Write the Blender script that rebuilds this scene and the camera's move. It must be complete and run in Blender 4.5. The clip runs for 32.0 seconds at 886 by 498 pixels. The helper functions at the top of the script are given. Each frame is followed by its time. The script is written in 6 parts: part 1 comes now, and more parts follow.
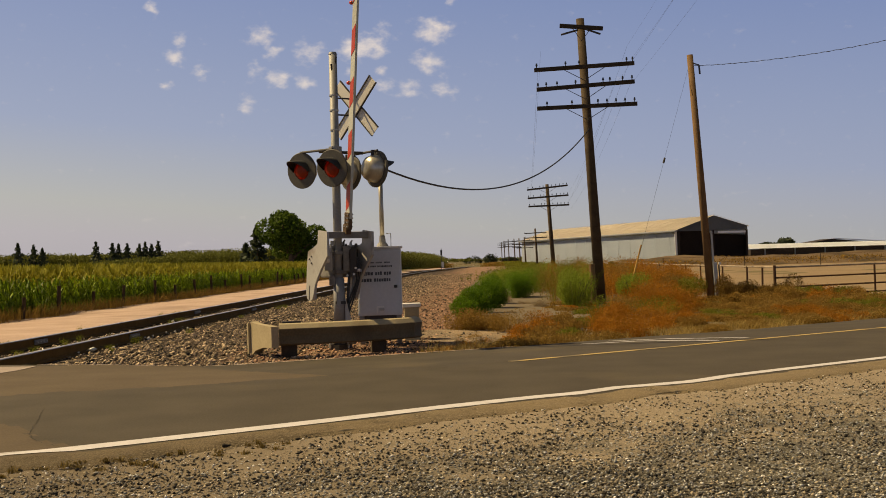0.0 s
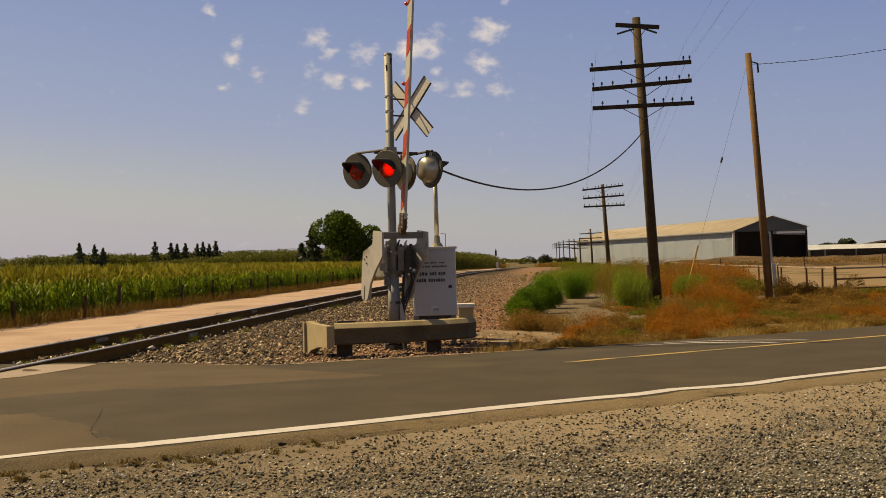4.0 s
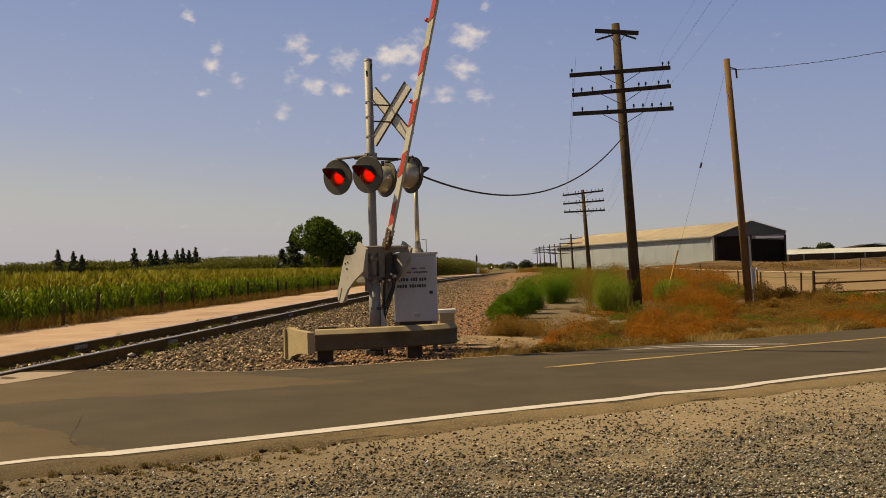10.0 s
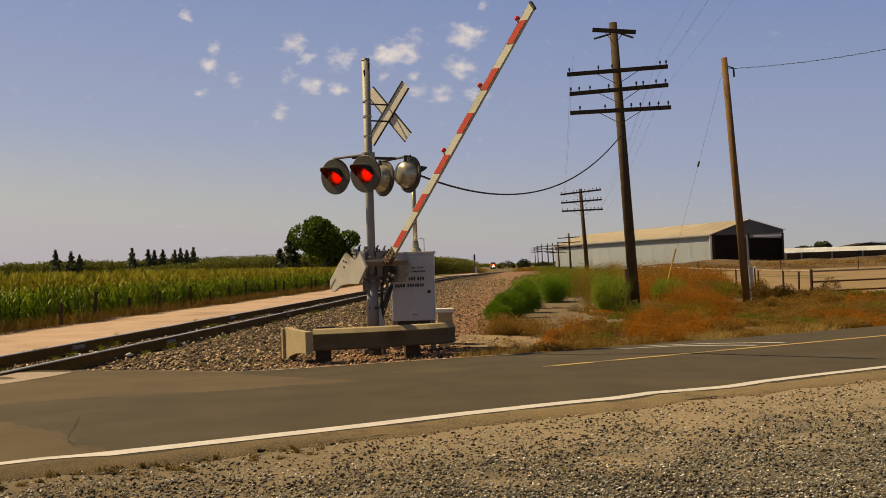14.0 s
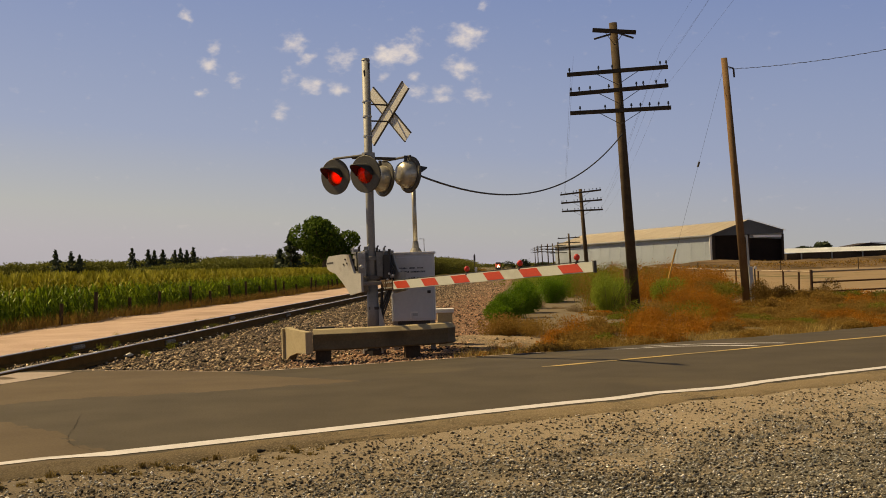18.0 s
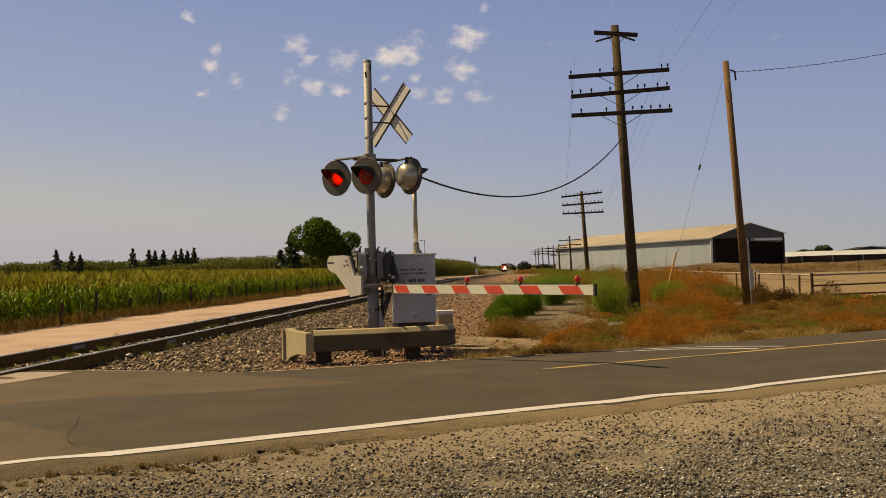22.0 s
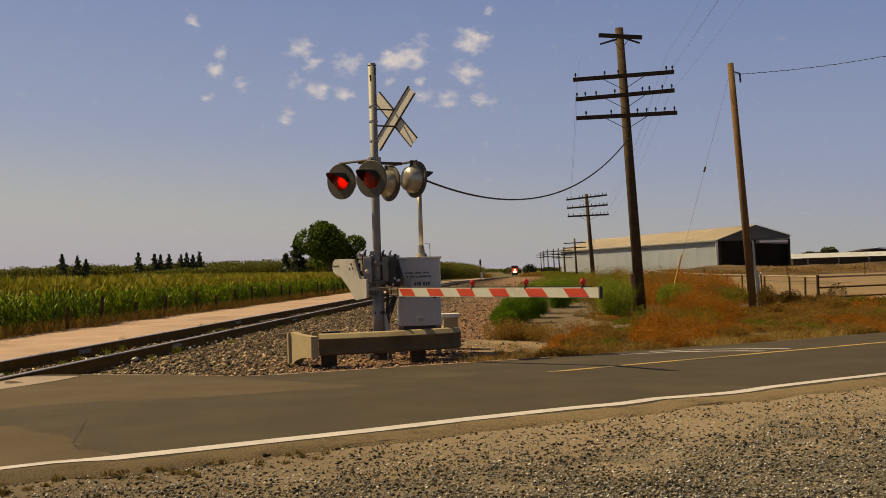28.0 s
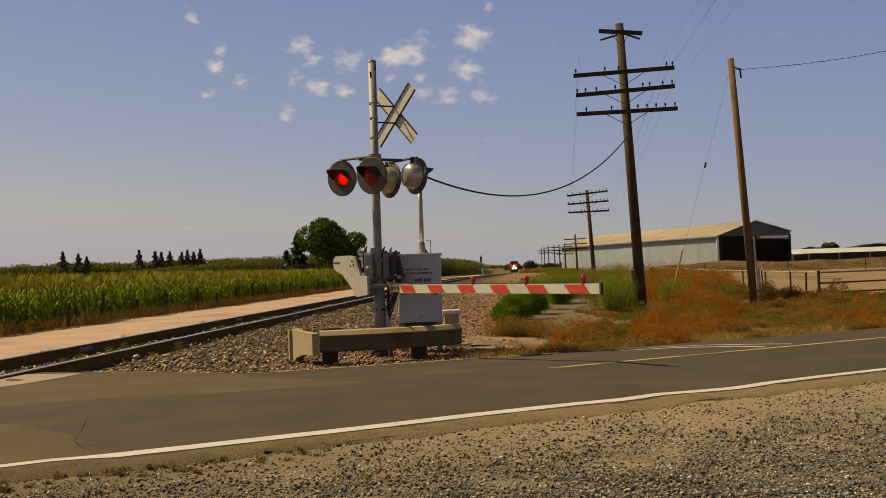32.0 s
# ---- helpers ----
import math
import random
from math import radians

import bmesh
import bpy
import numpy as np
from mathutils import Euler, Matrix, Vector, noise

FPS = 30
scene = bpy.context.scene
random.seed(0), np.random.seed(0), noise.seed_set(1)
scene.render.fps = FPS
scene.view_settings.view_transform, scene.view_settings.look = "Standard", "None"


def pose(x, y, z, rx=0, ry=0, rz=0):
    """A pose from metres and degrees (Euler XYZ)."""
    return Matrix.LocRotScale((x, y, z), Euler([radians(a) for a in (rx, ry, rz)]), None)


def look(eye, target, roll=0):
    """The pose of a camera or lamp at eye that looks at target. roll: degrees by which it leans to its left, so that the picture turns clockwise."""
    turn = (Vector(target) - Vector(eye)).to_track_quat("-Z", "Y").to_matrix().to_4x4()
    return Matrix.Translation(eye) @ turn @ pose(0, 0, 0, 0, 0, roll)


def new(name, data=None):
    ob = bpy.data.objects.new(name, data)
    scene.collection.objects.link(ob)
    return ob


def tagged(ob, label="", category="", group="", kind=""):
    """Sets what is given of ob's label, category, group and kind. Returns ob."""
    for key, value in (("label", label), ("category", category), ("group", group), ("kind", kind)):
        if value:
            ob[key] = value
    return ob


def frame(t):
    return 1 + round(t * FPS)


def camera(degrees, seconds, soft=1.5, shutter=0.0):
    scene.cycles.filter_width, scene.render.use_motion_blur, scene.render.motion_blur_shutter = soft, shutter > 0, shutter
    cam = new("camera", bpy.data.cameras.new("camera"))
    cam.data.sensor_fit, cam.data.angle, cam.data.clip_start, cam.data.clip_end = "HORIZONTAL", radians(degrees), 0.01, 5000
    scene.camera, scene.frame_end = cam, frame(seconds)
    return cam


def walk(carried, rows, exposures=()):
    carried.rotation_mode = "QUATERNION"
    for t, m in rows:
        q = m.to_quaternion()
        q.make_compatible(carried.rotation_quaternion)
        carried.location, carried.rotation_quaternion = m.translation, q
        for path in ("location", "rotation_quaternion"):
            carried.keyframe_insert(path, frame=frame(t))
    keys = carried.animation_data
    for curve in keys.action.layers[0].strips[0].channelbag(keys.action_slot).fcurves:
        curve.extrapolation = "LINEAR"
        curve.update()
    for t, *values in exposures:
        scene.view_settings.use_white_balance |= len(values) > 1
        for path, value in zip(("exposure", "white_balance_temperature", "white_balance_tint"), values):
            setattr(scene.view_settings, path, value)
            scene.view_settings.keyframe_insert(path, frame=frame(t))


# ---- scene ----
EYE = (0.0, 0.0, 1.28)
cam = camera(43.8, 32.0, soft=0.9)
# seconds and the camera's turn in degrees; it stands on one spot and only turns
TURNS = ((0, 90.61, 1.62, 1.73), (0.5, 90.56, 1.58, 1.81), (1, 90.65, 1.60, 3.47), (1.5, 90.72, 1.58, 4.73),
         (2, 90.70, 1.50, 5.02), (2.5, 90.71, 1.53, 5.01), (3, 90.67, 1.54, 5.00), (3.5, 90.70, 1.53, 4.89),
         (5.5, 90.67, 1.56, 3.50), (6, 90.63, 1.60, 3.46), (7, 90.63, 1.60, 3.46), (8, 90.63, 1.60, 3.46),
         (8.5, 90.73, 1.64, 3.55), (9, 90.86, 1.66, 3.63), (9.5, 90.94, 1.63, 3.62), (10, 90.97, 1.70, 3.57),
         (10.5, 90.98, 1.78, 3.55), (11, 90.94, 1.76, 3.51), (11.5, 90.97, 1.76, 3.50), (12, 90.91, 1.73, 3.48),
         (12.5, 90.94, 1.80, 3.48), (13, 90.92, 1.75, 3.45), (13.5, 90.92, 1.80, 3.46), (14, 90.93, 1.81, 3.46),
         (14.5, 90.93, 1.78, 3.46), (16.5, 90.97, 1.74, 3.46), (17, 90.97, 1.74, 3.46), (17.5, 90.97, 1.73, 3.45),
         (18, 90.94, 1.79, 3.46), (18.5, 90.96, 1.71, 3.47), (19, 90.98, 1.59, 3.54), (19.5, 90.98, 1.62, 3.54),
         (20, 90.99, 1.61, 3.54), (20.5, 91.02, 1.54, 3.51), (21, 91.06, 1.56, 3.48), (21.5, 91.04, 1.49, 3.47),
         (22, 91.03, 1.53, 3.49), (22.5, 91.04, 1.46, 3.47), (23, 91.07, 1.52, 3.50), (23.5, 91.17, 1.63, 3.65),
         (24, 91.19, 1.66, 3.78), (24.5, 91.20, 1.71, 3.77), (25.5, 91.20, 1.71, 3.77), (27.5, 91.20, 1.70, 3.76),
         (30, 91.20, 1.71, 3.77), (30.5, 91.19, 1.69, 3.76), (31, 91.19, 1.75, 3.77), (31.5, 90.98, 2.00, 3.77),
         (32, 91.02, 1.87, 3.80))
walk(cam, [(t, pose(*EYE, rx, ry, rz)) for t, rx, ry, rz in TURNS], exposures=((0, 0.15, 8700, 8), (22.1, 0.15, 8700, 8), (22.4, 0.0, 8700, 8), (32, 0.0, 8700, 8)))

# ---------- light ----------
SUN_WAY = Vector((-0.84, 0.20, 1.0)).normalized()      # towards the sun


def make_world():
    w = bpy.data.worlds.new("sky")
    scene.world = w
    w.use_nodes = True
    nt = w.node_tree
    nt.nodes.clear()
    N, L = nt.nodes.new, nt.links.new
    sky = N("ShaderNodeTexSky")
    sky.sky_type = 'NISHITA'
    sky.sun_disc = False
    sky.sun_elevation = math.asin(SUN_WAY.z)
    sky.sun_rotation = math.atan2(SUN_WAY.x, SUN_WAY.y)
    sky.dust_density, sky.ozone_density, sky.air_density = 2.0, 2.0, 1.0
    co = N("ShaderNodeTexCoord")
    # thin valley haze: the blue fades to a pale mauve towards the horizon
    sep = N("ShaderNodeSeparateXYZ")
    L(co.outputs["Generated"], sep.inputs[0])
    ramp = N("ShaderNodeValToRGB")
    tilt = N("ShaderNodeMath")
    tilt.operation = 'MULTIPLY_ADD'
    L(sep.outputs[0], tilt.inputs[0])
    tilt.inputs[1].default_value = 0.09      # the sky is paler on the sun's side
    L(sep.outputs[2], tilt.inputs[2])
    L(tilt.outputs[0], ramp.inputs[0])
    r = ramp.color_ramp
    r.elements[0].position, r.elements[0].color = 0.0, (0.374, 0.400, 0.556, 1)
    r.elements[1].position, r.elements[1].color = 0.26, (0.140, 0.224, 0.545, 1)
    r.elements.new(0.03).color = (0.360, 0.408, 0.516, 1)
    e = r.elements.new(0.10)
    e.color = (0.246, 0.325, 0.597, 1)
    e = r.elements.new(0.42)
    e.color = (0.055, 0.065, 0.10, 1)
    e = r.elements.new(0.9)
    e.color = (0.035, 0.039, 0.052, 1)
    gain = N("ShaderNodeVectorMath")
    gain.operation = 'SCALE'
    L(sky.outputs[0], gain.inputs[0])
    gain.inputs[3].default_value = 0.10
    mix = N("ShaderNodeMix")
    mix.data_type = 'RGBA'
    mix.inputs["Factor"].default_value = 0.85
    L(gain.outputs[0], mix.inputs["A"])
    L(ramp.outputs[0], mix.inputs["B"])
    # small fair-weather clouds: a noise that is cut into puffs, thicker in one band of the sky
    mp = N("ShaderNodeMapping")
    L(co.outputs["Generated"], mp.inputs[0])
    mp.inputs["Scale"].default_value = (1.0, 1.0, 1.6)
    n1 = N("ShaderNodeTexNoise")
    n1.inputs["Scale"].default_value, n1.inputs["Detail"].default_value, n1.inputs["Roughness"].default_value = 80.0, 4.0, 0.55
    L(mp.outputs[0], n1.inputs["Vector"])
    # the puffs' outlines are bent by a coarser noise
    n2 = N("ShaderNodeTexNoise")
    n2.inputs["Scale"].default_value, n2.inputs["Detail"].default_value = 75.0, 3.0
    L(mp.outputs[0], n2.inputs["Vector"])
    off = N("ShaderNodeVectorMath")
    off.operation = 'SUBTRACT'
    L(n2.outputs["Color"], off.inputs[0])
    off.inputs[1].default_value = (0.5, 0.5, 0.5)
    bent = N("ShaderNodeVectorMath")
    bent.operation = 'MULTIPLY_ADD'
    L(off.outputs[0], bent.inputs[0])
    bent.inputs[1].default_value = (0.013, 0.013, 0.010)
    L(co.outputs["Generated"], bent.inputs[2])
    # (heading and height of a puff, its half-width, its strength)
    total = None
    for x, z, size, k in CLOUDS:
        way = Vector((math.sin(radians(x)) * math.cos(radians(z)), math.cos(radians(x)) * math.cos(radians(z)), math.sin(radians(z))))
        d = N("ShaderNodeVectorMath")
        d.operation = 'SUBTRACT'
        L(bent.outputs[0], d.inputs[0])
        d.inputs[1].default_value = way
        sc = N("ShaderNodeVectorMath")
        sc.operation = 'MULTIPLY'
        L(d.outputs[0], sc.inputs[0])
        sc.inputs[1].default_value = (1.0, 1.0, 1.35)
        ln = N("ShaderNodeVectorMath")
        ln.operation = 'LENGTH'
        L(sc.outputs[0], ln.inputs[0])
        m = N("ShaderNodeMapRange")
        m.interpolation_type = 'SMOOTHSTEP'
        L(ln.outputs[1], m.inputs["Value"])
        m.inputs["From Min"].default_value, m.inputs["From Max"].default_value = 0.0, radians(size) * 1.9
        m.inputs["To Min"].default_value, m.inputs["To Max"].default_value = k, 0.0
        if total is None:
            total = m.outputs[0]
        else:
            a = N("ShaderNodeMath")
            a.operation = 'MAXIMUM'
            L(total, a.inputs[0])
            L(m.outputs[0], a.inputs[1])
            total = a.outputs[0]
    # puff strength plus noise, cut at a threshold
    add = N("ShaderNodeMath")
    add.operation = 'MULTIPLY_ADD'
    L(n1.outputs[0], add.inputs[0])
    add.inputs[1].default_value = 1.7
    L(total, add.inputs[2])
    cut = N("ShaderNodeMapRange")
    cut.interpolation_type = 'SMOOTHSTEP'
    L(add.outputs[0], cut.inputs["Value"])
    cut.inputs["From Min"].default_value, cut.inputs["From Max"].default_value = 1.02, 2.45
    cm = N("ShaderNodeMix")
    cm.data_type = 'RGBA'
    L(cut.outputs[0], cm.inputs["Factor"])
    L(mix.outputs["Result"], cm.inputs["A"])
    cm.inputs["B"].default_value = (0.70, 0.68, 0.74, 1)
    bg = N("ShaderNodeBackground")
    bg.inputs["Strength"].default_value = 1.0
    L(cm.outputs["Result"], bg.inputs[0])
    out = N("ShaderNodeOutputWorld")
    L(bg.outputs[0], out.inputs[0])


CLOUDS = ((-16.32, 12.93, 0.34, 0.95), (-15.11, 10.51, 0.52, 0.92), (-13.89, 9.80, 0.36, 0.88), (-15.59, 9.16, 0.34, 0.80), (-14.81, 11.45, 0.44, 0.66), (-10.77, 11.65, 0.70, 0.82),
          (-10.13, 10.85, 0.42, 0.80), (-8.34, 10.81, 0.75, 0.85), (-10.93, 9.95, 0.48, 0.80), (-10.01, 9.53, 0.56, 0.92), (-8.62, 9.33, 0.48, 0.88), (-11.50, 8.22, 0.46, 0.74),
          (-6.15, 10.93, 0.74, 1.05), (-5.40, 11.22, 0.78, 1.05), (-4.82, 10.82, 0.55, 0.92), (-6.26, 9.94, 0.38, 0.74), (-4.61, 9.98, 0.34, 0.72), (-1.89, 11.88, 0.84, 0.98),
          (-2.17, 10.29, 0.72, 0.93), (-4.40, 9.06, 0.52, 0.68), (-3.23, 8.84, 0.70, 0.70), (-1.42, 8.89, 0.70, 0.70), (-0.98, 13.38, 0.28, 0.78), (-4.40, 11.90, 0.62, 0.62))
make_world()
sun = new("sun", bpy.data.lights.new("sun", 'SUN'))
sun.data.energy, sun.data.angle, sun.data.color = 4.9, radians(0.55), (1.0, 0.86, 0.60)
sun.matrix_world = look((0, 0, 60), Vector((0, 0, 60)) - SUN_WAY)


# ---------- materials ----------
def surface(name, c1, c2, scale=6.0, rough=0.8, bump=0.15, metal=0.0, fine=12.0, spread=0.0, dirt=None, dirt_amount=0.45, local=False, size=0.02, crisp=0.14):
    """Two colours mixed by noise at two scales, with relief; spread varies the pieces; dirt stains in patches."""
    m = bpy.data.materials.new(name)
    m.use_nodes = True
    nt = m.node_tree
    N, L = nt.nodes.new, nt.links.new
    b = nt.nodes["Principled BSDF"]
    co = N("ShaderNodeTexCoord").outputs["Object"] if local else N("ShaderNodeNewGeometry").outputs["Position"]
    big, small = N("ShaderNodeTexNoise"), N("ShaderNodeTexNoise")
    for n, s, d in ((big, scale, 4.0), (small, scale * fine, 3.0)):
        n.inputs["Scale"].default_value, n.inputs["Detail"].default_value = s, d
        L(co, n.inputs["Vector"])
    av = N("ShaderNodeMath")
    av.operation = 'MULTIPLY_ADD'
    L(small.outputs[0], av.inputs[0])
    av.inputs[1].default_value = 0.5
    hv = N("ShaderNodeMath")
    hv.operation = 'MULTIPLY'
    L(big.outputs[0], hv.inputs[0])
    hv.inputs[1].default_value = 0.5
    L(hv.outputs[0], av.inputs[2])
    fac = N("ShaderNodeMapRange")
    L(av.outputs[0], fac.inputs["Value"])
    fac.inputs["From Min"].default_value, fac.inputs["From Max"].default_value = 0.5 - crisp, 0.5 + crisp
    mx = N("ShaderNodeMix")
    mx.data_type = 'RGBA'
    L(fac.outputs[0], mx.inputs["Factor"])
    mx.inputs["A"].default_value, mx.inputs["B"].default_value = (*c1, 1), (*c2, 1)
    col = mx.outputs["Result"]
    if dirt:
        st = N("ShaderNodeTexNoise")
        st.inputs["Scale"].default_value, st.inputs["Detail"].default_value = scale * 0.37, 6.0
        L(co, st.inputs["Vector"])
        sf = N("ShaderNodeMapRange")
        L(st.outputs[0], sf.inputs["Value"])
        sf.inputs["From Min"].default_value, sf.inputs["From Max"].default_value = 1.0 - dirt_amount, 1.12 - dirt_amount
        sf.inputs["To Max"].default_value = 0.85
        mx2 = N("ShaderNodeMix")
        mx2.data_type = 'RGBA'
        L(sf.outputs[0], mx2.inputs["Factor"])
        L(col, mx2.inputs["A"])
        mx2.inputs["B"].default_value = (*dirt, 1)
        col = mx2.outputs["Result"]
    if spread:
        rnd = N("ShaderNodeNewGeometry").outputs["Random Per Island"]
        hs = N("ShaderNodeHueSaturation")
        rr = N("ShaderNodeMapRange")
        L(rnd, rr.inputs["Value"])
        rr.inputs["To Min"].default_value, rr.inputs["To Max"].default_value = 1.0 - spread, 1.0 + spread
        L(rr.outputs[0], hs.inputs["Value"])
        L(col, hs.inputs["Color"])
        col = hs.outputs[0]
    L(col, b.inputs["Base Color"])
    b.inputs["Roughness"].default_value, b.inputs["Metallic"].default_value = rough, metal
    b.inputs["Specular IOR Level"].default_value = 0.2 if rough >= 0.8 else 0.5
    if bump:
        bp = N("ShaderNodeBump")
        bp.inputs["Strength"].default_value, bp.inputs["Distance"].default_value = bump, size
        L(av.outputs[0], bp.inputs["Height"])
        L(bp.outputs[0], b.inputs["Normal"])
    return m


def pebbles(name, colors, gap, scale, soil, soil_amount=0.5, axis=(0, 0, 0), span=(0.0, 1.0), end_dark=None, bump=0.8):
    """Packed small stones: every cell has its own colour, the shade between them is painted dark, and soil drifts over
    in patches.
    Along the axis the stones pass from bare (span's start) to drifted over (its end)."""
    m = bpy.data.materials.new(name)
    m.use_nodes = True
    nt = m.node_tree
    N, L = nt.nodes.new, nt.links.new
    b = nt.nodes["Principled BSDF"]
    co = N("ShaderNodeNewGeometry").outputs["Position"]
    wob = N("ShaderNodeTexNoise")
    wob.inputs["Scale"].default_value = scale * 1.3
    L(co, wob.inputs["Vector"])
    sh = N("ShaderNodeVectorMath")
    sh.operation = 'MULTIPLY_ADD'
    L(wob.outputs["Color"], sh.inputs[0])
    sh.inputs[1].default_value = (0.5 / scale,) * 3
    L(co, sh.inputs[2])
    vo = N("ShaderNodeTexVoronoi")
    vo.inputs["Scale"].default_value = scale
    L(sh.outputs[0], vo.inputs["Vector"])
    sep = N("ShaderNodeSeparateColor")
    L(vo.outputs["Color"], sep.inputs[0])
    ramp = N("ShaderNodeValToRGB")
    L(sep.outputs[0], ramp.inputs[0])
    r = ramp.color_ramp
    r.elements[0].color, r.elements[1].color = (*colors[0], 1), (*colors[-1], 1)
    for i, c in enumerate(colors[1:-1]):
        r.elements.new((0.45, 0.82, 0.92)[i]).color = (*c, 1)
    # painted shade between stones: the colour darkens towards each cell's rim
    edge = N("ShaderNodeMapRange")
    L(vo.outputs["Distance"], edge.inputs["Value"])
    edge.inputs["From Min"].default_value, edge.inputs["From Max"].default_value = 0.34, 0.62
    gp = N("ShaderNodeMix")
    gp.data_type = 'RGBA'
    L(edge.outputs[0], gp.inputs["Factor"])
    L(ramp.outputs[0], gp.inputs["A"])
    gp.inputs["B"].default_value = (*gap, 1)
    dot = N("ShaderNodeVectorMath")
    dot.operation = 'DOT_PRODUCT'
    L(co, dot.inputs[0])
    dot.inputs[1].default_value = axis
    way = N("ShaderNodeMapRange")
    L(dot.outputs["Value"], way.inputs["Value"])
    way.inputs["From Min"].default_value, way.inputs["From Max"].default_value = span
    way.inputs["To Min"].default_value, way.inputs["To Max"].default_value = -0.22, 0.22
    st = N("ShaderNodeTexNoise")
    st.inputs["Scale"].default_value, st.inputs["Detail"].default_value, st.inputs["Roughness"].default_value = 1.6, 8.0, 0.72
    L(co, st.inputs["Vector"])
    ad = N("ShaderNodeMath")
    L(st.outputs[0], ad.inputs[0])
    if any(axis):
        L(way.outputs[0], ad.inputs[1])
    else:
        ad.inputs[1].default_value = 0.0
    sf = N("ShaderNodeMapRange")
    L(ad.outputs[0], sf.inputs["Value"])
    sf.inputs["From Min"].default_value, sf.inputs["From Max"].default_value = 0.92 - soil_amount, 1.12 - soil_amount
    sf.inputs["To Max"].default_value = 0.8
    grain = N("ShaderNodeTexNoise")
    grain.inputs["Scale"].default_value, grain.inputs["Detail"].default_value = scale * 2.2, 3.0
    L(co, grain.inputs["Vector"])
    so = N("ShaderNodeMix")
    so.data_type = 'RGBA'
    gm = N("ShaderNodeMapRange")
    L(grain.outputs[0], gm.inputs["Value"])
    gm.inputs["From Min"].default_value, gm.inputs["From Max"].default_value = 0.38, 0.62
    L(gm.outputs[0], so.inputs["Factor"])
    so.inputs["A"].default_value, so.inputs["B"].default_value = (*[k * 0.62 for k in soil], 1), (*[k * 1.25 for k in soil], 1)
    mx = N("ShaderNodeMix")
    mx.data_type = 'RGBA'
    L(sf.outputs[0], mx.inputs["Factor"])
    L(gp.outputs["Result"], mx.inputs["A"])
    L(so.outputs["Result"], mx.inputs["B"])
    col = mx.outputs["Result"]
    if end_dark:
        # colour grows darker towards one end of the shoulder: (axis, from, to, darkest)
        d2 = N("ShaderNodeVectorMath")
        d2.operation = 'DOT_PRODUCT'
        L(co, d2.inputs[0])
        d2.inputs[1].default_value = end_dark[0]
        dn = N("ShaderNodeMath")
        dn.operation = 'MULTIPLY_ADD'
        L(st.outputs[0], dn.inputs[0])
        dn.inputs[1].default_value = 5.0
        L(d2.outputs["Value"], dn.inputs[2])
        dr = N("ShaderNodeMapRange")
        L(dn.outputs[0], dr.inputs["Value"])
        dr.inputs["From Min"].default_value, dr.inputs["From Max"].default_value = end_dark[1] + 2.5, end_dark[2] + 2.5
        dr.inputs["To Min"].default_value, dr.inputs["To Max"].default_value = end_dark[3], 1.0
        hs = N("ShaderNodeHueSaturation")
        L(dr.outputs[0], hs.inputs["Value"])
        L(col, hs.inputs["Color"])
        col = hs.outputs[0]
    L(col, b.inputs["Base Color"])
    b.inputs["Roughness"].default_value = 0.92
    b.inputs["Specular IOR Level"].default_value = 0.2
    hh = N("ShaderNodeMath")
    hh.operation = 'MULTIPLY_ADD'
    L(vo.outputs["Distance"], hh.inputs[0])
    hh.inputs[1].default_value = -1.0
    L(grain.outputs[0], hh.inputs[2])
    bp = N("ShaderNodeBump")
    bp.inputs["Strength"].default_value, bp.inputs["Distance"].default_value = bump, 0.6 / scale
    L(hh.outputs[0], bp.inputs["Height"])
    L(bp.outputs[0], b.inputs["Normal"])
    return m


def leafy(name, c1, c2, scale=0.6, spread=0.35, rough=0.6, through_light=0.25):
    m = surface(name, c1, c2, scale, rough, 0.0, spread=spread)
    b = m.node_tree.nodes["Principled BSDF"]
    b.inputs["Specular IOR Level"].default_value = 0.12
    if through_light:
        nt = m.node_tree
        tr = nt.nodes.new("ShaderNodeBsdfTranslucent")
        src = b.inputs["Base Color"].links[0].from_socket
        nt.links.new(src, tr.inputs[0])
        ms = nt.nodes.new("ShaderNodeMixShader")
        ms.inputs[0].default_value = through_light
        nt.links.new(b.outputs[0], ms.inputs[1])
        nt.links.new(tr.outputs[0], ms.inputs[2])
        nt.links.new(ms.outputs[0], nt.nodes["Material Output"].inputs[0])
    return m


def glowing(name, color, strength, rough=0.3, spot=0.0, body=None):
    """A lamp; with spot, its light gathers within that radius of the middle of the lens."""
    m = bpy.data.materials.new(name)
    m.use_nodes = True
    nt = m.node_tree
    b = nt.nodes["Principled BSDF"]
    b.inputs["Base Color"].default_value = (*(body or color), 1)
    b.inputs["Emission Color"].default_value = (*color, 1)
    b.inputs["Emission Strength"].default_value = strength
    b.inputs["Roughness"].default_value = rough
    if spot:
        co = nt.nodes.new("ShaderNodeTexCoord")
        ln = nt.nodes.new("ShaderNodeVectorMath")
        ln.operation = 'LENGTH'
        nt.links.new(co.outputs["Object"], ln.inputs[0])
        mr = nt.nodes.new("ShaderNodeMapRange")
        mr.interpolation_type = 'SMOOTHSTEP'
        nt.links.new(ln.outputs[1], mr.inputs["Value"])
        mr.inputs["From Min"].default_value, mr.inputs["From Max"].default_value = 0.02, spot
        mr.inputs["To Min"].default_value, mr.inputs["To Max"].default_value = strength, strength * 0.05
        nt.links.new(mr.outputs[0], b.inputs["Emission Strength"])
    return m


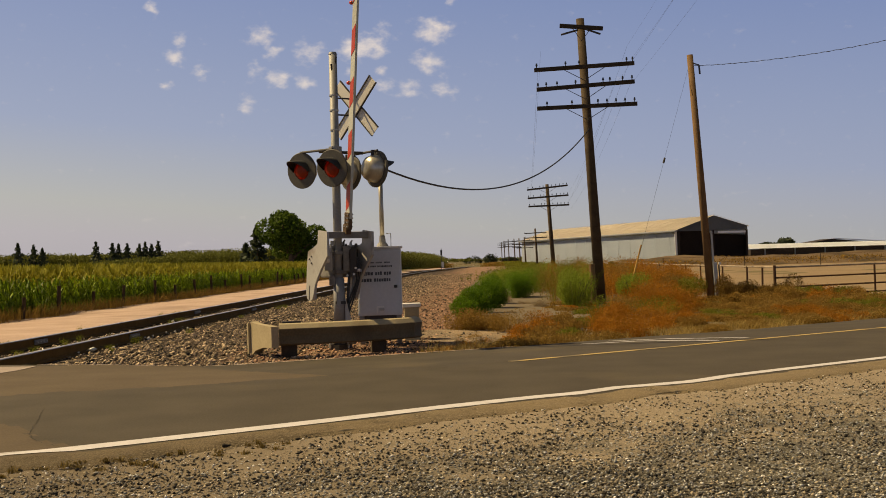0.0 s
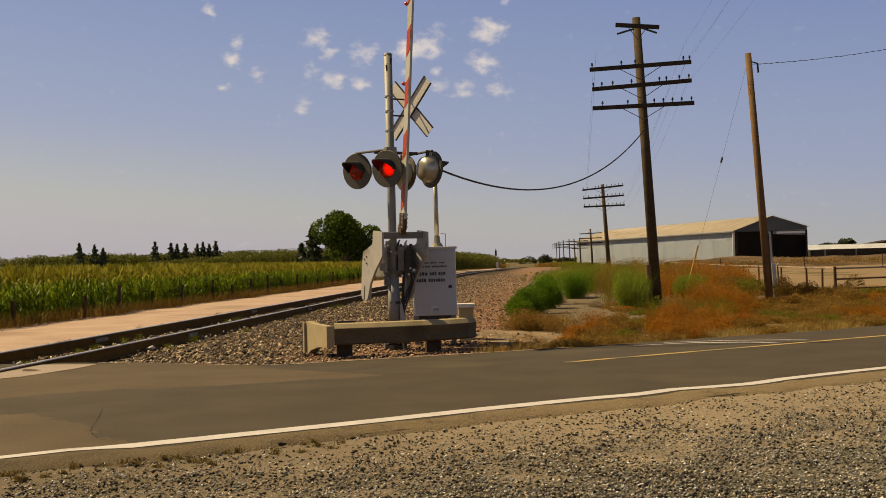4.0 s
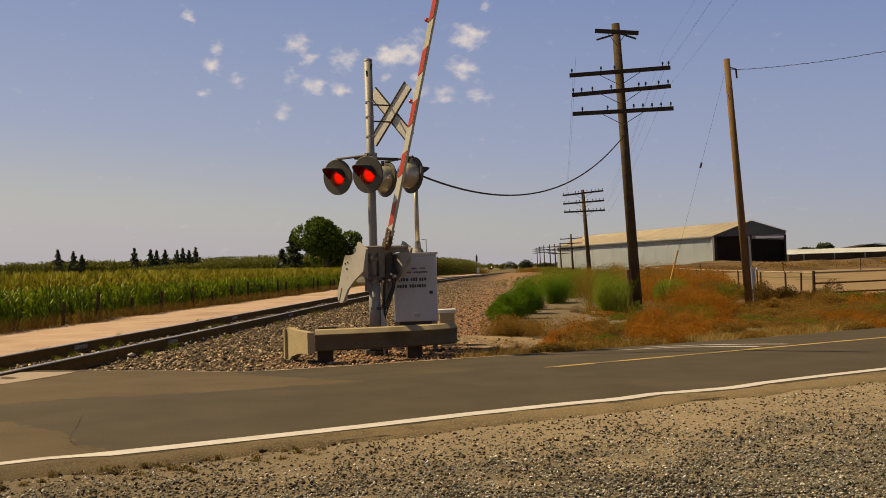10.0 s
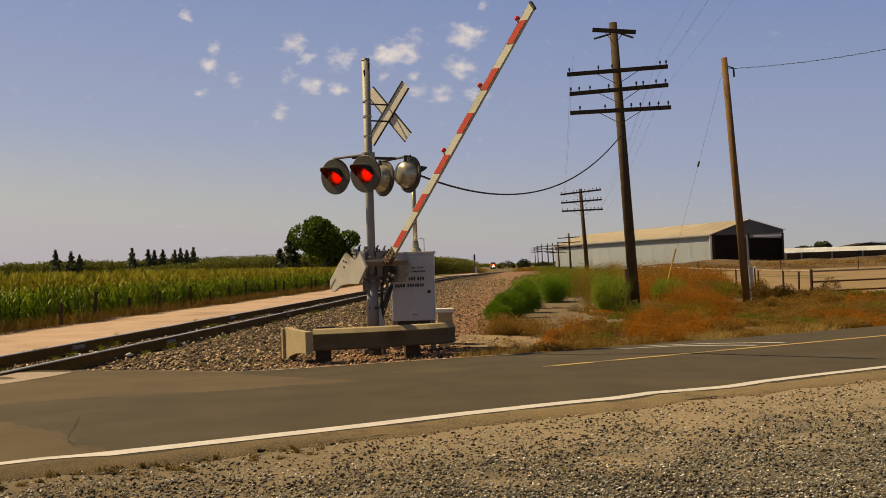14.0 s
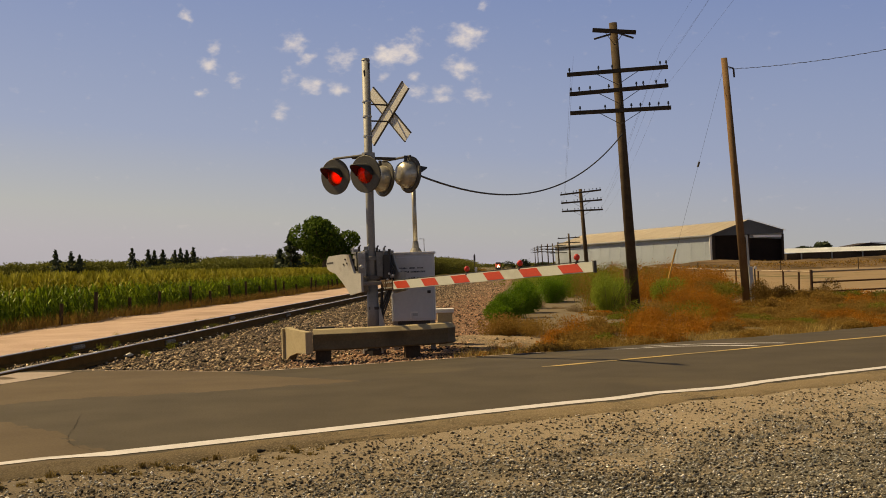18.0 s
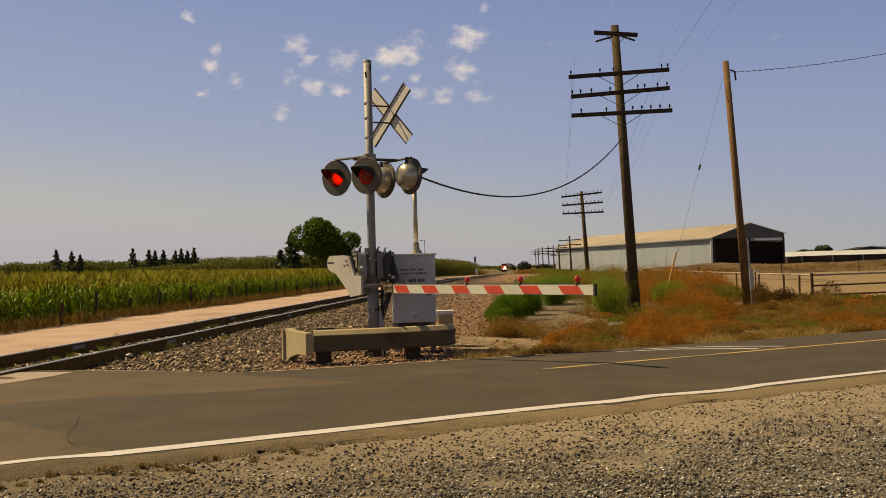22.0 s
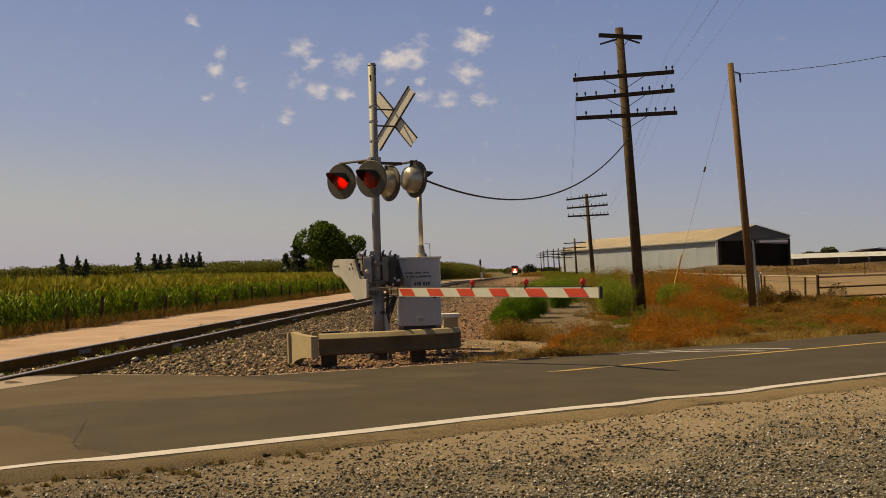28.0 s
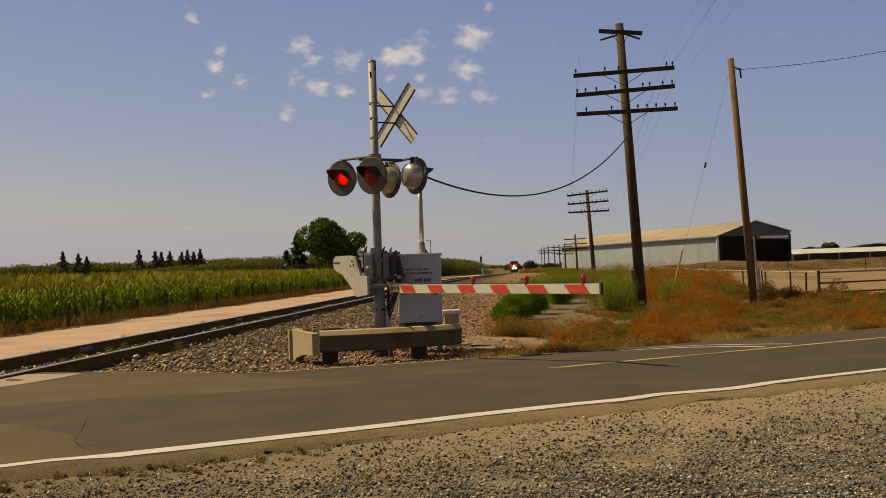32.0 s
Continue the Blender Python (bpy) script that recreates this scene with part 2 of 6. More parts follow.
def lens_glass(name):
    """Red moulded glass: part of the light passes through, tinted, and the rest shows the glass itself."""
    m = surface(name, (0.42, 0.040, 0.014), (0.52, 0.052, 0.018), 20.0, 0.25, 0.1, local=True)
    nt = m.node_tree
    tr = nt.nodes.new("ShaderNodeBsdfTransparent")
    tr.inputs[0].default_value = (1.0, 0.10, 0.05, 1)
    ms = nt.nodes.new("ShaderNodeMixShader")
    ms.inputs[0].default_value = 0.5
    nt.links.new(nt.nodes["Principled BSDF"].outputs[0], ms.inputs[1])
    nt.links.new(tr.outputs[0], ms.inputs[2])
    nt.links.new(ms.outputs[0], nt.nodes["Material Output"].inputs[0])
    return m


M = {
    "asphalt": surface("asphalt", (0.051, 0.041, 0.0285), (0.080, 0.065, 0.046), 1.3, 0.85, 0.35, fine=40, dirt=(0.094, 0.074, 0.048), dirt_amount=0.42, size=0.01),
    "asphalt_old": surface("old_asphalt", (0.083, 0.060, 0.038), (0.118, 0.088, 0.057), 1.1, 0.88, 0.4, fine=40, size=0.01),
    "white_line": surface("white_line", (0.60, 0.57, 0.59), (0.47, 0.44, 0.44), 5.0, 0.75, 0.3, dirt=(0.24, 0.21, 0.185), dirt_amount=0.38),
    "yellow_line": surface("yellow_line", (0.50, 0.345, 0.12), (0.36, 0.25, 0.10), 5.0, 0.75, 0.2, dirt=(0.11, 0.092, 0.065), dirt_amount=0.47),
    "gravel_bed": pebbles("gravel_bed", ((0.105, 0.096, 0.078), (0.165, 0.150, 0.122), (0.215, 0.198, 0.163), (0.42, 0.395, 0.34)), (0.060, 0.050, 0.036), 76, (0.325, 0.253, 0.176), 0.56, (-0.566, 0.824, 0), (4.3, 7.5), end_dark=((0.824, 0.566, 0), -0.3, 5.5, 0.39), bump=0.6),
    "dust_edge": pebbles("dusty_verge", ((0.13, 0.10, 0.06), (0.20, 0.155, 0.095), (0.27, 0.21, 0.13), (0.48, 0.42, 0.32)), (0.085, 0.063, 0.036), 52, (0.255, 0.19, 0.115), 0.62, end_dark=((0.824, 0.566, 0), 0.5, 6.0, 0.40)),
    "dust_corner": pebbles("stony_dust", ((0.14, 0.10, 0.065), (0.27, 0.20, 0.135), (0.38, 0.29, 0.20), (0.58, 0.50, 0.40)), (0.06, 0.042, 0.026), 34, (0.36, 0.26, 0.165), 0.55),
    "dirt": surface("dry_earth", (0.10, 0.082, 0.036), (0.165, 0.125, 0.058), 0.12, 0.95, 0.5, fine=40, dirt=(0.08, 0.075, 0.03), dirt_amount=0.5),
    "path": surface("pale_dirt_path", (0.36, 0.25, 0.203), (0.50, 0.366, 0.302), 0.9, 0.95, 0.7, fine=22, dirt=(0.30, 0.21, 0.168), dirt_amount=0.46),
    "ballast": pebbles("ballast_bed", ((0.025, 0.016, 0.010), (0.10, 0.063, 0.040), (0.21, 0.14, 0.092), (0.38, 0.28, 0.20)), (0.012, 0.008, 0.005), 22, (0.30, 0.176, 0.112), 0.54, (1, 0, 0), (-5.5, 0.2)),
    "stone": surface("gravel_stone", (0.10, 0.083, 0.058), (0.36, 0.295, 0.21), 9.0, 0.8, 0.2, spread=0.85),
    "chip": surface("grey_chip", (0.12, 0.118, 0.112), (0.34, 0.335, 0.32), 9.0, 0.7, 0.2, spread=0.75),
    "ballast_stone": surface("ballast_stone", (0.10, 0.072, 0.046), (0.56, 0.42, 0.285), 7.0, 0.8, 0.2, spread=0.9),
    "rail": surface("rusty_rail", (0.115, 0.064, 0.014), (0.175, 0.098, 0.026), 4.0, 0.95, 0.3),
    "rail_top": surface("worn_rail_head", (0.78, 0.72, 0.62), (0.60, 0.54, 0.45), 0.9, 0.32, 0.03, metal=0.5, dirt=(0.14, 0.085, 0.04), dirt_amount=0.45),
    "tie": surface("creosoted_tie", (0.07, 0.052, 0.04), (0.13, 0.10, 0.075), 5.0, 0.9, 0.5),
    "panel": surface("crossing_concrete", (0.29, 0.235, 0.205), (0.365, 0.30, 0.262), 2.0, 0.9, 0.3, dirt=(0.22, 0.175, 0.145), dirt_amount=0.42),
    "silver": surface("aluminium_paint", (0.235, 0.232, 0.225), (0.30, 0.296, 0.285), 3.0, 0.6, 0.08, metal=0.15, dirt=(0.13, 0.105, 0.08), dirt_amount=0.42, local=True),
    "cast": surface("grey_painted_casting", (0.34, 0.325, 0.30), (0.44, 0.42, 0.385), 4.0, 0.6, 0.1, dirt=(0.13, 0.085, 0.05), dirt_amount=0.43, local=True),
    "dark_iron": surface("dark_iron", (0.035, 0.03, 0.027), (0.06, 0.05, 0.042), 6.0, 0.7, 0.2, local=True),
    "black": surface("flat_black_paint", (0.018, 0.018, 0.018), (0.03, 0.03, 0.03), 6.0, 0.7, 0.1, local=True),
    "grey_back": surface("weathered_disc", (0.055, 0.050, 0.040), (0.095, 0.084, 0.066), 5.0, 0.6, 0.1, local=True),
    "sign_white": surface("sign_white", (0.74, 0.72, 0.68), (0.66, 0.64, 0.60), 4.0, 0.5, 0.05, local=True),
    "sign_back": surface("bare_sign_back", (0.60, 0.575, 0.52), (0.68, 0.65, 0.59), 4.0, 0.5, 0.05, metal=0.1, local=True),
    "arm_white": surface("arm_white", (0.53, 0.535, 0.475), (0.46, 0.465, 0.405), 4.0, 0.5, 0.05, local=True, dirt=(0.36, 0.345, 0.28), dirt_amount=0.40),
    "arm_red": surface("arm_red", (0.54, 0.055, 0.024), (0.44, 0.045, 0.020), 4.0, 0.45, 0.05, local=True),
    "box_white": surface("case_paint", (0.60, 0.60, 0.60), (0.54, 0.54, 0.54), 1.5, 0.5, 0.05, local=True, dirt=(0.42, 0.38, 0.33), dirt_amount=0.36),
    # darkened steel: the shade on the beam's front is in this colour
    "beam": surface("shaded_weathered_steel", (0.088, 0.064, 0.027), (0.14, 0.105, 0.052), 3.0, 0.75, 0.2, local=True, dirt=(0.06, 0.040, 0.016), dirt_amount=0.44),
    "concrete": surface("weathered_concrete", (0.36, 0.33, 0.29), (0.46, 0.43, 0.38), 3.0, 0.9, 0.3),
    "pole": surface("weathered_pole_wood", (0.046, 0.031, 0.018), (0.105, 0.072, 0.042), 3.0, 0.85, 0.6, local=True, fine=20),
    "pole_new": surface("brown_pole_wood", (0.135, 0.075, 0.034), (0.20, 0.118, 0.058), 2.0, 0.85, 0.5, local=True, fine=20),
    "arm_wood": surface("crossarm_wood", (0.032, 0.024, 0.016), (0.075, 0.056, 0.038), 5.0, 0.85, 0.5, local=True),
    "glass": surface("insulator_glass", (0.02, 0.022, 0.025), (0.03, 0.035, 0.04), 5.0, 0.2, 0.0, local=True),
    "cable": surface("cable_black", (0.02, 0.02, 0.02), (0.03, 0.03, 0.03), 5.0, 0.6, 0.0),
    "galv": surface("galvanised_conduit", (0.36, 0.36, 0.35), (0.46, 0.46, 0.44), 4.0, 0.5, 0.1, metal=0.4, local=True),
    "marker": surface("yellow_guard", (0.66, 0.36, 0.07), (0.52, 0.28, 0.06), 4.0, 0.6, 0.0, local=True, dirt=(0.30, 0.17, 0.06), dirt_amount=0.42),
    "barn_wall": surface("barn_sheet_wall", (0.44, 0.49, 0.56), (0.49, 0.545, 0.61), 0.3, 0.5, 0.05),
    # near-black sheet, also painted in as the shade of open ends
    "barn_dark": surface("dark_sheet_and_shade", (0.035, 0.026, 0.022), (0.055, 0.04, 0.032), 0.4, 0.9, 0.2),
    "barn_gable": surface("barn_gable_sheet", (0.16, 0.175, 0.195), (0.20, 0.215, 0.235), 0.3, 0.6, 0.1),
    "barn_roof": surface("barn_roof_sheet", (0.54, 0.465, 0.375), (0.61, 0.53, 0.435), 0.25, 0.6, 0.1, dirt=(0.48, 0.40, 0.31), dirt_amount=0.42),
    "shed_white": surface("white_shed_roof", (0.88, 0.90, 0.93), (0.82, 0.85, 0.88), 0.2, 0.5, 0.05),
    "pipe_rust": surface("rusty_pipe", (0.055, 0.028, 0.015), (0.11, 0.055, 0.03), 5.0, 0.8, 0.3),
    # lighter pipe colour that paints the sunlight on the top rails
    "pipe_pale": surface("sunlit_pipe", (0.30, 0.22, 0.14), (0.42, 0.33, 0.23), 2.0, 0.6, 0.2, dirt=(0.13, 0.075, 0.04), dirt_amount=0.45),
    "post_wood": surface("dark_post_wood", (0.045, 0.03, 0.018), (0.08, 0.055, 0.034), 5.0, 0.9, 0.5),
    "bark": surface("bark", (0.07, 0.05, 0.035), (0.13, 0.095, 0.065), 2.0, 0.9, 0.6),
    "crown": leafy("broad_leaves", (0.045, 0.085, 0.011), (0.13, 0.19, 0.028), 0.35, spread=0.5),
    "conifer": leafy("conifer_needles", (0.045, 0.062, 0.034), (0.075, 0.092, 0.052), 0.5),
    "hedge": leafy("hedge_leaves", (0.125, 0.138, 0.027), (0.19, 0.19, 0.045), 0.2, spread=0.22),
    "corn": leafy("corn_leaves", (0.082, 0.155, 0.011), (0.235, 0.305, 0.026), 0.5, spread=0.6, rough=0.45, through_light=0.38),
    "corn_dry": leafy("corn_tassel", (0.235, 0.225, 0.024), (0.315, 0.28, 0.040), 0.8, spread=0.3),
    "bush": leafy("green_shrub_leaves", (0.080, 0.165, 0.010), (0.13, 0.22, 0.018), 1.2, spread=0.3, through_light=0.45),
    "bush_pale": leafy("pale_shrub_leaves", (0.17, 0.235, 0.026), (0.24, 0.285, 0.045), 1.2, spread=0.3, through_light=0.5),
    "weed": leafy("rust_orange_weeds", (0.39, 0.148, 0.018), (0.29, 0.138, 0.023), 0.6, spread=0.18, through_light=0.5),
    "dead": leafy("pale_dead_stems", (0.20, 0.145, 0.085), (0.28, 0.21, 0.13), 1.5, spread=0.25),
    "straw": leafy("dry_grass", (0.28, 0.185, 0.055), (0.40, 0.28, 0.095), 0.9, spread=0.4),
    "weed_green": leafy("olive_weeds", (0.13, 0.155, 0.016), (0.19, 0.18, 0.026), 0.7, spread=0.25, through_light=0.45),
    "red_lens": lens_glass("red_lens"),
    # two sides of the added discs whose turning imitates the flashing
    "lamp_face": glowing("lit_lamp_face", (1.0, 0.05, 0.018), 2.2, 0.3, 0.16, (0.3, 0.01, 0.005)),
    "unlit_side": surface("unlit_disc_side", (0.10, 0.012, 0.006), (0.15, 0.018, 0.008), 8.0, 0.5, 0.1, local=True),
    "red_lamp": glowing("red_gate_lamp", (0.50, 0.025, 0.012), 0.08),
    "headlight": glowing("headlight", (1.0, 0.93, 0.80), 6.0),
    "soil": surface("grey_verge_soil", (0.125, 0.096, 0.064), (0.18, 0.142, 0.098), 0.8, 0.95, 0.7, fine=20, dirt=(0.10, 0.072, 0.042), dirt_amount=0.45),
    "lot": surface("bare_lot_earth", (0.205, 0.142, 0.080), (0.27, 0.19, 0.112), 0.15, 0.95, 0.6, fine=30, dirt=(0.165, 0.115, 0.062), dirt_amount=0.42),
    "rust_dark": surface("dark_rust", (0.075, 0.048, 0.030), (0.14, 0.085, 0.05), 8.0, 0.8, 0.3, local=True),
    "mech": surface("dark_stained_casting", (0.16, 0.15, 0.135), (0.25, 0.235, 0.21), 5.0, 0.6, 0.15, dirt=(0.07, 0.05, 0.032), dirt_amount=0.48, local=True),
    "tar": surface("dark_tar", (0.02, 0.017, 0.013), (0.035, 0.03, 0.022), 6.0, 0.8, 0.2),
    "weed_brown": leafy("brown_weeds", (0.235, 0.132, 0.030), (0.295, 0.18, 0.048), 0.5, spread=0.2, through_light=0.45),
    "ink": surface("faded_black_ink", (0.05, 0.05, 0.052), (0.12, 0.12, 0.12), 30.0, 0.7, 0.0, local=True),
    "loco": surface("loco_orange", (0.55, 0.075, 0.015), (0.62, 0.09, 0.02), 0.5, 0.5, 0.0, local=True),
    "bank": surface("dry_dirt_bank", (0.105, 0.066, 0.034), (0.165, 0.108, 0.06), 0.7, 0.95, 0.8, fine=10, dirt=(0.06, 0.04, 0.02), dirt_amount=0.5),
    "housing": surface("lamp_housing", (0.44, 0.40, 0.32), (0.54, 0.50, 0.41), 3.0, 0.35, 0.1, metal=0.55, local=True, dirt=(0.10, 0.075, 0.045), dirt_amount=0.42),
    # paler tan with sunlight painted in, for the beam's top and end
    "lit_tan": surface("sunlit_tan", (0.34, 0.27, 0.155), (0.43, 0.345, 0.21), 3.0, 0.7, 0.2, local=True, dirt=(0.24, 0.18, 0.095), dirt_amount=0.38),
    "dark_stone": surface("dark_stone_and_gap_shade", (0.014, 0.012, 0.010), (0.05, 0.043, 0.034), 9.0, 0.8, 0.2, spread=0.6),
    "white_stone": surface("white_quartz_chip", (0.55, 0.50, 0.44), (0.78, 0.74, 0.70), 9.0, 0.6, 0.1, spread=0.3),
    "ballast_red": surface("reddish_ballast_stone", (0.13, 0.070, 0.042), (0.52, 0.31, 0.205), 7.0, 0.8, 0.2, spread=0.8),
    "straw_dark": leafy("dead_grass", (0.13, 0.088, 0.026), (0.22, 0.155, 0.05), 1.2, spread=0.5),
    "loco_dark": surface("loco_dark", (0.03, 0.028, 0.027), (0.05, 0.045, 0.04), 0.5, 0.6, 0.0, local=True),
}


# ---------- building helpers ----------
def mesh_of(bm, name, material, smooth=False):
    me = bpy.data.meshes.new(name)
    bm.to_mesh(me)
    bm.free()
    me.materials.append(material)
    if smooth:
        me.polygons.foreach_set("use_smooth", [True] * len(me.polygons))
    return me


def part(name, bm, material, parent=None, label="", smooth=False):
    ob = new(name, mesh_of(bm, name, material, smooth))
    if parent is not None:
        ob.parent = parent
    if label:
        tagged(ob, label)
    return ob


def thing(name, m, label, category, group="", kind=""):
    ob = new(name)
    ob.empty_display_size = 0.2
    ob.matrix_world = m
    return tagged(ob, label, category, group, kind)


def box(bm, c, s, turn=None, bevel=0.0):
    m = Matrix.Translation(c) @ (turn or Matrix()) @ Matrix.Diagonal((*s, 1))
    made = bmesh.ops.create_cube(bm, size=1.0, matrix=m)["verts"]
    if bevel:
        edges = list({e for v in made for e in v.link_edges})
        bmesh.ops.bevel(bm, geom=edges, offset=bevel, segments=2, affect='EDGES', profile=0.6)
    return bm


def rod(bm, a, b, r0, r1=None, seg=12):
    a, b = Vector(a), Vector(b)
    d = b - a
    m = Matrix.Translation((a + b) / 2) @ d.to_track_quat('Z', 'Y').to_matrix().to_4x4()
    bmesh.ops.create_cone(bm, cap_ends=True, segments=seg, radius1=r0, radius2=r0 if r1 is None else r1, depth=d.length, matrix=m)
    return bm


def prism(bm, outline, y0, y1):
    """A flat outline in x and z, drawn out from y0 to y1."""
    a = [bm.verts.new((x, y0, z)) for x, z in outline]
    b = [bm.verts.new((x, y1, z)) for x, z in outline]
    n = len(outline)
    bm.faces.new(a)
    bm.faces.new(b[::-1])
    for i in range(n):
        bm.faces.new((a[i], b[i], b[(i + 1) % n], a[(i + 1) % n]))
    bmesh.ops.recalc_face_normals(bm, faces=bm.faces)
    return bm


def tube(bm, pts, r, seg=6):
    """A round tube along a line of points."""
    rings = []
    for i, p in enumerate(pts):
        d = Vector(pts[min(i + 1, len(pts) - 1)]) - Vector(pts[max(i - 1, 0)])
        q = d.to_track_quat('Z', 'Y')
        rings.append([bm.verts.new(Vector(p) + q @ Vector((r * math.cos(2 * math.pi * k / seg), r * math.sin(2 * math.pi * k / seg), 0))) for k in range(seg)])
    for a, b in zip(rings, rings[1:]):
        for k in range(seg):
            bm.faces.new((a[k], a[(k + 1) % seg], b[(k + 1) % seg], b[k]))
    return bm


def sag(a, b, drop, n=16):
    a, b = Vector(a), Vector(b)
    return [a.lerp(b, i / n) - Vector((0, 0, drop * 4 * (i / n) * (1 - i / n))) for i in range(n + 1)]


def from_arrays(name, verts, faces, material, smooth=False):
    me = bpy.data.meshes.new(name)
    verts, faces = np.asarray(verts, np.float32), np.asarray(faces, np.int32)
    k = faces.shape[1]
    me.vertices.add(len(verts))
    me.vertices.foreach_set("co", verts.ravel())
    me.loops.add(faces.size)
    me.loops.foreach_set("vertex_index", faces.ravel())
    me.polygons.add(len(faces))
    me.polygons.foreach_set("loop_start", np.arange(0, faces.size, k, dtype=np.int32))
    me.polygons.foreach_set("loop_total", np.full(len(faces), k, np.int32))
    if smooth:
        me.polygons.foreach_set("use_smooth", np.ones(len(faces), bool))
    me.materials.append(material)
    me.update(calc_edges=True)
    return me


# ---------- the lie of the land ----------
RD = Vector((0.824, 0.566, 0))         # along the road
RN = Vector((-0.566, 0.824, 0))        # across it, away from the camera
TRACK_X = -7.7


def track_x(y):
    """The track's centre line: straight here, a slow bend far off."""
    ys = (-400, 110, 250, 370, 440, 510, 597, 667, 760, 1000, 1500)
    xs = (-7.7, -7.7, -4.6, -1.9, -0.8, -0.3, -2.2, -5.9, -11.5, -27.0, -70.0)
    return float(np.interp(y, ys, xs))


def dip(x, y):
    """The line sinks a little far off."""
    return float(np.interp(y, (140, 450, 700, 1000), (0, 1.3, 1.4, 0.9)) * np.interp(abs(x - track_x(y)), (15, 45), (1, 0)))


def far_edge(s):
    return float(np.interp(s, (0, 3.5, 4.5, 5.0, 5.5, 6, 7, 8, 9.7, 11.8, 14, 15, 17, 30), (17.5, 16.4, 15.8, 15.2, 14.85, 14.85, 14.7, 14.55, 14.3, 14.12, 13.8, 13.55, 13.65, 13.7)))


def near_line(s):
    """The edge line wanders a little along the broken verge."""
    return float(np.interp(s, (-5, 1.25, 1.64, 1.97, 4.0, 5.2, 6.1, 6.7, 7.2, 7.7, 8.05, 8.54, 9.4, 30), (8.25, 8.23, 8.26, 8.14, 8.11, 8.13, 8.11, 8.04, 8.11, 8.01, 7.96, 8.04, 8.07, 8.1)))


def road_z(n, s=10.0):
    low = min(1.0, max(0.0, (s - 2.5) / 3.5))
    return float(np.interp(n, (7.0, 8.0, 11.2, 14.2), (-0.03, 0.0, 0.0, -0.12 * low)))


def at_road(s, n, lift=0.0):
    p = RD * s + RN * n
    return Vector((p.x, p.y, road_z(n, s) + lift))


def land(x, y):
    """Height of the bare ground."""
    n = -0.566 * x + 0.824 * y
    if n < 9.0:
        n = n - near_line(0.824 * x + 0.566 * y) + 8.15
    z = float(np.interp(n, (-30, 0, 7.6, 7.8, 14.0, 14.3, 15.5), (-0.25, -0.12, -0.035, -0.10, -0.25, -0.19, -0.20)))
    d = abs(x - track_x(y))
    if n < far_edge(0.824 * x + 0.566 * y) - 0.1 and n > 7.8:
        z = -0.25
    elif n > 14.0:
        z = max(z, float(np.interp(d, (0, 1.6, 3.4), (-0.20, -0.20, -0.30))))
    w = 0.05 * noise.noise(Vector((x * 0.35, y * 0.35, 0))) + 0.25 * noise.noise(Vector((x * 0.02, y * 0.02, 3.0))) * min(1, max(0, (y - 45) / 60))
    return z + w * (0.25 if n < 15 else 1.0) - dip(x, y)


def sheet(name, xs, ys, height, material, label, category="ground", keep=None, smooth=True):
    verts = [(x, y, height(x, y)) for y in ys for x in xs]
    w = len(xs)
    faces = [(j * w + i, j * w + i + 1, (j + 1) * w + i + 1, (j + 1) * w + i) for j in range(len(ys) - 1) for i in range(w - 1)
             if keep is None or keep((xs[i] + xs[i + 1]) / 2, (ys[j] + ys[j + 1]) / 2)]
    return tagged(new(name, from_arrays(name, verts, faces, material, smooth)), label, category, kind="structure")


def steps(*spans):
    out = []
    for a, b, d in spans:
        out += list(np.arange(a, b, d))
    return out + [spans[-1][1]]


sheet("ground", steps((-3000, -300, 300), (-300, -40, 10), (-40, 40, 0.8), (40, 300, 10), (300, 3000, 300)),
      steps((-600, -60, 60), (-60, -10, 10), (-10, 60, 0.8), (60, 300, 8), (300, 4500, 300)), land, M["dirt"], "dry tan valley earth reaching to the horizon")


def old_zone(s, n):
    """Older, browner asphalt: a wedge by the rails and a patch at the verge."""
    w = 0.22 * noise.noise(Vector((s * 2.0, n * 2.0, 1))) + 0.10 * noise.noise(Vector((s * 7, n * 7, 4)))
    wedge = np.interp(s, (-6, 1.9, 3.0, 4.2, 5.75, 5.8), (12.2, 12.14, 12.04, 11.75, 11.44, 99))
    top = np.interp(s, (5.2, 5.75), (16, 11.5))
    patch = np.interp(n, (8.0, 8.3, 8.9, 9.7, 10.1, 10.6, 11.0, 11.3), (2.0, 1.99, 1.93, 1.88, 1.8, 1.74, 0.5, -9))
    return (n + w > wedge and n < top) or (s + 0.5 * w < patch and n < 11.4)


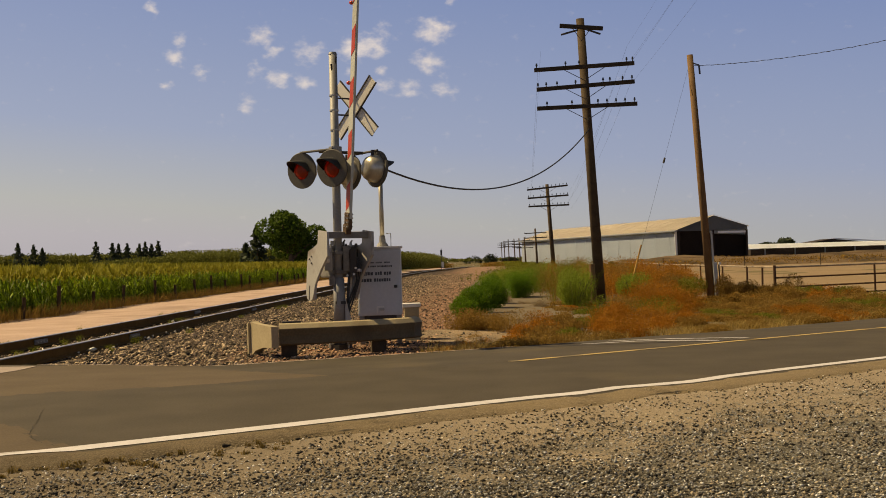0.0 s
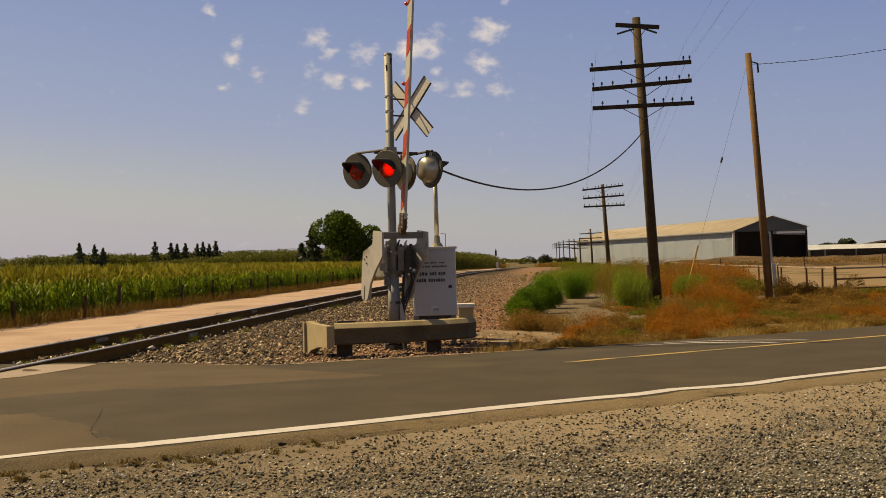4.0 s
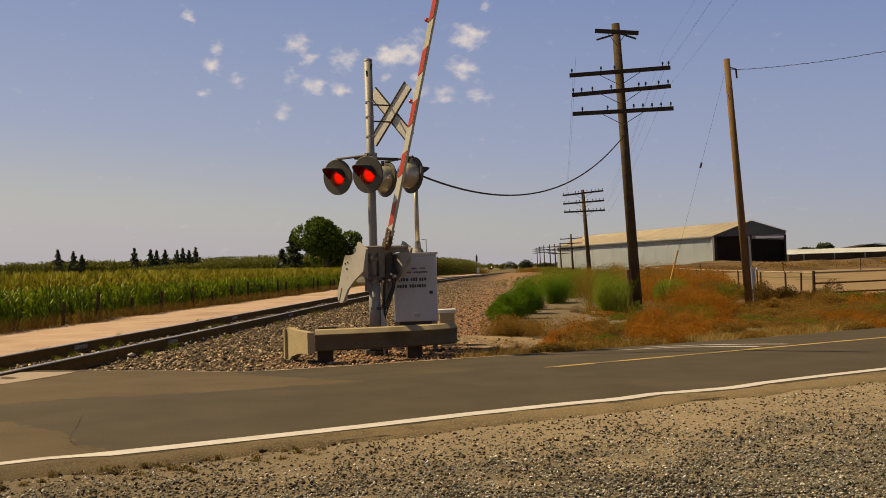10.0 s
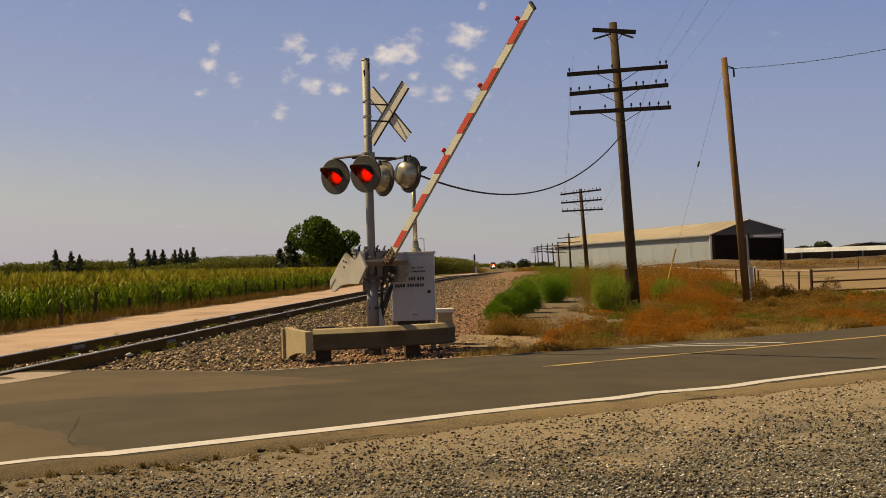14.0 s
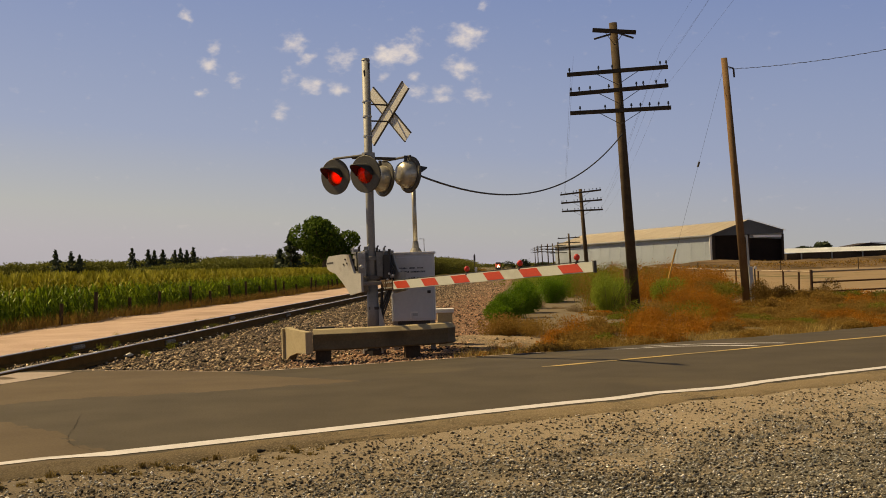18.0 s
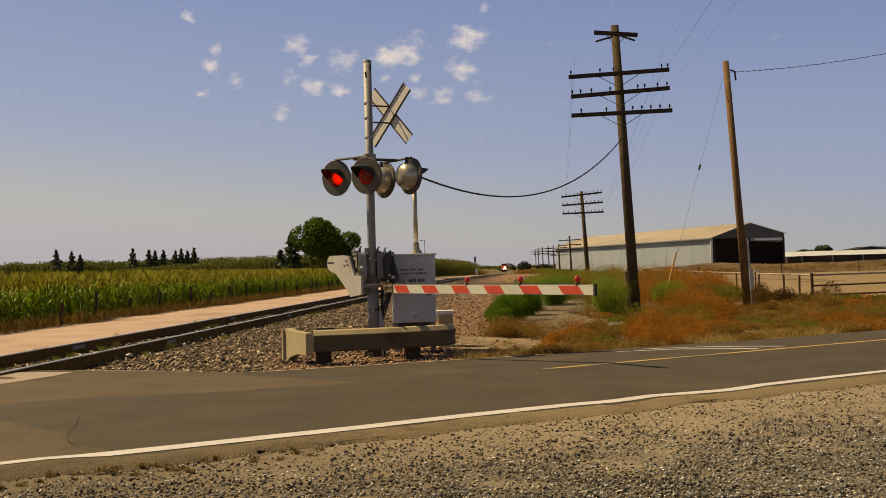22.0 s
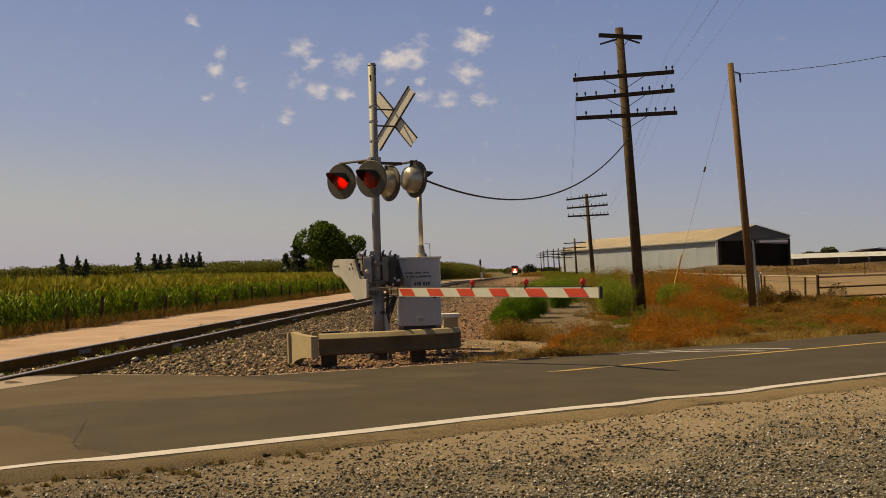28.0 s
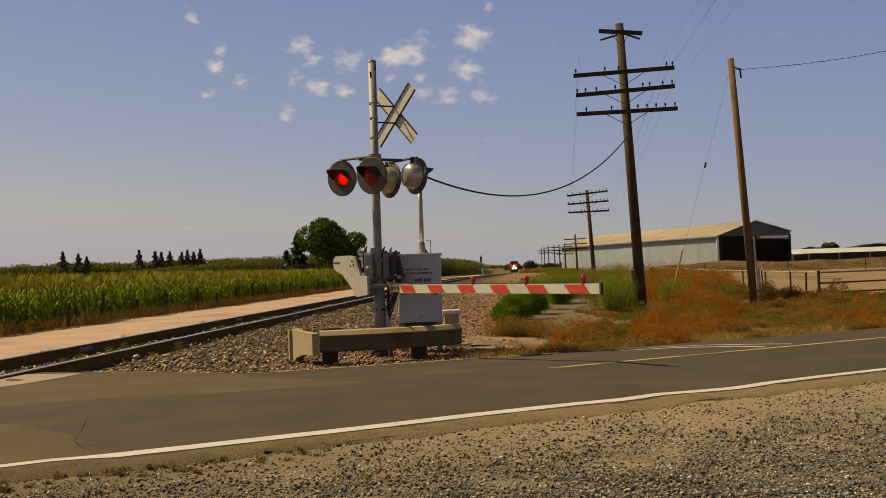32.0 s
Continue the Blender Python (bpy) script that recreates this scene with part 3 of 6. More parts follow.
def road_sheet():
    ss = list(np.arange(-60, -6, 2.0)) + list(np.arange(-6, 7, 0.07)) + list(np.arange(7, 30, 0.4)) + list(np.arange(30, 401, 5.0))
    k, verts, faces, kind = 130, [], [], []
    for s in ss:
        n0, n1 = near_line(s) - 0.45 + 0.10 * noise.noise(Vector((s * 0.9, 2, 7))), far_edge(s) + 0.12 * noise.noise(Vector((s * 1.1, 5, 7)))
        for i in range(k):
            verts.append(at_road(s, n0 + (n1 - n0) * i / (k - 1)))
    for j in range(len(ss) - 1):
        fine = -6 <= ss[j] < 7
        for i in range(k - 1):
            faces.append((j * k + i, (j + 1) * k + i, (j + 1) * k + i + 1, j * k + i + 1))
            q = verts[j * k + i]
            kind.append(1 if fine and old_zone(RD.dot(q), RN.dot(q)) else 0)
    me = from_arrays("road", verts, faces, M["asphalt"])
    me.materials.append(M["asphalt_old"])
    me.polygons.foreach_set("material_index", kind)
    return tagged(new("road", me), "grey asphalt two-lane country road with older brown patches", "road", kind="structure")


road = road_sheet()


def painted(name, spots, material, label, lift, rag=0.0):
    """A flat patch on the road; spots are (along, across), rag the raggedness of its rim."""
    rim = []
    for (s0, n0), (s1, n1) in zip(spots, spots[1:] + spots[:1]):
        k = max(1, int(math.hypot(s1 - s0, n1 - n0) / 0.12)) if rag else 1
        for i in range(k):
            s, n = s0 + (s1 - s0) * i / k, n0 + (n1 - n0) * i / k
            rim.append((s + rag * noise.noise(Vector((s * 4, n * 4, 1))), n + rag * noise.noise(Vector((s * 4, n * 4, 9)))))
    bm = bmesh.new()
    bm.faces.new([bm.verts.new(at_road(s, n, lift)) for s, n in rim])
    bmesh.ops.triangulate(bm, faces=bm.faces)
    if not rag:
        bmesh.ops.subdivide_edges(bm, edges=bm.edges, cuts=2)
    for v in bm.verts:
        v.co.z = road_z(RN.dot(v.co), RD.dot(v.co)) + lift
    bm.normal_update()
    for f in bm.faces:
        if f.normal.z < 0:
            f.normal_flip()
    return part(name, bm, material, road, label)


painted("stop_line", ((11.05, 13.36), (11.17, 13.38), (11.95, 12.95), (12.25, 11.97), (12.25, 11.45), (12.11, 11.45), (12.12, 11.97), (11.83, 12.86)), M["white_line"], "worn white stop line", 0.004)
painted("stop_line", ((11.78, 13.52), (11.90, 13.54), (12.55, 12.92), (12.83, 11.95), (12.86, 11.5), (12.74, 11.5), (12.71, 11.95), (12.45, 12.86)), M["white_line"], "worn white stop line", 0.004)
CRACK = ((1.98, 8.3), (1.9, 8.7), (1.93, 9.12), (2.13, 9.77), (2.44, 10.82))
CLOD = (2.95, 7.53)
def line_along(name, centre, width, material, label, s0, s1, ds=0.2):
    ss = np.arange(s0, s1 + ds, ds)
    verts, faces = [], []
    for s in ss:
        e = 0.012 * noise.noise(Vector((s * 2.1, 1.0, 4.0)))
        for k in (-0.5, 0.5):
            verts.append(at_road(s, centre(s) + k * width(s) + e, 0.005))
    faces = [(2 * i, 2 * i + 2, 2 * i + 3, 2 * i + 1) for i in range(len(ss) - 1)]
    ob = new(name, from_arrays(name, verts, faces, material))
    ob.parent = road
    return tagged(ob, label)


line_along("edge_line", near_line, lambda s: float(np.interp(s, (1.9, 2.0, 5.5, 8, 11), (0.13, 0.21, 0.20, 0.16, 0.15))), M["white_line"], "worn white edge line painted on asphalt", -40, 200)
line_along("centre_line", lambda s: 11.12, lambda s: 0.11, M["yellow_line"], "faded yellow centre line", 8.1, 200)


line_along("road_edge", lambda s: far_edge(s) - 0.04, lambda s: 0.07, M["panel"], "pale crumbling far edge of the asphalt", 3.6, 10.5, 0.1)


def crack(name, spots, width, label):
    """A hair-thin dark crack along a few points (along, across) of the road."""
    verts, rng = [], random.Random(14)
    fine = []
    for (s0, n0), (s1, n1) in zip(spots, spots[1:]):
        fine += [(s0 + (s1 - s0) * k / 8 + rng.uniform(-0.01, 0.01), n0 + (n1 - n0) * k / 8 + rng.uniform(-0.02, 0.02)) for k in range(8)]
    for s, n in fine:
        w = width * rng.uniform(0.3, 1.0)
        verts += [at_road(s - w / 2, n, 0.004), at_road(s + w / 2, n, 0.004)]
    ob = new(name, from_arrays(name, verts, [(2 * i, 2 * i + 1, 2 * i + 3, 2 * i + 2) for i in range(len(fine) - 1)], M["tar"]))
    ob.parent = road
    return tagged(ob, label)


crack("crack", CRACK, 0.007, "thin dark crack in the asphalt")
crack("line_gap", ((1.97, 8.02), (1.985, 8.26)), 0.03, "dark gap in the edge line")


def track():
    t = thing("railway_track", pose(TRACK_X, 0, 0), "single railway track with rusty rails on ballast", "railway track", kind="structure")
    ys = [-60, -20, 0, 20, 40, 60, 80, 110, 150, 200, 250, 300, 340, 370, 400, 430, 460, 490, 520, 550, 590, 640, 700, 780, 850, 980, 1100, 1250, 1400]
    web = ((-0.085, -0.16), (0.085, -0.16), (0.085, -0.145), (0.012, -0.115), (0.012, 0.0), (0.036, 0.008), (0.036, 0.027), (0.02, 0.035), (-0.02, 0.035), (-0.036, 0.027), (-0.036, 0.008), (-0.012, 0.0), (-0.012, -0.115), (-0.085, -0.145))
    for side in (-0.7525, 0.7525):
        for nm, prof, mat in (("rail", web, M["rail"]), ("rail_head", ((-0.037, 0.024), (0.037, 0.024), (0.030, 0.036), (0.012, 0.042), (-0.012, 0.042), (-0.030, 0.036)), M["rail_top"])):
            bm = bmesh.new()
            rings = [[bm.verts.new((track_x(y) - TRACK_X + side + x, y, z - dip(track_x(y), y))) for x, z in prof] for y in ys]
            for a, b in zip(rings, rings[1:]):
                for k in range(len(prof)):
                    bm.faces.new((a[k], a[(k + 1) % len(prof)], b[(k + 1) % len(prof)], b[k]))
            bmesh.ops.recalc_face_normals(bm, faces=bm.faces)
            part(nm, bm, mat, t, "rusty steel rail" if nm == "rail" else "shiny worn top of the rail")
    for x, y in ((-0.7525, 21.0), (0.7525, 22.0), (-0.7525, 32.9), (0.7525, 33.9)):
        part("joint_bar", box(bmesh.new(), (x + 0.03, y, -0.055), (0.03, 0.62, 0.09), bevel=0.008), M["mech"], t, "bolted grey joint bar on the rail")
        for k in (-0.22, -0.08, 0.08, 0.22):
            part("joint_bolt", rod(bmesh.new(), (x + 0.04, y + k, -0.055), (x + 0.075, y + k, -0.055), 0.016, seg=6), M["galv"], t)
    rng = random.Random(3)
    bm = box(bmesh.new(), (0, 0, -0.27), (2.6, 0.22, 0.2), bevel=0.015)
    me = mesh_of(bm, "tie", M["tie"])
    for i in range(140):
        y = 14.0 + i * 0.52
        if -0.566 * TRACK_X + 0.824 * y < 14.6:
            continue
        ob = new("tie", me)
        ob.parent = t
        ob.matrix_basis = pose(rng.uniform(-0.03, 0.03), y, rng.uniform(-0.01, 0.005), 0, 0, rng.uniform(-1, 1))
    return t


track()

# concrete panels where the road meets the rails
crossing = thing("crossing_panels", pose(TRACK_X, 0, 0), "pale concrete crossing panels between the rails", "crossing panel", kind="structure")
for x0, x1 in ((-1.6, -0.82), (-0.68, 0.68)):
    for k in range(4):
        a, b = 3.6 + 2.2 * k, 3.6 + 2.2 * k + 2.17
        bm = bmesh.new()
        # ends follow the slant of the road
        skew = 0.566 / 0.824
        quad = [(x0, a + x0 * skew), (x1, a + x1 * skew), (x1, b + x1 * skew), (x0, b + x0 * skew)]
        lo = [bm.verts.new((x, y, -0.15)) for x, y in quad]
        hi = [bm.verts.new((x, y, 0.012)) for x, y in quad]
        bm.faces.new(hi)
        bm.faces.new(lo[::-1])
        for i in range(4):
            bm.faces.new((lo[i], lo[(i + 1) % 4], hi[(i + 1) % 4], hi[i]))
        part("panel", bm, M["panel"], crossing)


bm = bmesh.new()
rim = ((-6.16, 15.20), (-6.14, 14.5), (-6.2, 13.79), (-6.35, 13.15), (-6.9, 12.6), (-6.9, 13.8), (-6.9, 15.0))
lo = [bm.verts.new((x - TRACK_X, y, -0.15)) for x, y in rim]
hi = [bm.verts.new((x - TRACK_X, y, road_z(RN.dot(Vector((x, y, 0))), RD.dot(Vector((x, y, 0)))) + 0.006)) for x, y in rim]
bm.faces.new(hi)
bm.faces.new(lo[::-1])
for i in range(7):
    bm.faces.new((lo[i], lo[(i + 1) % 7], hi[(i + 1) % 7], hi[i]))
bmesh.ops.triangulate(bm, faces=bm.faces)
bmesh.ops.recalc_face_normals(bm, faces=bm.faces)
part("apron", bm, M["panel"], crossing, "worn pinkish concrete apron beside the rail")


# ---------- crossing signal ----------
MAST = Vector((-2.31, 18.40, -0.12))
ARM_TURN = -53.65
CASE_Z = 1.42
PIVOT = Vector((-0.042, -0.005, 1.488))


FLASH_DISCS = []


def lamp_head(parent, at, facing, tilt, lit):
    """A round dark background with a hooded red lens and its housing behind."""
    f = Vector((*facing, 0)).normalized()
    m = Matrix.Translation(at) @ f.to_track_quat('Y', 'Z').to_matrix().to_4x4() @ pose(0, 0, 0, tilt, 0, 0)
    # the disc is a ring about the lens
    bm = bmesh.new()
    n = 36
    prof = ((0.156, 0.012), (0.300, 0.012), (0.308, 0.004), (0.308, -0.012), (0.290, -0.030), (0.156, -0.030))
    rings = [[bm.verts.new((r * math.cos(2 * math.pi * k / n), y, r * math.sin(2 * math.pi * k / n))) for k in range(n)] for r, y in prof]
    for a, b in zip(rings, rings[1:] + rings[:1]):
        for k in range(n):
            bm.faces.new((a[k], a[(k + 1) % n], b[(k + 1) % n], b[k]))
    bmesh.ops.recalc_face_normals(bm, faces=bm.faces)
    bg = part("background", bm, M["grey_back"], parent, "round weathered dark backing disc")
    bg.matrix_basis = m
    bm = bmesh.new()
    prof = ((-0.24, 0.06), (-0.235, 0.12), (-0.19, 0.19), (-0.10, 0.225), (-0.03, 0.235))
    n = 28
    rings = [[bm.verts.new((r * math.cos(2 * math.pi * k / n), y, r * math.sin(2 * math.pi * k / n))) for k in range(n)] for y, r in prof]
    bm.faces.new(rings[0])
    for a, b in zip(rings, rings[1:]):
        for k in range(n):
            bm.faces.new((a[k], a[(k + 1) % n], b[(k + 1) % n], b[k]))
    bmesh.ops.recalc_face_normals(bm, faces=bm.faces)
    part("housing", bm, M["housing"], bg, "domed aluminium lamp housing", True)
    # hood: an open half tube that slopes forward
    bm = bmesh.new()
    k = 18
    inner, outer = [], []
    for i in range(k + 1):
        a = math.pi * (-0.04 + 1.08 * i / k)
        ln = 0.06 + 0.27 * max(0.0, math.sin(a))
        c, s = math.cos(a), math.sin(a)
        outer.append((bm.verts.new((0.175 * c, 0.01, 0.175 * s)), bm.verts.new((0.165 * c, ln, 0.165 * s))))
        inner.append((bm.verts.new((0.165 * c, 0.01, 0.165 * s)), bm.verts.new((0.155 * c, ln, 0.155 * s))))
    for i in range(k):
        for r in (outer, inner):
            bm.faces.new((r[i][0], r[i + 1][0], r[i + 1][1], r[i][1]))
        bm.faces.new((outer[i][1], outer[i + 1][1], inner[i + 1][1], inner[i][1]))
    part("hood", bm, M["black"], bg, "black half-round hood", True)
    bm = bmesh.new()
    n, prof = 28, ((0.154, 0.0), (0.145, 0.030), (0.112, 0.056), (0.055, 0.070))
    rings = [[bm.verts.new((r * math.cos(2 * math.pi * k / n), y, r * math.sin(2 * math.pi * k / n))) for k in range(n)] for r, y in prof]
    for a, b in zip(rings, rings[1:]):
        for k in range(n):
            bm.faces.new((a[k], a[(k + 1) % n], b[(k + 1) % n], b[k]))
    bm.faces.new(rings[-1])
    bmesh.ops.recalc_face_normals(bm, faces=bm.faces)
    part("lens", bm, M["red_lens"], bg, "red glass lens", True)
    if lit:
        # added disc that turns behind the glass in place of blinking: a glowing face and a dull back
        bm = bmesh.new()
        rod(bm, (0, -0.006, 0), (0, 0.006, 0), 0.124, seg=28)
        unit = part("flash_disc", bm, M["unlit_side"], bg, "added turning disc with one glowing face, standing in for blinking")
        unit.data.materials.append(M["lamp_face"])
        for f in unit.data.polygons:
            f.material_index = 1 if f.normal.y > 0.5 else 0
        FLASH_DISCS.append(unit)
    bm = bmesh.new()
    rod(bm, (0, -0.10, 0.05), (0, -0.10, 0.31), 0.03, seg=10)
    part("bracket", bm, M["dark_iron"], bg)
    return bg


def signal():
    s = thing("crossing_signal", Matrix.Translation(MAST), "silver railway crossing signal mast with red flashers and crossbuck", "crossing signal")
    bm = bmesh.new()
    rod(bm, (0, 0, 0.05), (0, 0, 4.92), 0.072, 0.068, 20)
    part("mast", bm, M["silver"], s, "tall silver-painted steel mast", True)
    part("mast_cap", rod(bmesh.new(), (0, 0, 4.915), (0, 0, 4.95), 0.075, 0.06, 20), M["silver"], s)
    part("base_casting", rod(rod(bmesh.new(), (0, 0, -0.04), (0, 0, 0.05), 0.2, seg=8), (0, 0, 0.06), (0, 0, 0.42), 0.16, 0.085, 16), M["dark_iron"], s, "cast iron mast foot")
    part("foundation", box(bmesh.new(), (0, 0.02, -0.42), (0.8, 0.8, 0.3), pose(0, 0, 0, 0, 0, 34), 0.02), M["concrete"], s)
    for z in (4.22, 3.97, 3.64):
        part("band", rod(bmesh.new(), (0, 0, z - 0.012), (0, 0, z + 0.012), 0.079, seg=20), M["galv"], s)
    r, c = Vector((0.824, 0.566, 0)), Vector((0.60, -0.80, 0))
    for z, a in ((4.80, 0.5), (4.68, -0.6)):
        part("u_bolt", rod(bmesh.new(), (0.05 * math.cos(a - 1.2), 0.05 * math.sin(a - 1.2), z - 0.06), (0.085 * math.cos(a - 1.2), 0.085 * math.sin(a - 1.2), z + 0.06), 0.016, seg=6), M["black"], s, "black bolt near the top")
    # crossbuck, on stand-off brackets
    r = Vector((0.61, 0.792, 0))
    at = Vector((0.335, 0.2, 0))
    for zz in (4.18, 3.90):
        part("crossbuck_bracket", rod(bmesh.new(), (0, 0, zz), at + Vector((0, 0, zz)), 0.014, seg=8), M["dark_iron"], s)
    face = r.to_track_quat('Y', 'Z').to_matrix().to_4x4()
    for ang, off in ((46, 0.02), (-46, 0.0)):
        m = Matrix.Translation(at + r * off + Vector((0, 0, 4.03))) @ face @ pose(0, 0, 0, 0, ang, 0)
        b = part("crossbuck_blade", box(bmesh.new(), (0, 0, 0), (1.22, 0.006, 0.20), bevel=0.002), M["sign_back"], s, "bare metal back of a crossbuck blade")
        b.matrix_basis = m
        part("blade_rim", box(box(bmesh.new(), (0, -0.004, 0.097), (1.225, 0.034, 0.014)), (0, -0.004, -0.097), (1.225, 0.034, 0.014)), M["dark_iron"], b)
        part("blade_face", box(bmesh.new(), (0, 0.006, 0), (1.20, 0.004, 0.175)), M["sign_white"], b, "white reflective face")
    # flashers: two pairs, back to back
    r = Vector((0.824, 0.566, 0))
    for way, off, facing, lit, reach in ((-r, 0.30, (-0.50, -0.86), True, {-1: -0.63, 1: 0.42}), (r, 0.52, (0.75, 0.66), False, {-1: -0.40, 1: 0.45})):
        mid = way * off + Vector((0, 0, 3.27))
        lift = {-1: Vector((0, 0, 0.045 if lit else 0.0)), 1: Vector()}
        part("crossarm", rod(bmesh.new(), mid + c * (reach[-1] - 0.03) + lift[-1], mid + c * (reach[1] + 0.03), 0.02, seg=10), M["dark_iron"], s, "lamp crossarm pipe")
        part("stand_off", rod(bmesh.new(), (0, 0, 3.27), mid, 0.026, seg=10), M["dark_iron"], s)
        for k in (-1, 1):
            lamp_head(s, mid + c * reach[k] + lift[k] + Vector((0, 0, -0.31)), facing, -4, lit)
    part("junction_box", rod(bmesh.new(), (0, 0, 3.16), (0, 0, 3.36), 0.11, seg=14), M["silver"], s)
    # mechanism case behind the mast, with its door and clamp
    turn = pose(0, 0, 0, 0, 0, ARM_TURN)
    back = Vector((0.65, -0.76, 0)) * -0.02 + Vector((0.0, 0.26, 0))
    m = part("mechanism_case", box(bmesh.new(), back + Vector((0, 0, CASE_Z)), (0.44, 0.52, 0.50), turn, 0.03), M["mech"], s, "grey cast gate mechanism case")
    part("case_door", box(bmesh.new(), back + Vector((0, 0, CASE_Z + 0.02)) + Vector((-0.65, 0.76, 0)) * 0.24, (0.05, 0.46, 0.42), turn, 0.012), M["mech"], m)
    part("case_lid", box(bmesh.new(), back + Vector((0, 0, CASE_Z + 0.27)), (0.48, 0.56, 0.04), turn, 0.012), M["silver"], m)
    for k in (-1, 1):
        part("clamp", box(bmesh.new(), (0, 0, CASE_Z + 0.16 * k), (0.22, 0.20, 0.07), turn, 0.015), M["mech"], s)
    # the first box is solid black, drawn for the shade in the door gap
    for nm, at, size, mt in (("gap_shade_box", (-0.31, -0.02, 0.04), (0.05, 0.06, 0.26), "black"), ("relay_housing", (0.25, 0.04, 0.02), (0.13, 0.24, 0.40), "dark_iron"), ("top_bracket", (-0.27, 0.0, 0.30), (0.14, 0.12, 0.05), "silver"),
                              ("top_bracket", (-0.08, -0.04, 0.33), (0.07, 0.08, 0.07), "silver"), ("side_bracket", (0.33, -0.03, -0.14), (0.12, 0.08, 0.06), "silver"), ("lower_bracket", (-0.10, -0.02, -0.30), (0.10, 0.16, 0.16), "mech"), ("cover_plate", (-0.17, -0.06, 0.10), (0.16, 0.03, 0.24), "cast")):
        part(nm, box(bmesh.new(), (at[0], at[1], CASE_Z + at[2]), size, bevel=0.01), M[mt], s)
    bm = bmesh.new()
    bmesh.ops.create_uvsphere(bm, u_segments=14, v_segments=9, radius=0.04, matrix=Matrix.Translation((-0.16, -0.10, CASE_Z + 0.03)))
    part("knob", bm, M["sign_white"], s, "bright round cover knob", True)
    for dx in (-0.24, -0.12, 0.14, 0.3):
        part("cover_bolt", rod(bmesh.new(), (dx, -0.02, CASE_Z + 0.24), (dx, -0.02, CASE_Z + 0.31), 0.018, seg=6), M["dark_iron"], s)
    # small fittings on the case: a black box as the door slot's shade, cable glands, a lid hasp and pale nuts
    part("slot_shade_box", box(bmesh.new(), (-0.22, -0.075, CASE_Z + 0.10), (0.05, 0.03, 0.30), bevel=0.008), M["black"], s, "black box for the shade in the slot beside the case door")
    part("case_front", box(bmesh.new(), (-0.155, -0.085, CASE_Z + 0.07), (0.13, 0.06, 0.40), bevel=0.012), M["cast"], s, "pale grey front cover of the case")
    part("side_cover", box(bmesh.new(), (0.155, -0.03, CASE_Z + 0.06), (0.13, 0.10, 0.42), bevel=0.012), M["mech"], s)
    for gx, gz, mt in ((-0.30, 0.34, "galv"), (-0.20, 0.36, "dark_iron"), (-0.05, 0.37, "galv"), (0.10, 0.34, "dark_iron"), (0.22, 0.33, "galv"), (0.30, 0.27, "dark_iron")):
        part("fitting", rod(rod(bmesh.new(), (gx, -0.05, CASE_Z + gz - 0.07), (gx, -0.05, CASE_Z + gz), 0.022, seg=8), (gx, -0.05, CASE_Z + gz), (gx + 0.03, -0.05, CASE_Z + gz + 0.035), 0.013, seg=6), M[mt], s)
    for nx, nz in ((0.30, -0.10), (0.36, -0.13), (0.27, -0.20), (-0.12, 0.26), (0.16, -0.22)):
        part("pale_nut", rod(bmesh.new(), (nx, -0.12, CASE_Z + nz), (nx, -0.08, CASE_Z + nz), 0.02, seg=6), M["sign_white"], s)
    for k in range(3):
        part("cable_loop", tube(bmesh.new(), [(0.24 + 0.03 * k, -0.04, CASE_Z + 0.12), (0.33 + 0.03 * k, -0.06, CASE_Z - 0.06), (0.30 + 0.02 * k, -0.05, CASE_Z - 0.34), (0.17, -0.03, CASE_Z - 0.62 - 0.1 * k), (0.14, -0.02, 0.2)], 0.014), M["cable"], s, "loose black cable")
    part("shaft", rod(bmesh.new(), back + Vector((0, 0, CASE_Z)) - Vector((0.76, 0.65, 0)) * 0.42, back + Vector((0, 0, CASE_Z)) + Vector((0.76, 0.65, 0)) * 0.42, 0.045, seg=14), M["dark_iron"], s)
    part("base_column", rod(bmesh.new(), (0, 0, 0.40), (0, 0, 1.16), 0.100, 0.092, 18), M["silver"], s, "thicker grey lower mast", True)
    part("gusset", prism(bmesh.new(), ((0.10, 0.32), (0.10, 0.86), (0.21, 0.42), (0.22, 0.32)), -0.06, -0.04), M["cast"], s, "grey triangular gusset plate")
    for k in (-1, 1):
        part("anchor_bolt", rod(bmesh.new(), (0.15 * k, -0.13, 0.0), (0.15 * k, -0.13, 0.30), 0.018, seg=8), M["galv"], s, "bright anchor bolt")
        part("terminal_box", box(bmesh.new(), (0.12 + 0.09 * k, -0.10, 0.16), (0.12, 0.10, 0.2), bevel=0.01), M["mech"], s)
    for k, z in enumerate((0.35, 0.75)):
        part("conduit_strap", box(bmesh.new(), (0.03, -0.06, z), (0.17, 0.06, 0.05), bevel=0.006), M["dark_iron"], s)
    part("cable_loop", tube(bmesh.new(), sag((0.18, -0.02, 1.25), (0.10, 0.02, 0.15), -0.02, 10), 0.022), M["cable"], s)
    part("cable_conduit", tube(bmesh.new(), [(0.26, 0.05, 1.35), (0.24, 0.03, 1.0), (0.14, 0.0, 0.7), (0.12, 0.0, 0.05)], 0.028), M["mech"], s)
    return s, gate(s)


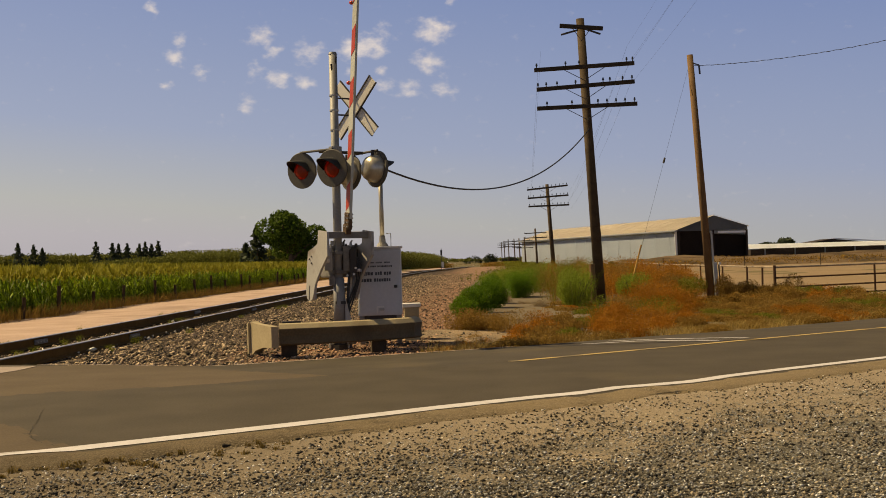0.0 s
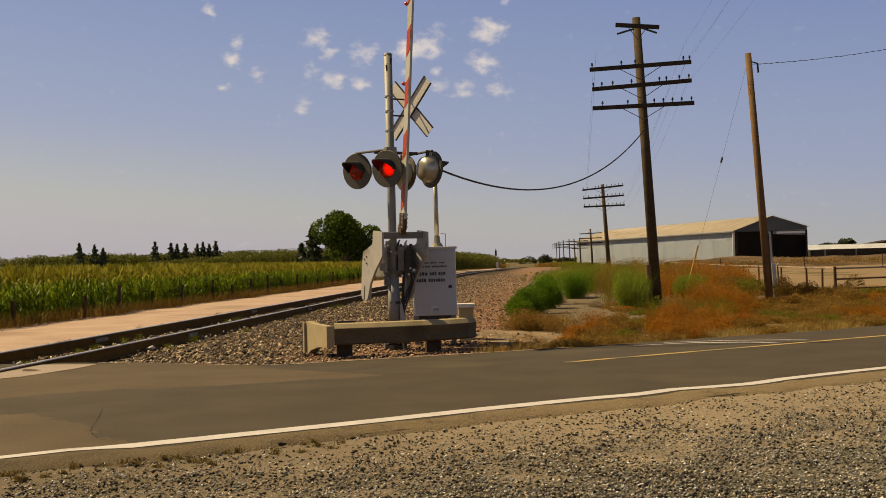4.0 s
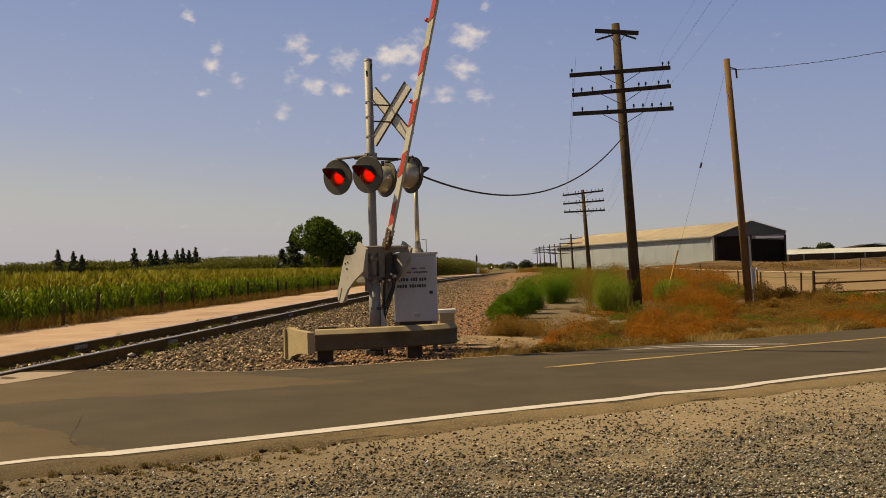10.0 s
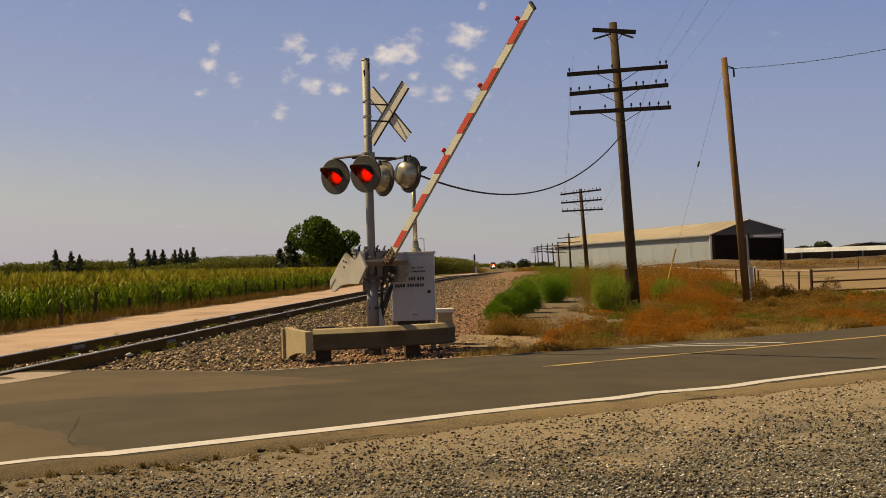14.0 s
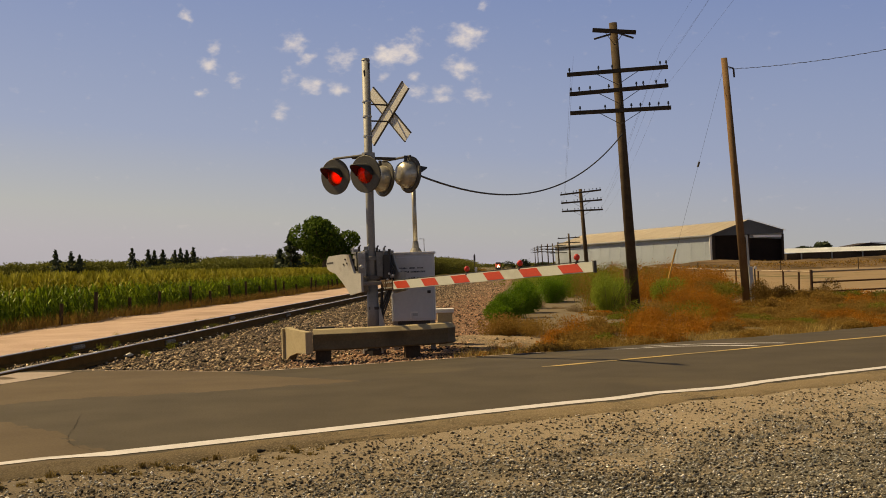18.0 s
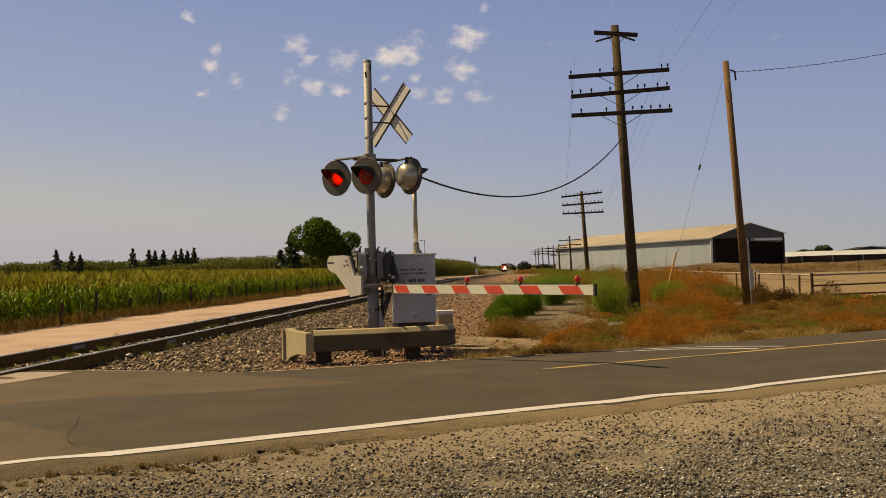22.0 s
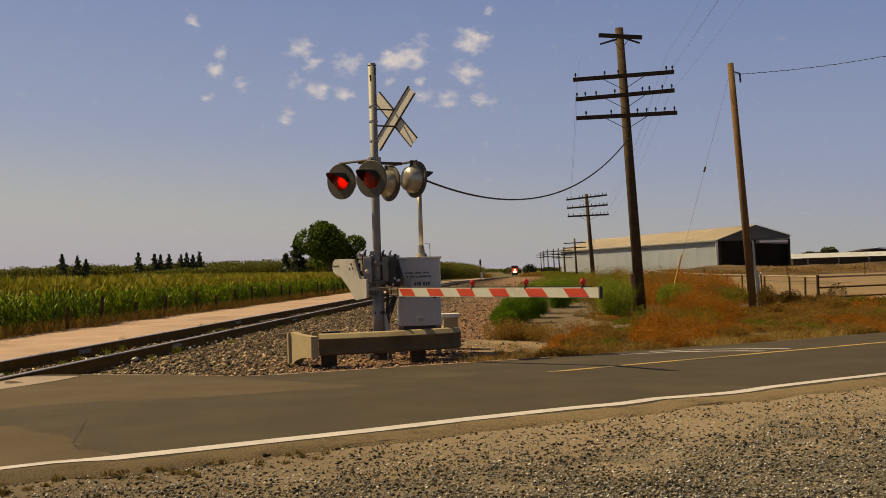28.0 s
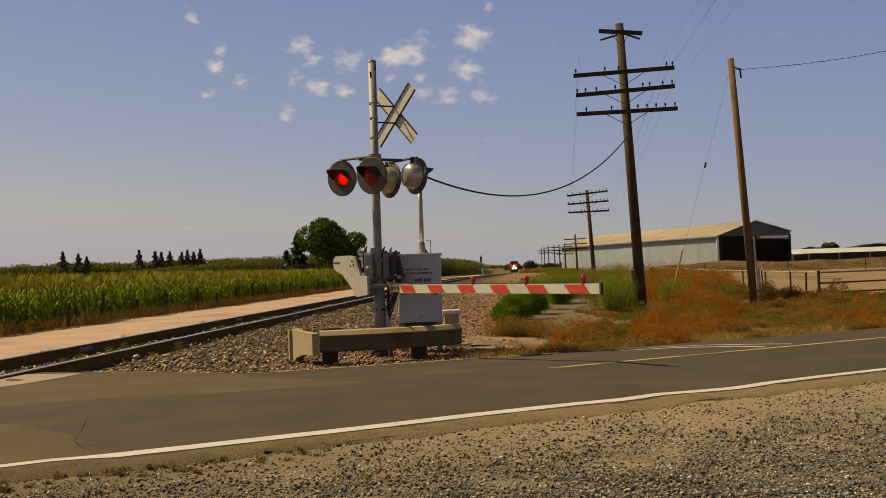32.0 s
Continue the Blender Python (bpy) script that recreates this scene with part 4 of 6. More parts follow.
def gate(s):
    """The turning part: two counterweight plates round the mast, a yoke, and the striped arm. Its x runs along the arm."""
    L0, L1 = 0.70, 5.72
    zc = -0.39
    bm = bmesh.new()
    a, b = 0.068, 0.064
    ring0 = [bm.verts.new((L0, y, zc + z)) for y, z in ((-0.024, -a), (0.024, -a), (0.024, a), (-0.024, a))]
    ring1 = [bm.verts.new((L1, y, zc + z)) for y, z in ((-0.018, -b), (0.018, -b), (0.018, b), (-0.018, b))]
    bm.faces.new(ring0)
    bm.faces.new(ring1[::-1])
    for k in range(4):
        bm.faces.new((ring0[k], ring0[(k + 1) % 4], ring1[(k + 1) % 4], ring1[k]))
    bmesh.ops.recalc_face_normals(bm, faces=bm.faces)
    g = part("gate_arm", bm, M["arm_white"], s, "tapered white gate arm with slanted red stripes")
    rest = Matrix.Translation(PIVOT) @ pose(0, 0, 0, 0, 0, ARM_TURN)
    g.matrix_basis = rest
    # stripes, 16 inches each, slanted, on both faces and wrapped over the edges
    for i in range(6):
        x0 = 0.815 + 0.842 * i
        h0 = a + (b - a) * (x0 - L0) / (L1 - L0) + 0.0015 - 0.012
        bm = bmesh.new()
        w = 0.026
        p = [(x0, zc + h0), (x0 + 0.40, zc + h0), (x0 + 0.40 + 0.11, zc - h0), (x0 + 0.11, zc - h0)]
        prism(bm, p, -w, w)
        part("stripe", bm, M["arm_red"], g, "slanted red stripe")
    part("arm_tip", box(bmesh.new(), (L1 + 0.012, 0, zc), (0.03, 0.045, 0.15), bevel=0.004), M["dark_iron"], g)
    part("arm_rail", box(bmesh.new(), ((L0 + L1) / 2, 0.0, zc + 0.076), (L1 - L0 - 0.3, 0.016, 0.012)), M["cable"], g, "black wire along the arm's upper edge")
    for x in (2.91, 4.20, 5.40):
        part("arm_lamp_base", rod(rod(bmesh.new(), (x, 0, zc + 0.05), (x, 0, zc + 0.085), 0.03, seg=10), (x, 0, zc + 0.085), (x, 0, zc + 0.11), 0.016, seg=8), M["dark_iron"], g)
        bm = bmesh.new()
        bmesh.ops.create_uvsphere(bm, u_segments=14, v_segments=9, radius=0.036, matrix=Matrix.Translation((x, 0, zc + 0.138)) @ Matrix.Diagonal((0.95, 1.2, 1.2, 1)))
        part("arm_lamp", bm, M["red_lamp"], g, "small red lamp on the arm", True)
    for bx in (0.57, 0.64, 0.71, 0.77):
        for bz in (-0.04, 0.05):
            part("socket_bolt", rod(bmesh.new(), (bx, -0.055, zc + bz), (bx, 0.055, zc + bz), 0.014, seg=6), M["galv"], g)
    # yoke and plates
    part("arm_socket", box(bmesh.new(), (0.66, 0, zc + 0.01), (0.28, 0.07, 0.15), bevel=0.01), M["rust_dark"], g, "rusty bolted arm socket")
    part("socket_web", box(bmesh.new(), (0.52, 0, zc + 0.04), (0.16, 0.10, 0.12), bevel=0.01), M["rust_dark"], g)
    part("yoke", box(bmesh.new(), (0.425, 0.0, -0.338), (0.11, 0.84, 0.055), bevel=0.012), M["mech"], g, "grey crosspiece of the counterweight yoke")
    outline = ((0.49, -0.47), (0.49, -0.17), (0.27, -0.16), (0.19, -0.02), (0.11, 0.16), (-0.15, 0.18), (-0.61, 0.18), (-0.68, 0.13), (-0.71, 0.05), (-0.68, -0.03), (-0.61, -0.07), (-0.39, -0.13), (-0.15, -0.29), (0.11, -0.51))
    for y in (-0.42, 0.42):
        pl = part("counterweight_plate", prism(bmesh.new(), outline, y - 0.02, y + 0.02), M["cast"], g, "grey counterweight side plate")
        part("weight", box(bmesh.new(), (-0.47, y + (0.05 if y < 0 else -0.05), 0.072), (0.42, 0.06, 0.16), bevel=0.01), M["cast"], g)
        part("slot", box(bmesh.new(), (-0.57, y - 0.021 if y < 0 else y + 0.021, 0.062), (0.24, 0.004, 0.03)), M["dark_iron"], g)
        for bx, bz in ((-0.01, 0.09), (0.04, 0.02), (-0.07, 0.01)):
            part("bolt", rod(bmesh.new(), (bx, y - 0.035, bz), (bx, y + 0.035, bz), 0.016, seg=6), M["dark_iron"], g)
    return g


crossing_signal, gate_arm = signal()

# seconds and the arm's angle over level
SWING = ((0, 83.0), (6.6, 83.0), (7, 82.4), (7.5, 81.1), (8, 79.1), (8.5, 76.1), (9, 72.3), (9.5, 69.0), (10, 65.4), (10.5, 62.0), (11, 58.8),
         (11.5, 56.1), (12, 52.8), (12.5, 49.1), (13, 45.9), (13.5, 42.8), (14, 39.5), (14.5, 35.9), (15, 30.4), (15.6, 23.3), (16.1, 17.5), (16.5, 13.4),
         (16.7, 11.5), (16.9, 9.7), (17.1, 7.6), (17.3, 5.4), (17.5, 3.8), (17.9, 2.8), (18.1, 2.0), (18.3, 0.7), (18.5, -0.0), (18.7, -0.5), (18.9, -0.1),
         (19.2, -0.1), (32, -0.1))


def signal_case():
    b = thing("signal_case", pose(-1.71, 19.45, -0.10, 0, 0, 3), "pale grey steel signal case with black lettering", "signal case")
    z0, h, w, d = 0.46, 1.17, 0.76, 0.62
    part("body", box(bmesh.new(), (0, 0, z0 + h / 2), (w, d, h), bevel=0.012), M["box_white"], b, "plain grey-white steel cabinet")
    part("lid", box(bmesh.new(), (0, -0.01, z0 + h + 0.012), (w + 0.05, d + 0.06, 0.035), bevel=0.008), M["sign_white"], b, "sunlit white lid")
    part("door", box(bmesh.new(), (0.0, -d / 2 - 0.008, z0 + h / 2 - 0.01), (w - 0.05, 0.018, h - 0.09), bevel=0.006), M["box_white"], b)
    part("latch", box(bmesh.new(), (w / 2 - 0.10, -d / 2 - 0.03, z0 + 0.50), (0.06, 0.03, 0.05), bevel=0.008), M["dark_iron"], b)
    part("padlock", box(bmesh.new(), (0.03, -d / 2 - 0.03, z0 + 0.11), (0.09, 0.025, 0.05), bevel=0.008), M["galv"], b)
    part("hasp", box(box(bmesh.new(), (-0.05, -d / 2 - 0.03, z0 + 0.09), (0.022, 0.02, 0.11)), (0.01, -d / 2 - 0.032, z0 + 0.15), (0.12, 0.02, 0.028)), M["sign_white"], b)
    for z in (0.2, 0.95):
        part("hinge", rod(bmesh.new(), (-w / 2 + 0.02, -d / 2 - 0.02, z0 + z), (-w / 2 + 0.02, -d / 2 - 0.02, z0 + z + 0.09), 0.012, seg=8), M["box_white"], b)
    for sx in (-1, 1):
        for sy in (-1, 1):
            part("leg", box(bmesh.new(), (sx * (w / 2 - 0.06), sy * (d / 2 - 0.06), z0 / 2 - 0.02), (0.08, 0.08, z0 + 0.04)), M["mech"], b)
    part("plinth", box(bmesh.new(), (0, 0.03, z0 - 0.04), (w - 0.08, d - 0.06, 0.08), bevel=0.01), M["dark_iron"], b)
    # conduit mast on the lid
    part("conduit_mast", rod(bmesh.new(), (0.06, 0, z0 + h + 0.1), (0.05, 0, z0 + h + 1.36), 0.04, seg=14), M["housing"], b, "grey service conduit rising from the lid", True)
    part("conduit_foot", rod(rod(bmesh.new(), (0.06, 0, z0 + h + 0.02), (0.06, 0, z0 + h + 0.10), 0.12, 0.075, 14), (0.06, 0, z0 + h + 0.10), (0.06, 0, z0 + h + 0.22), 0.062, 0.05, 14), M["mech"], b)
    part("vent_pipe", tube(bmesh.new(), [(0.21, 0.0, z0 + h + 0.02), (0.21, 0.0, z0 + h + 0.26), (0.13, 0.0, z0 + h + 0.26)], 0.009), M["galv"], b)
    # lettering on the door: short bars, as the words are too blurred to read
    rng = random.Random(11)
    for z, x0, x1, hh in ((0.92, -0.24, 0.20, 0.028), (0.855, -0.27, 0.24, 0.032), (0.73, -0.28, 0.20, 0.065), (0.615, -0.31, 0.21, 0.06)):
        x = x0
        while x < x1 - 0.02:
            ww = min(rng.uniform(0.08, 0.26), x1 - x)
            bm, lx = bmesh.new(), x
            while lx < x + ww - 0.012:
                lw = hh * rng.uniform(0.35, 0.7)
                box(bm, (lx + lw / 2, -d / 2 - 0.019, z0 + z + rng.uniform(-0.05, 0.05) * hh), (lw, 0.004, hh * rng.uniform(0.8, 1.0)))
                lx += lw + hh * 0.16
            part("lettering", bm, M["ink"], b, "blurred black word painted on the door")
            x += ww + 0.022
    return b


signal_case()


def guard_beam():
    b = thing("guard_beam", Matrix(), "weathered tan steel guard beam on short posts", "guard rail")
    # the beam bends gently away at its far end
    pts = [Vector((-3.10, 17.10, 0)), Vector((-2.5, 17.25, 0)), Vector((-1.9, 17.50, 0)), Vector((-1.35, 17.78, 0)), Vector((-1.08, 18.02, 0)), Vector((-0.98, 18.28, 0))]
    prof = ((-0.06, 0.0), (0.03, 0.0), (0.06, 0.025), (0.045, 0.08), (0.04, 0.15), (0.055, 0.22), (0.06, 0.25), (0.0, 0.315), (-0.07, 0.33))
    for nm, k0, k1 in (("beam", 0, len(pts)),):
        bm = bmesh.new()
        rings = []
        for i, p in enumerate(pts):
            d = (pts[min(i + 1, len(pts) - 1)] - pts[max(i - 1, 0)]).normalized()
            out = Vector((d.y, -d.x, 0))
            rings.append([bm.verts.new(p + out * o + Vector((0, 0, 0.03 + z))) for o, z in prof])
        for r0, r1 in zip(rings, rings[1:]):
            for k in range(len(prof) - 1):
                bm.faces.new((r0[k], r1[k], r1[k + 1], r0[k + 1]))
            bm.faces.new((r0[-1], r1[-1], r1[0], r0[0]))
        bm.faces.new(rings[0])
        bm.faces.new(rings[-1][::-1])
        bmesh.ops.recalc_face_normals(bm, faces=bm.faces)
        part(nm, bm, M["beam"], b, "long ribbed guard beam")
    # added pale strip paints sunlight along the beam's upper edge
    bm = bmesh.new()
    rings = []
    for i, p in enumerate(pts):
        d = (pts[min(i + 1, len(pts) - 1)] - pts[max(i - 1, 0)]).normalized()
        out = Vector((d.y, -d.x, 0))
        rings.append([bm.verts.new(p + out * o + Vector((0, 0, 0.03 + z))) for o, z in ((0.062, 0.262), (0.0, 0.326), (-0.075, 0.340), (-0.075, 0.332), (0.0, 0.318), (0.060, 0.254))])
    for r0, r1 in zip(rings, rings[1:]):
        for k in range(6):
            bm.faces.new((r0[k], r1[k], r1[(k + 1) % 6], r0[(k + 1) % 6]))
    bm.faces.new(rings[0])
    bm.faces.new(rings[-1][::-1])
    bmesh.ops.recalc_face_normals(bm, faces=bm.faces)
    part("lit_top_strip", bm, M["lit_tan"], b, "upper strip coloured pale as if sunlit")
    end = part("end_section", prism(bmesh.new(), ((-0.02, -0.20), (0.14, -0.10), (0.40, -0.04), (0.74, -0.03), (0.74, 0.30), (0.14, 0.33), (-0.02, 0.36)), -0.10, 0.02), M["lit_tan"], b, "flared tan end section, coloured paler as if sunlit")
    end.matrix_basis = pose(-3.56, 17.66, 0.03, 0, 0, -54)
    part("end_plate", box(bmesh.new(), (-0.055, -0.03, 0.06), (0.05, 0.22, 0.56), bevel=0.01), M["lit_tan"], end)
    for p in ((-2.98, 17.28), (-1.62, 17.80)):
        part("post", box(bmesh.new(), (p[0], p[1], 0.02), (0.24, 0.16, 0.48), pose(0, 0, 0, 0, 0, 15), 0.01), M["post_wood"], b, "dark timber post")
    part("top_cap", box(bmesh.new(), (-2.95, 17.36, 0.36), (0.30, 0.12, 0.07), pose(0, 0, 0, 0, 0, 12), 0.01), M["dark_iron"], b)
    return b


guard_beam()

vault = thing("utility_vault", pose(-1.22, 20.3, -0.2, 0, 0, 5), "small concrete utility vault with pale lid", "utility box")
part("body", box(bmesh.new(), (0, 0, 0.32), (0.27, 0.30, 0.68), bevel=0.012), M["lit_tan"], vault, "brown stained body")
part("lid", box(bmesh.new(), (0, 0, 0.68), (0.33, 0.38, 0.07), bevel=0.01), M["sign_white"], vault, "pale sunlit lid")


# ---------- poles and lines ----------
def telegraph_pole(base, top, arms, label, rng, detail=True, radius=0.17):
    base, top = Vector(base), Vector(top)
    p = thing("telegraph_pole", Matrix.Translation(base), label, "utility pole", "telegraph poles along the track")
    d = top - base
    part("pole", rod(bmesh.new(), (0, 0, -0.3), d, radius, radius * 0.72, 16 if detail else 8), M["pole"], p, "weathered dark wooden pole", True)
    for zz, half, tilt, pins in arms:
        at = d * (zz / d.z)
        turn = pose(0, 0, 0, 0, -tilt, 0)
        arm = part("crossarm", box(bmesh.new(), at + Vector((0, -0.17, 0)), (half * 2, 0.10, 0.12), turn, 0.006 if detail else 0), M["arm_wood"], p, "weathered timber crossarm")
        if detail:
            for k in (-1, 1):
                part("brace", rod(bmesh.new(), at + turn @ Vector((k * half * 0.42, -0.2, -0.05)), at + Vector((0, -0.18, -0.42)), 0.010, seg=6), M["dark_iron"], p)
        for x in pins:
            q = at + turn @ Vector((x * half, -0.17, 0.06))
            bm = rod(bmesh.new(), q, q + Vector((0, 0, 0.07)), 0.016, seg=6)
            rod(bm, q + Vector((0, 0, 0.06)), q + Vector((0, 0, 0.14)), 0.036, 0.022, 8)
            part("insulator", bm, M["glass"], p)
    return p


rng = random.Random(5)
PINS = (-0.95, -0.72, -0.36, -0.2, 0.2, 0.42, 0.6, 0.78, 0.95)
pole_a = telegraph_pole((3.82, 34.15, -0.25), (3.40, 33.95, 8.60),
               ((8.56, 0.66, -5.5, ()), (7.35, 1.53, 2.2, (-0.95, -0.1, -0.37, 0.85, 0.97)), (6.77, 1.50, 3.0, (-0.97, -0.8, -0.58, -0.2, 0.36, 0.5, 0.76, 0.95)), (6.14, 1.53, 1.0, (-0.8, -0.3, 0.22, 0.4, 0.58, 0.76, 0.95))),
               "tall leaning telegraph pole with four old timber crossarms", rng)
tb = Vector((3.40, 33.95, 8.60)) - Vector((3.82, 34.15, -0.25))
part("lower_arm", rod(rod(bmesh.new(), tb * (8.62 / 8.85) + Vector((-0.62, -0.2, -0.28)), tb * (8.62 / 8.85) + Vector((-0.1, -0.2, -0.15)), 0.03, seg=6), tb * (8.62 / 8.85) + Vector((0.1, -0.2, -0.12)), tb * (8.62 / 8.85) + Vector((0.58, -0.2, -0.30)), 0.03, seg=6), M["dark_iron"], pole_a)
pole_b = telegraph_pole((5.75, 81.5, -0.25), (5.36, 81.4, 6.7), ((6.69, 1.5, 5.0, PINS), (6.02, 1.5, 3.0, PINS), (5.36, 1.5, 1.0, PINS)), "telegraph pole with three crossarms farther along the track", rng)
for x, y, z in ((8.3, 150, 5.3), (9.0, 200, 5.1), (9.2, 230, 5.5), (9.2, 260, 6.0), (9.0, 300, 6.6), (8.9, 340, 6.9), (9.1, 385, 7.2)):
    telegraph_pole((x, y, -0.3 - dip(x, y)), (x - 0.2, y, z), ((z - 0.3 + dip(x, y), 1.5, 2.0, PINS[::3]), (z - 0.95 + dip(x, y), 1.5, 1.0, PINS[::3]), (z - 1.6 + dip(x, y), 1.5, 1.0, ())), "distant telegraph pole with crossarms", rng, False, 0.16)
stub = thing("wooden_post", pose(3.55, 33.6, -0.25, 0, -2, 0), "short weathered wooden stub beside the telegraph pole", "post")
part("post", rod(bmesh.new(), (0, 0, 0), (0, 0, 1.3), 0.09, 0.085, 10), M["pole_new"], stub)


def service_pole():
    p = thing("service_pole", pose(7.73, 36.62, -0.3), "slim brown wooden service pole with grey conduit", "utility pole")
    d = Vector((-0.52, -0.2, 8.12))
    part("pole", rod(bmesh.new(), (0, 0, -0.2), d, 0.135, 0.10, 14), M["pole_new"], p, "leaning brown wooden pole", True)
    part("conduit", rod(bmesh.new(), (0.10, -0.14, 0.1), (0.0, -0.2, 2.3), 0.035, seg=10), M["galv"], p, "grey conduit")
    part("meter_box", box(bmesh.new(), (0.10, -0.2, 0.92), (0.13, 0.12, 0.72), pose(0, 0, 0, 0, -3, 0), 0.015), M["galv"], p, "grey meter box")
    part("meter", rod(bmesh.new(), (0.23, -0.22, 1.24), (0.23, -0.32, 1.24), 0.045, seg=12), M["sign_white"], p)
    part("side_pipe", rod(bmesh.new(), (0.24, -0.18, 0.5), (0.22, -0.2, 1.2), 0.022, seg=8), M["dark_iron"], p)
    part("lower_box", box(bmesh.new(), (0.14, -0.2, 0.32), (0.14, 0.12, 0.36), pose(0, 0, 0, 0, -3, 0), 0.015), M["galv"], p)
    part("ground_pipe", rod(bmesh.new(), (0.17, -0.2, 0.0), (0.17, -0.2, 0.16), 0.02, seg=8), M["sign_white"], p)
    part("bracket", rod(rod(bmesh.new(), d + Vector((0, 0, -0.25)), d + Vector((0.28, -0.05, -0.35)), 0.02, seg=6), d + Vector((0.28, -0.05, -0.35)), d + Vector((0.30, -0.05, -0.65)), 0.03, seg=6), M["dark_iron"], p)
    return p


service_pole()


def line(name, a, b, drop, r, label, n=18):
    return tagged(part(name, tube(bmesh.new(), sag(a, b, drop, n), r, 6), M["cable"]), label, "cable")


line("overhead_cable", (-1.58, 19.4, 2.93), (3.61, 34.0, 5.23), 0.98, 0.018, "thick black cable sagging to the telegraph pole", 30)
line("service_drop", (-1.66, 19.43, 2.72), (-1.58, 19.4, 2.93), 0.12, 0.02, "short black cable tail at the conduit head", 8)
twist = [p + Vector((0, 0.012 * math.cos(i * 1.3), 0.013 * math.sin(i * 1.3))) for i, p in enumerate(sag((7.3, 36.4, 7.45), (14.75, 32.90, 7.95), 0.25, 110))]
power = line("power_wire", (7.3, 36.4, 7.45), (14.75, 32.90, 7.95), 0.25, 0.006, "twisted black service wire", 20)
part("strand", tube(bmesh.new(), twist, 0.006, 5), M["cable"], power)
line("guy_wire", (7.21, 36.42, 7.6), (4.93, 36.43, -0.2), 0.0, 0.0035, "thin steel guy wire with a strain insulator", 2)
tagged(part("guy_insulator", rod(bmesh.new(), (6.243, 36.42, 4.29), (6.293, 36.42, 4.46), 0.033, seg=8), M["dark_iron"]), "dark strain insulator on the guy wire", "insulator")
for dx, z in ((-1.3, 7.6), (1.35, 7.7), (-1.4, 7.1), (1.4, 7.2), (1.4, 6.5), (0.9, 6.45)):
    line("telegraph_wire", (3.45 + dx, 33.8, z), (5.4 + dx, 81.2, z - 1.9), 0.5, 0.0026, "thin telegraph wire between the poles", 12)
    if dx > 0:
        line("telegraph_wire", (3.45 + dx, 33.8, z), (2.0 + dx * 1.2, -14.0, z + 0.6), 0.4, 0.0016, "thin telegraph wire overhead", 16)

far_mast = thing("distant_signal", pose(-6.0, 190, -0.5), "small distant dark track signal with white base box", "signal")
part("mast", rod(bmesh.new(), (0, 0, 0), (0, 0, 3.9), 0.06, seg=8), M["dark_iron"], far_mast)
part("head", box(bmesh.new(), (0, -0.1, 3.2), (0.32, 0.25, 0.9), bevel=0.05), M["black"], far_mast)
part("case", box(bmesh.new(), (0.2, 0, 1.1), (0.4, 0.4, 1.0), bevel=0.03), M["sign_white"], far_mast, "white base box")

guard = thing("guy_guard", pose(4.93, 36.40, -0.2), "leaning yellow plastic guy guard among weeds", "guy guard")
part("guard", rod(bmesh.new(), (0, 0, 0), (0.50, 0.0, 1.82), 0.032, 0.026, 10), M["marker"], guard)
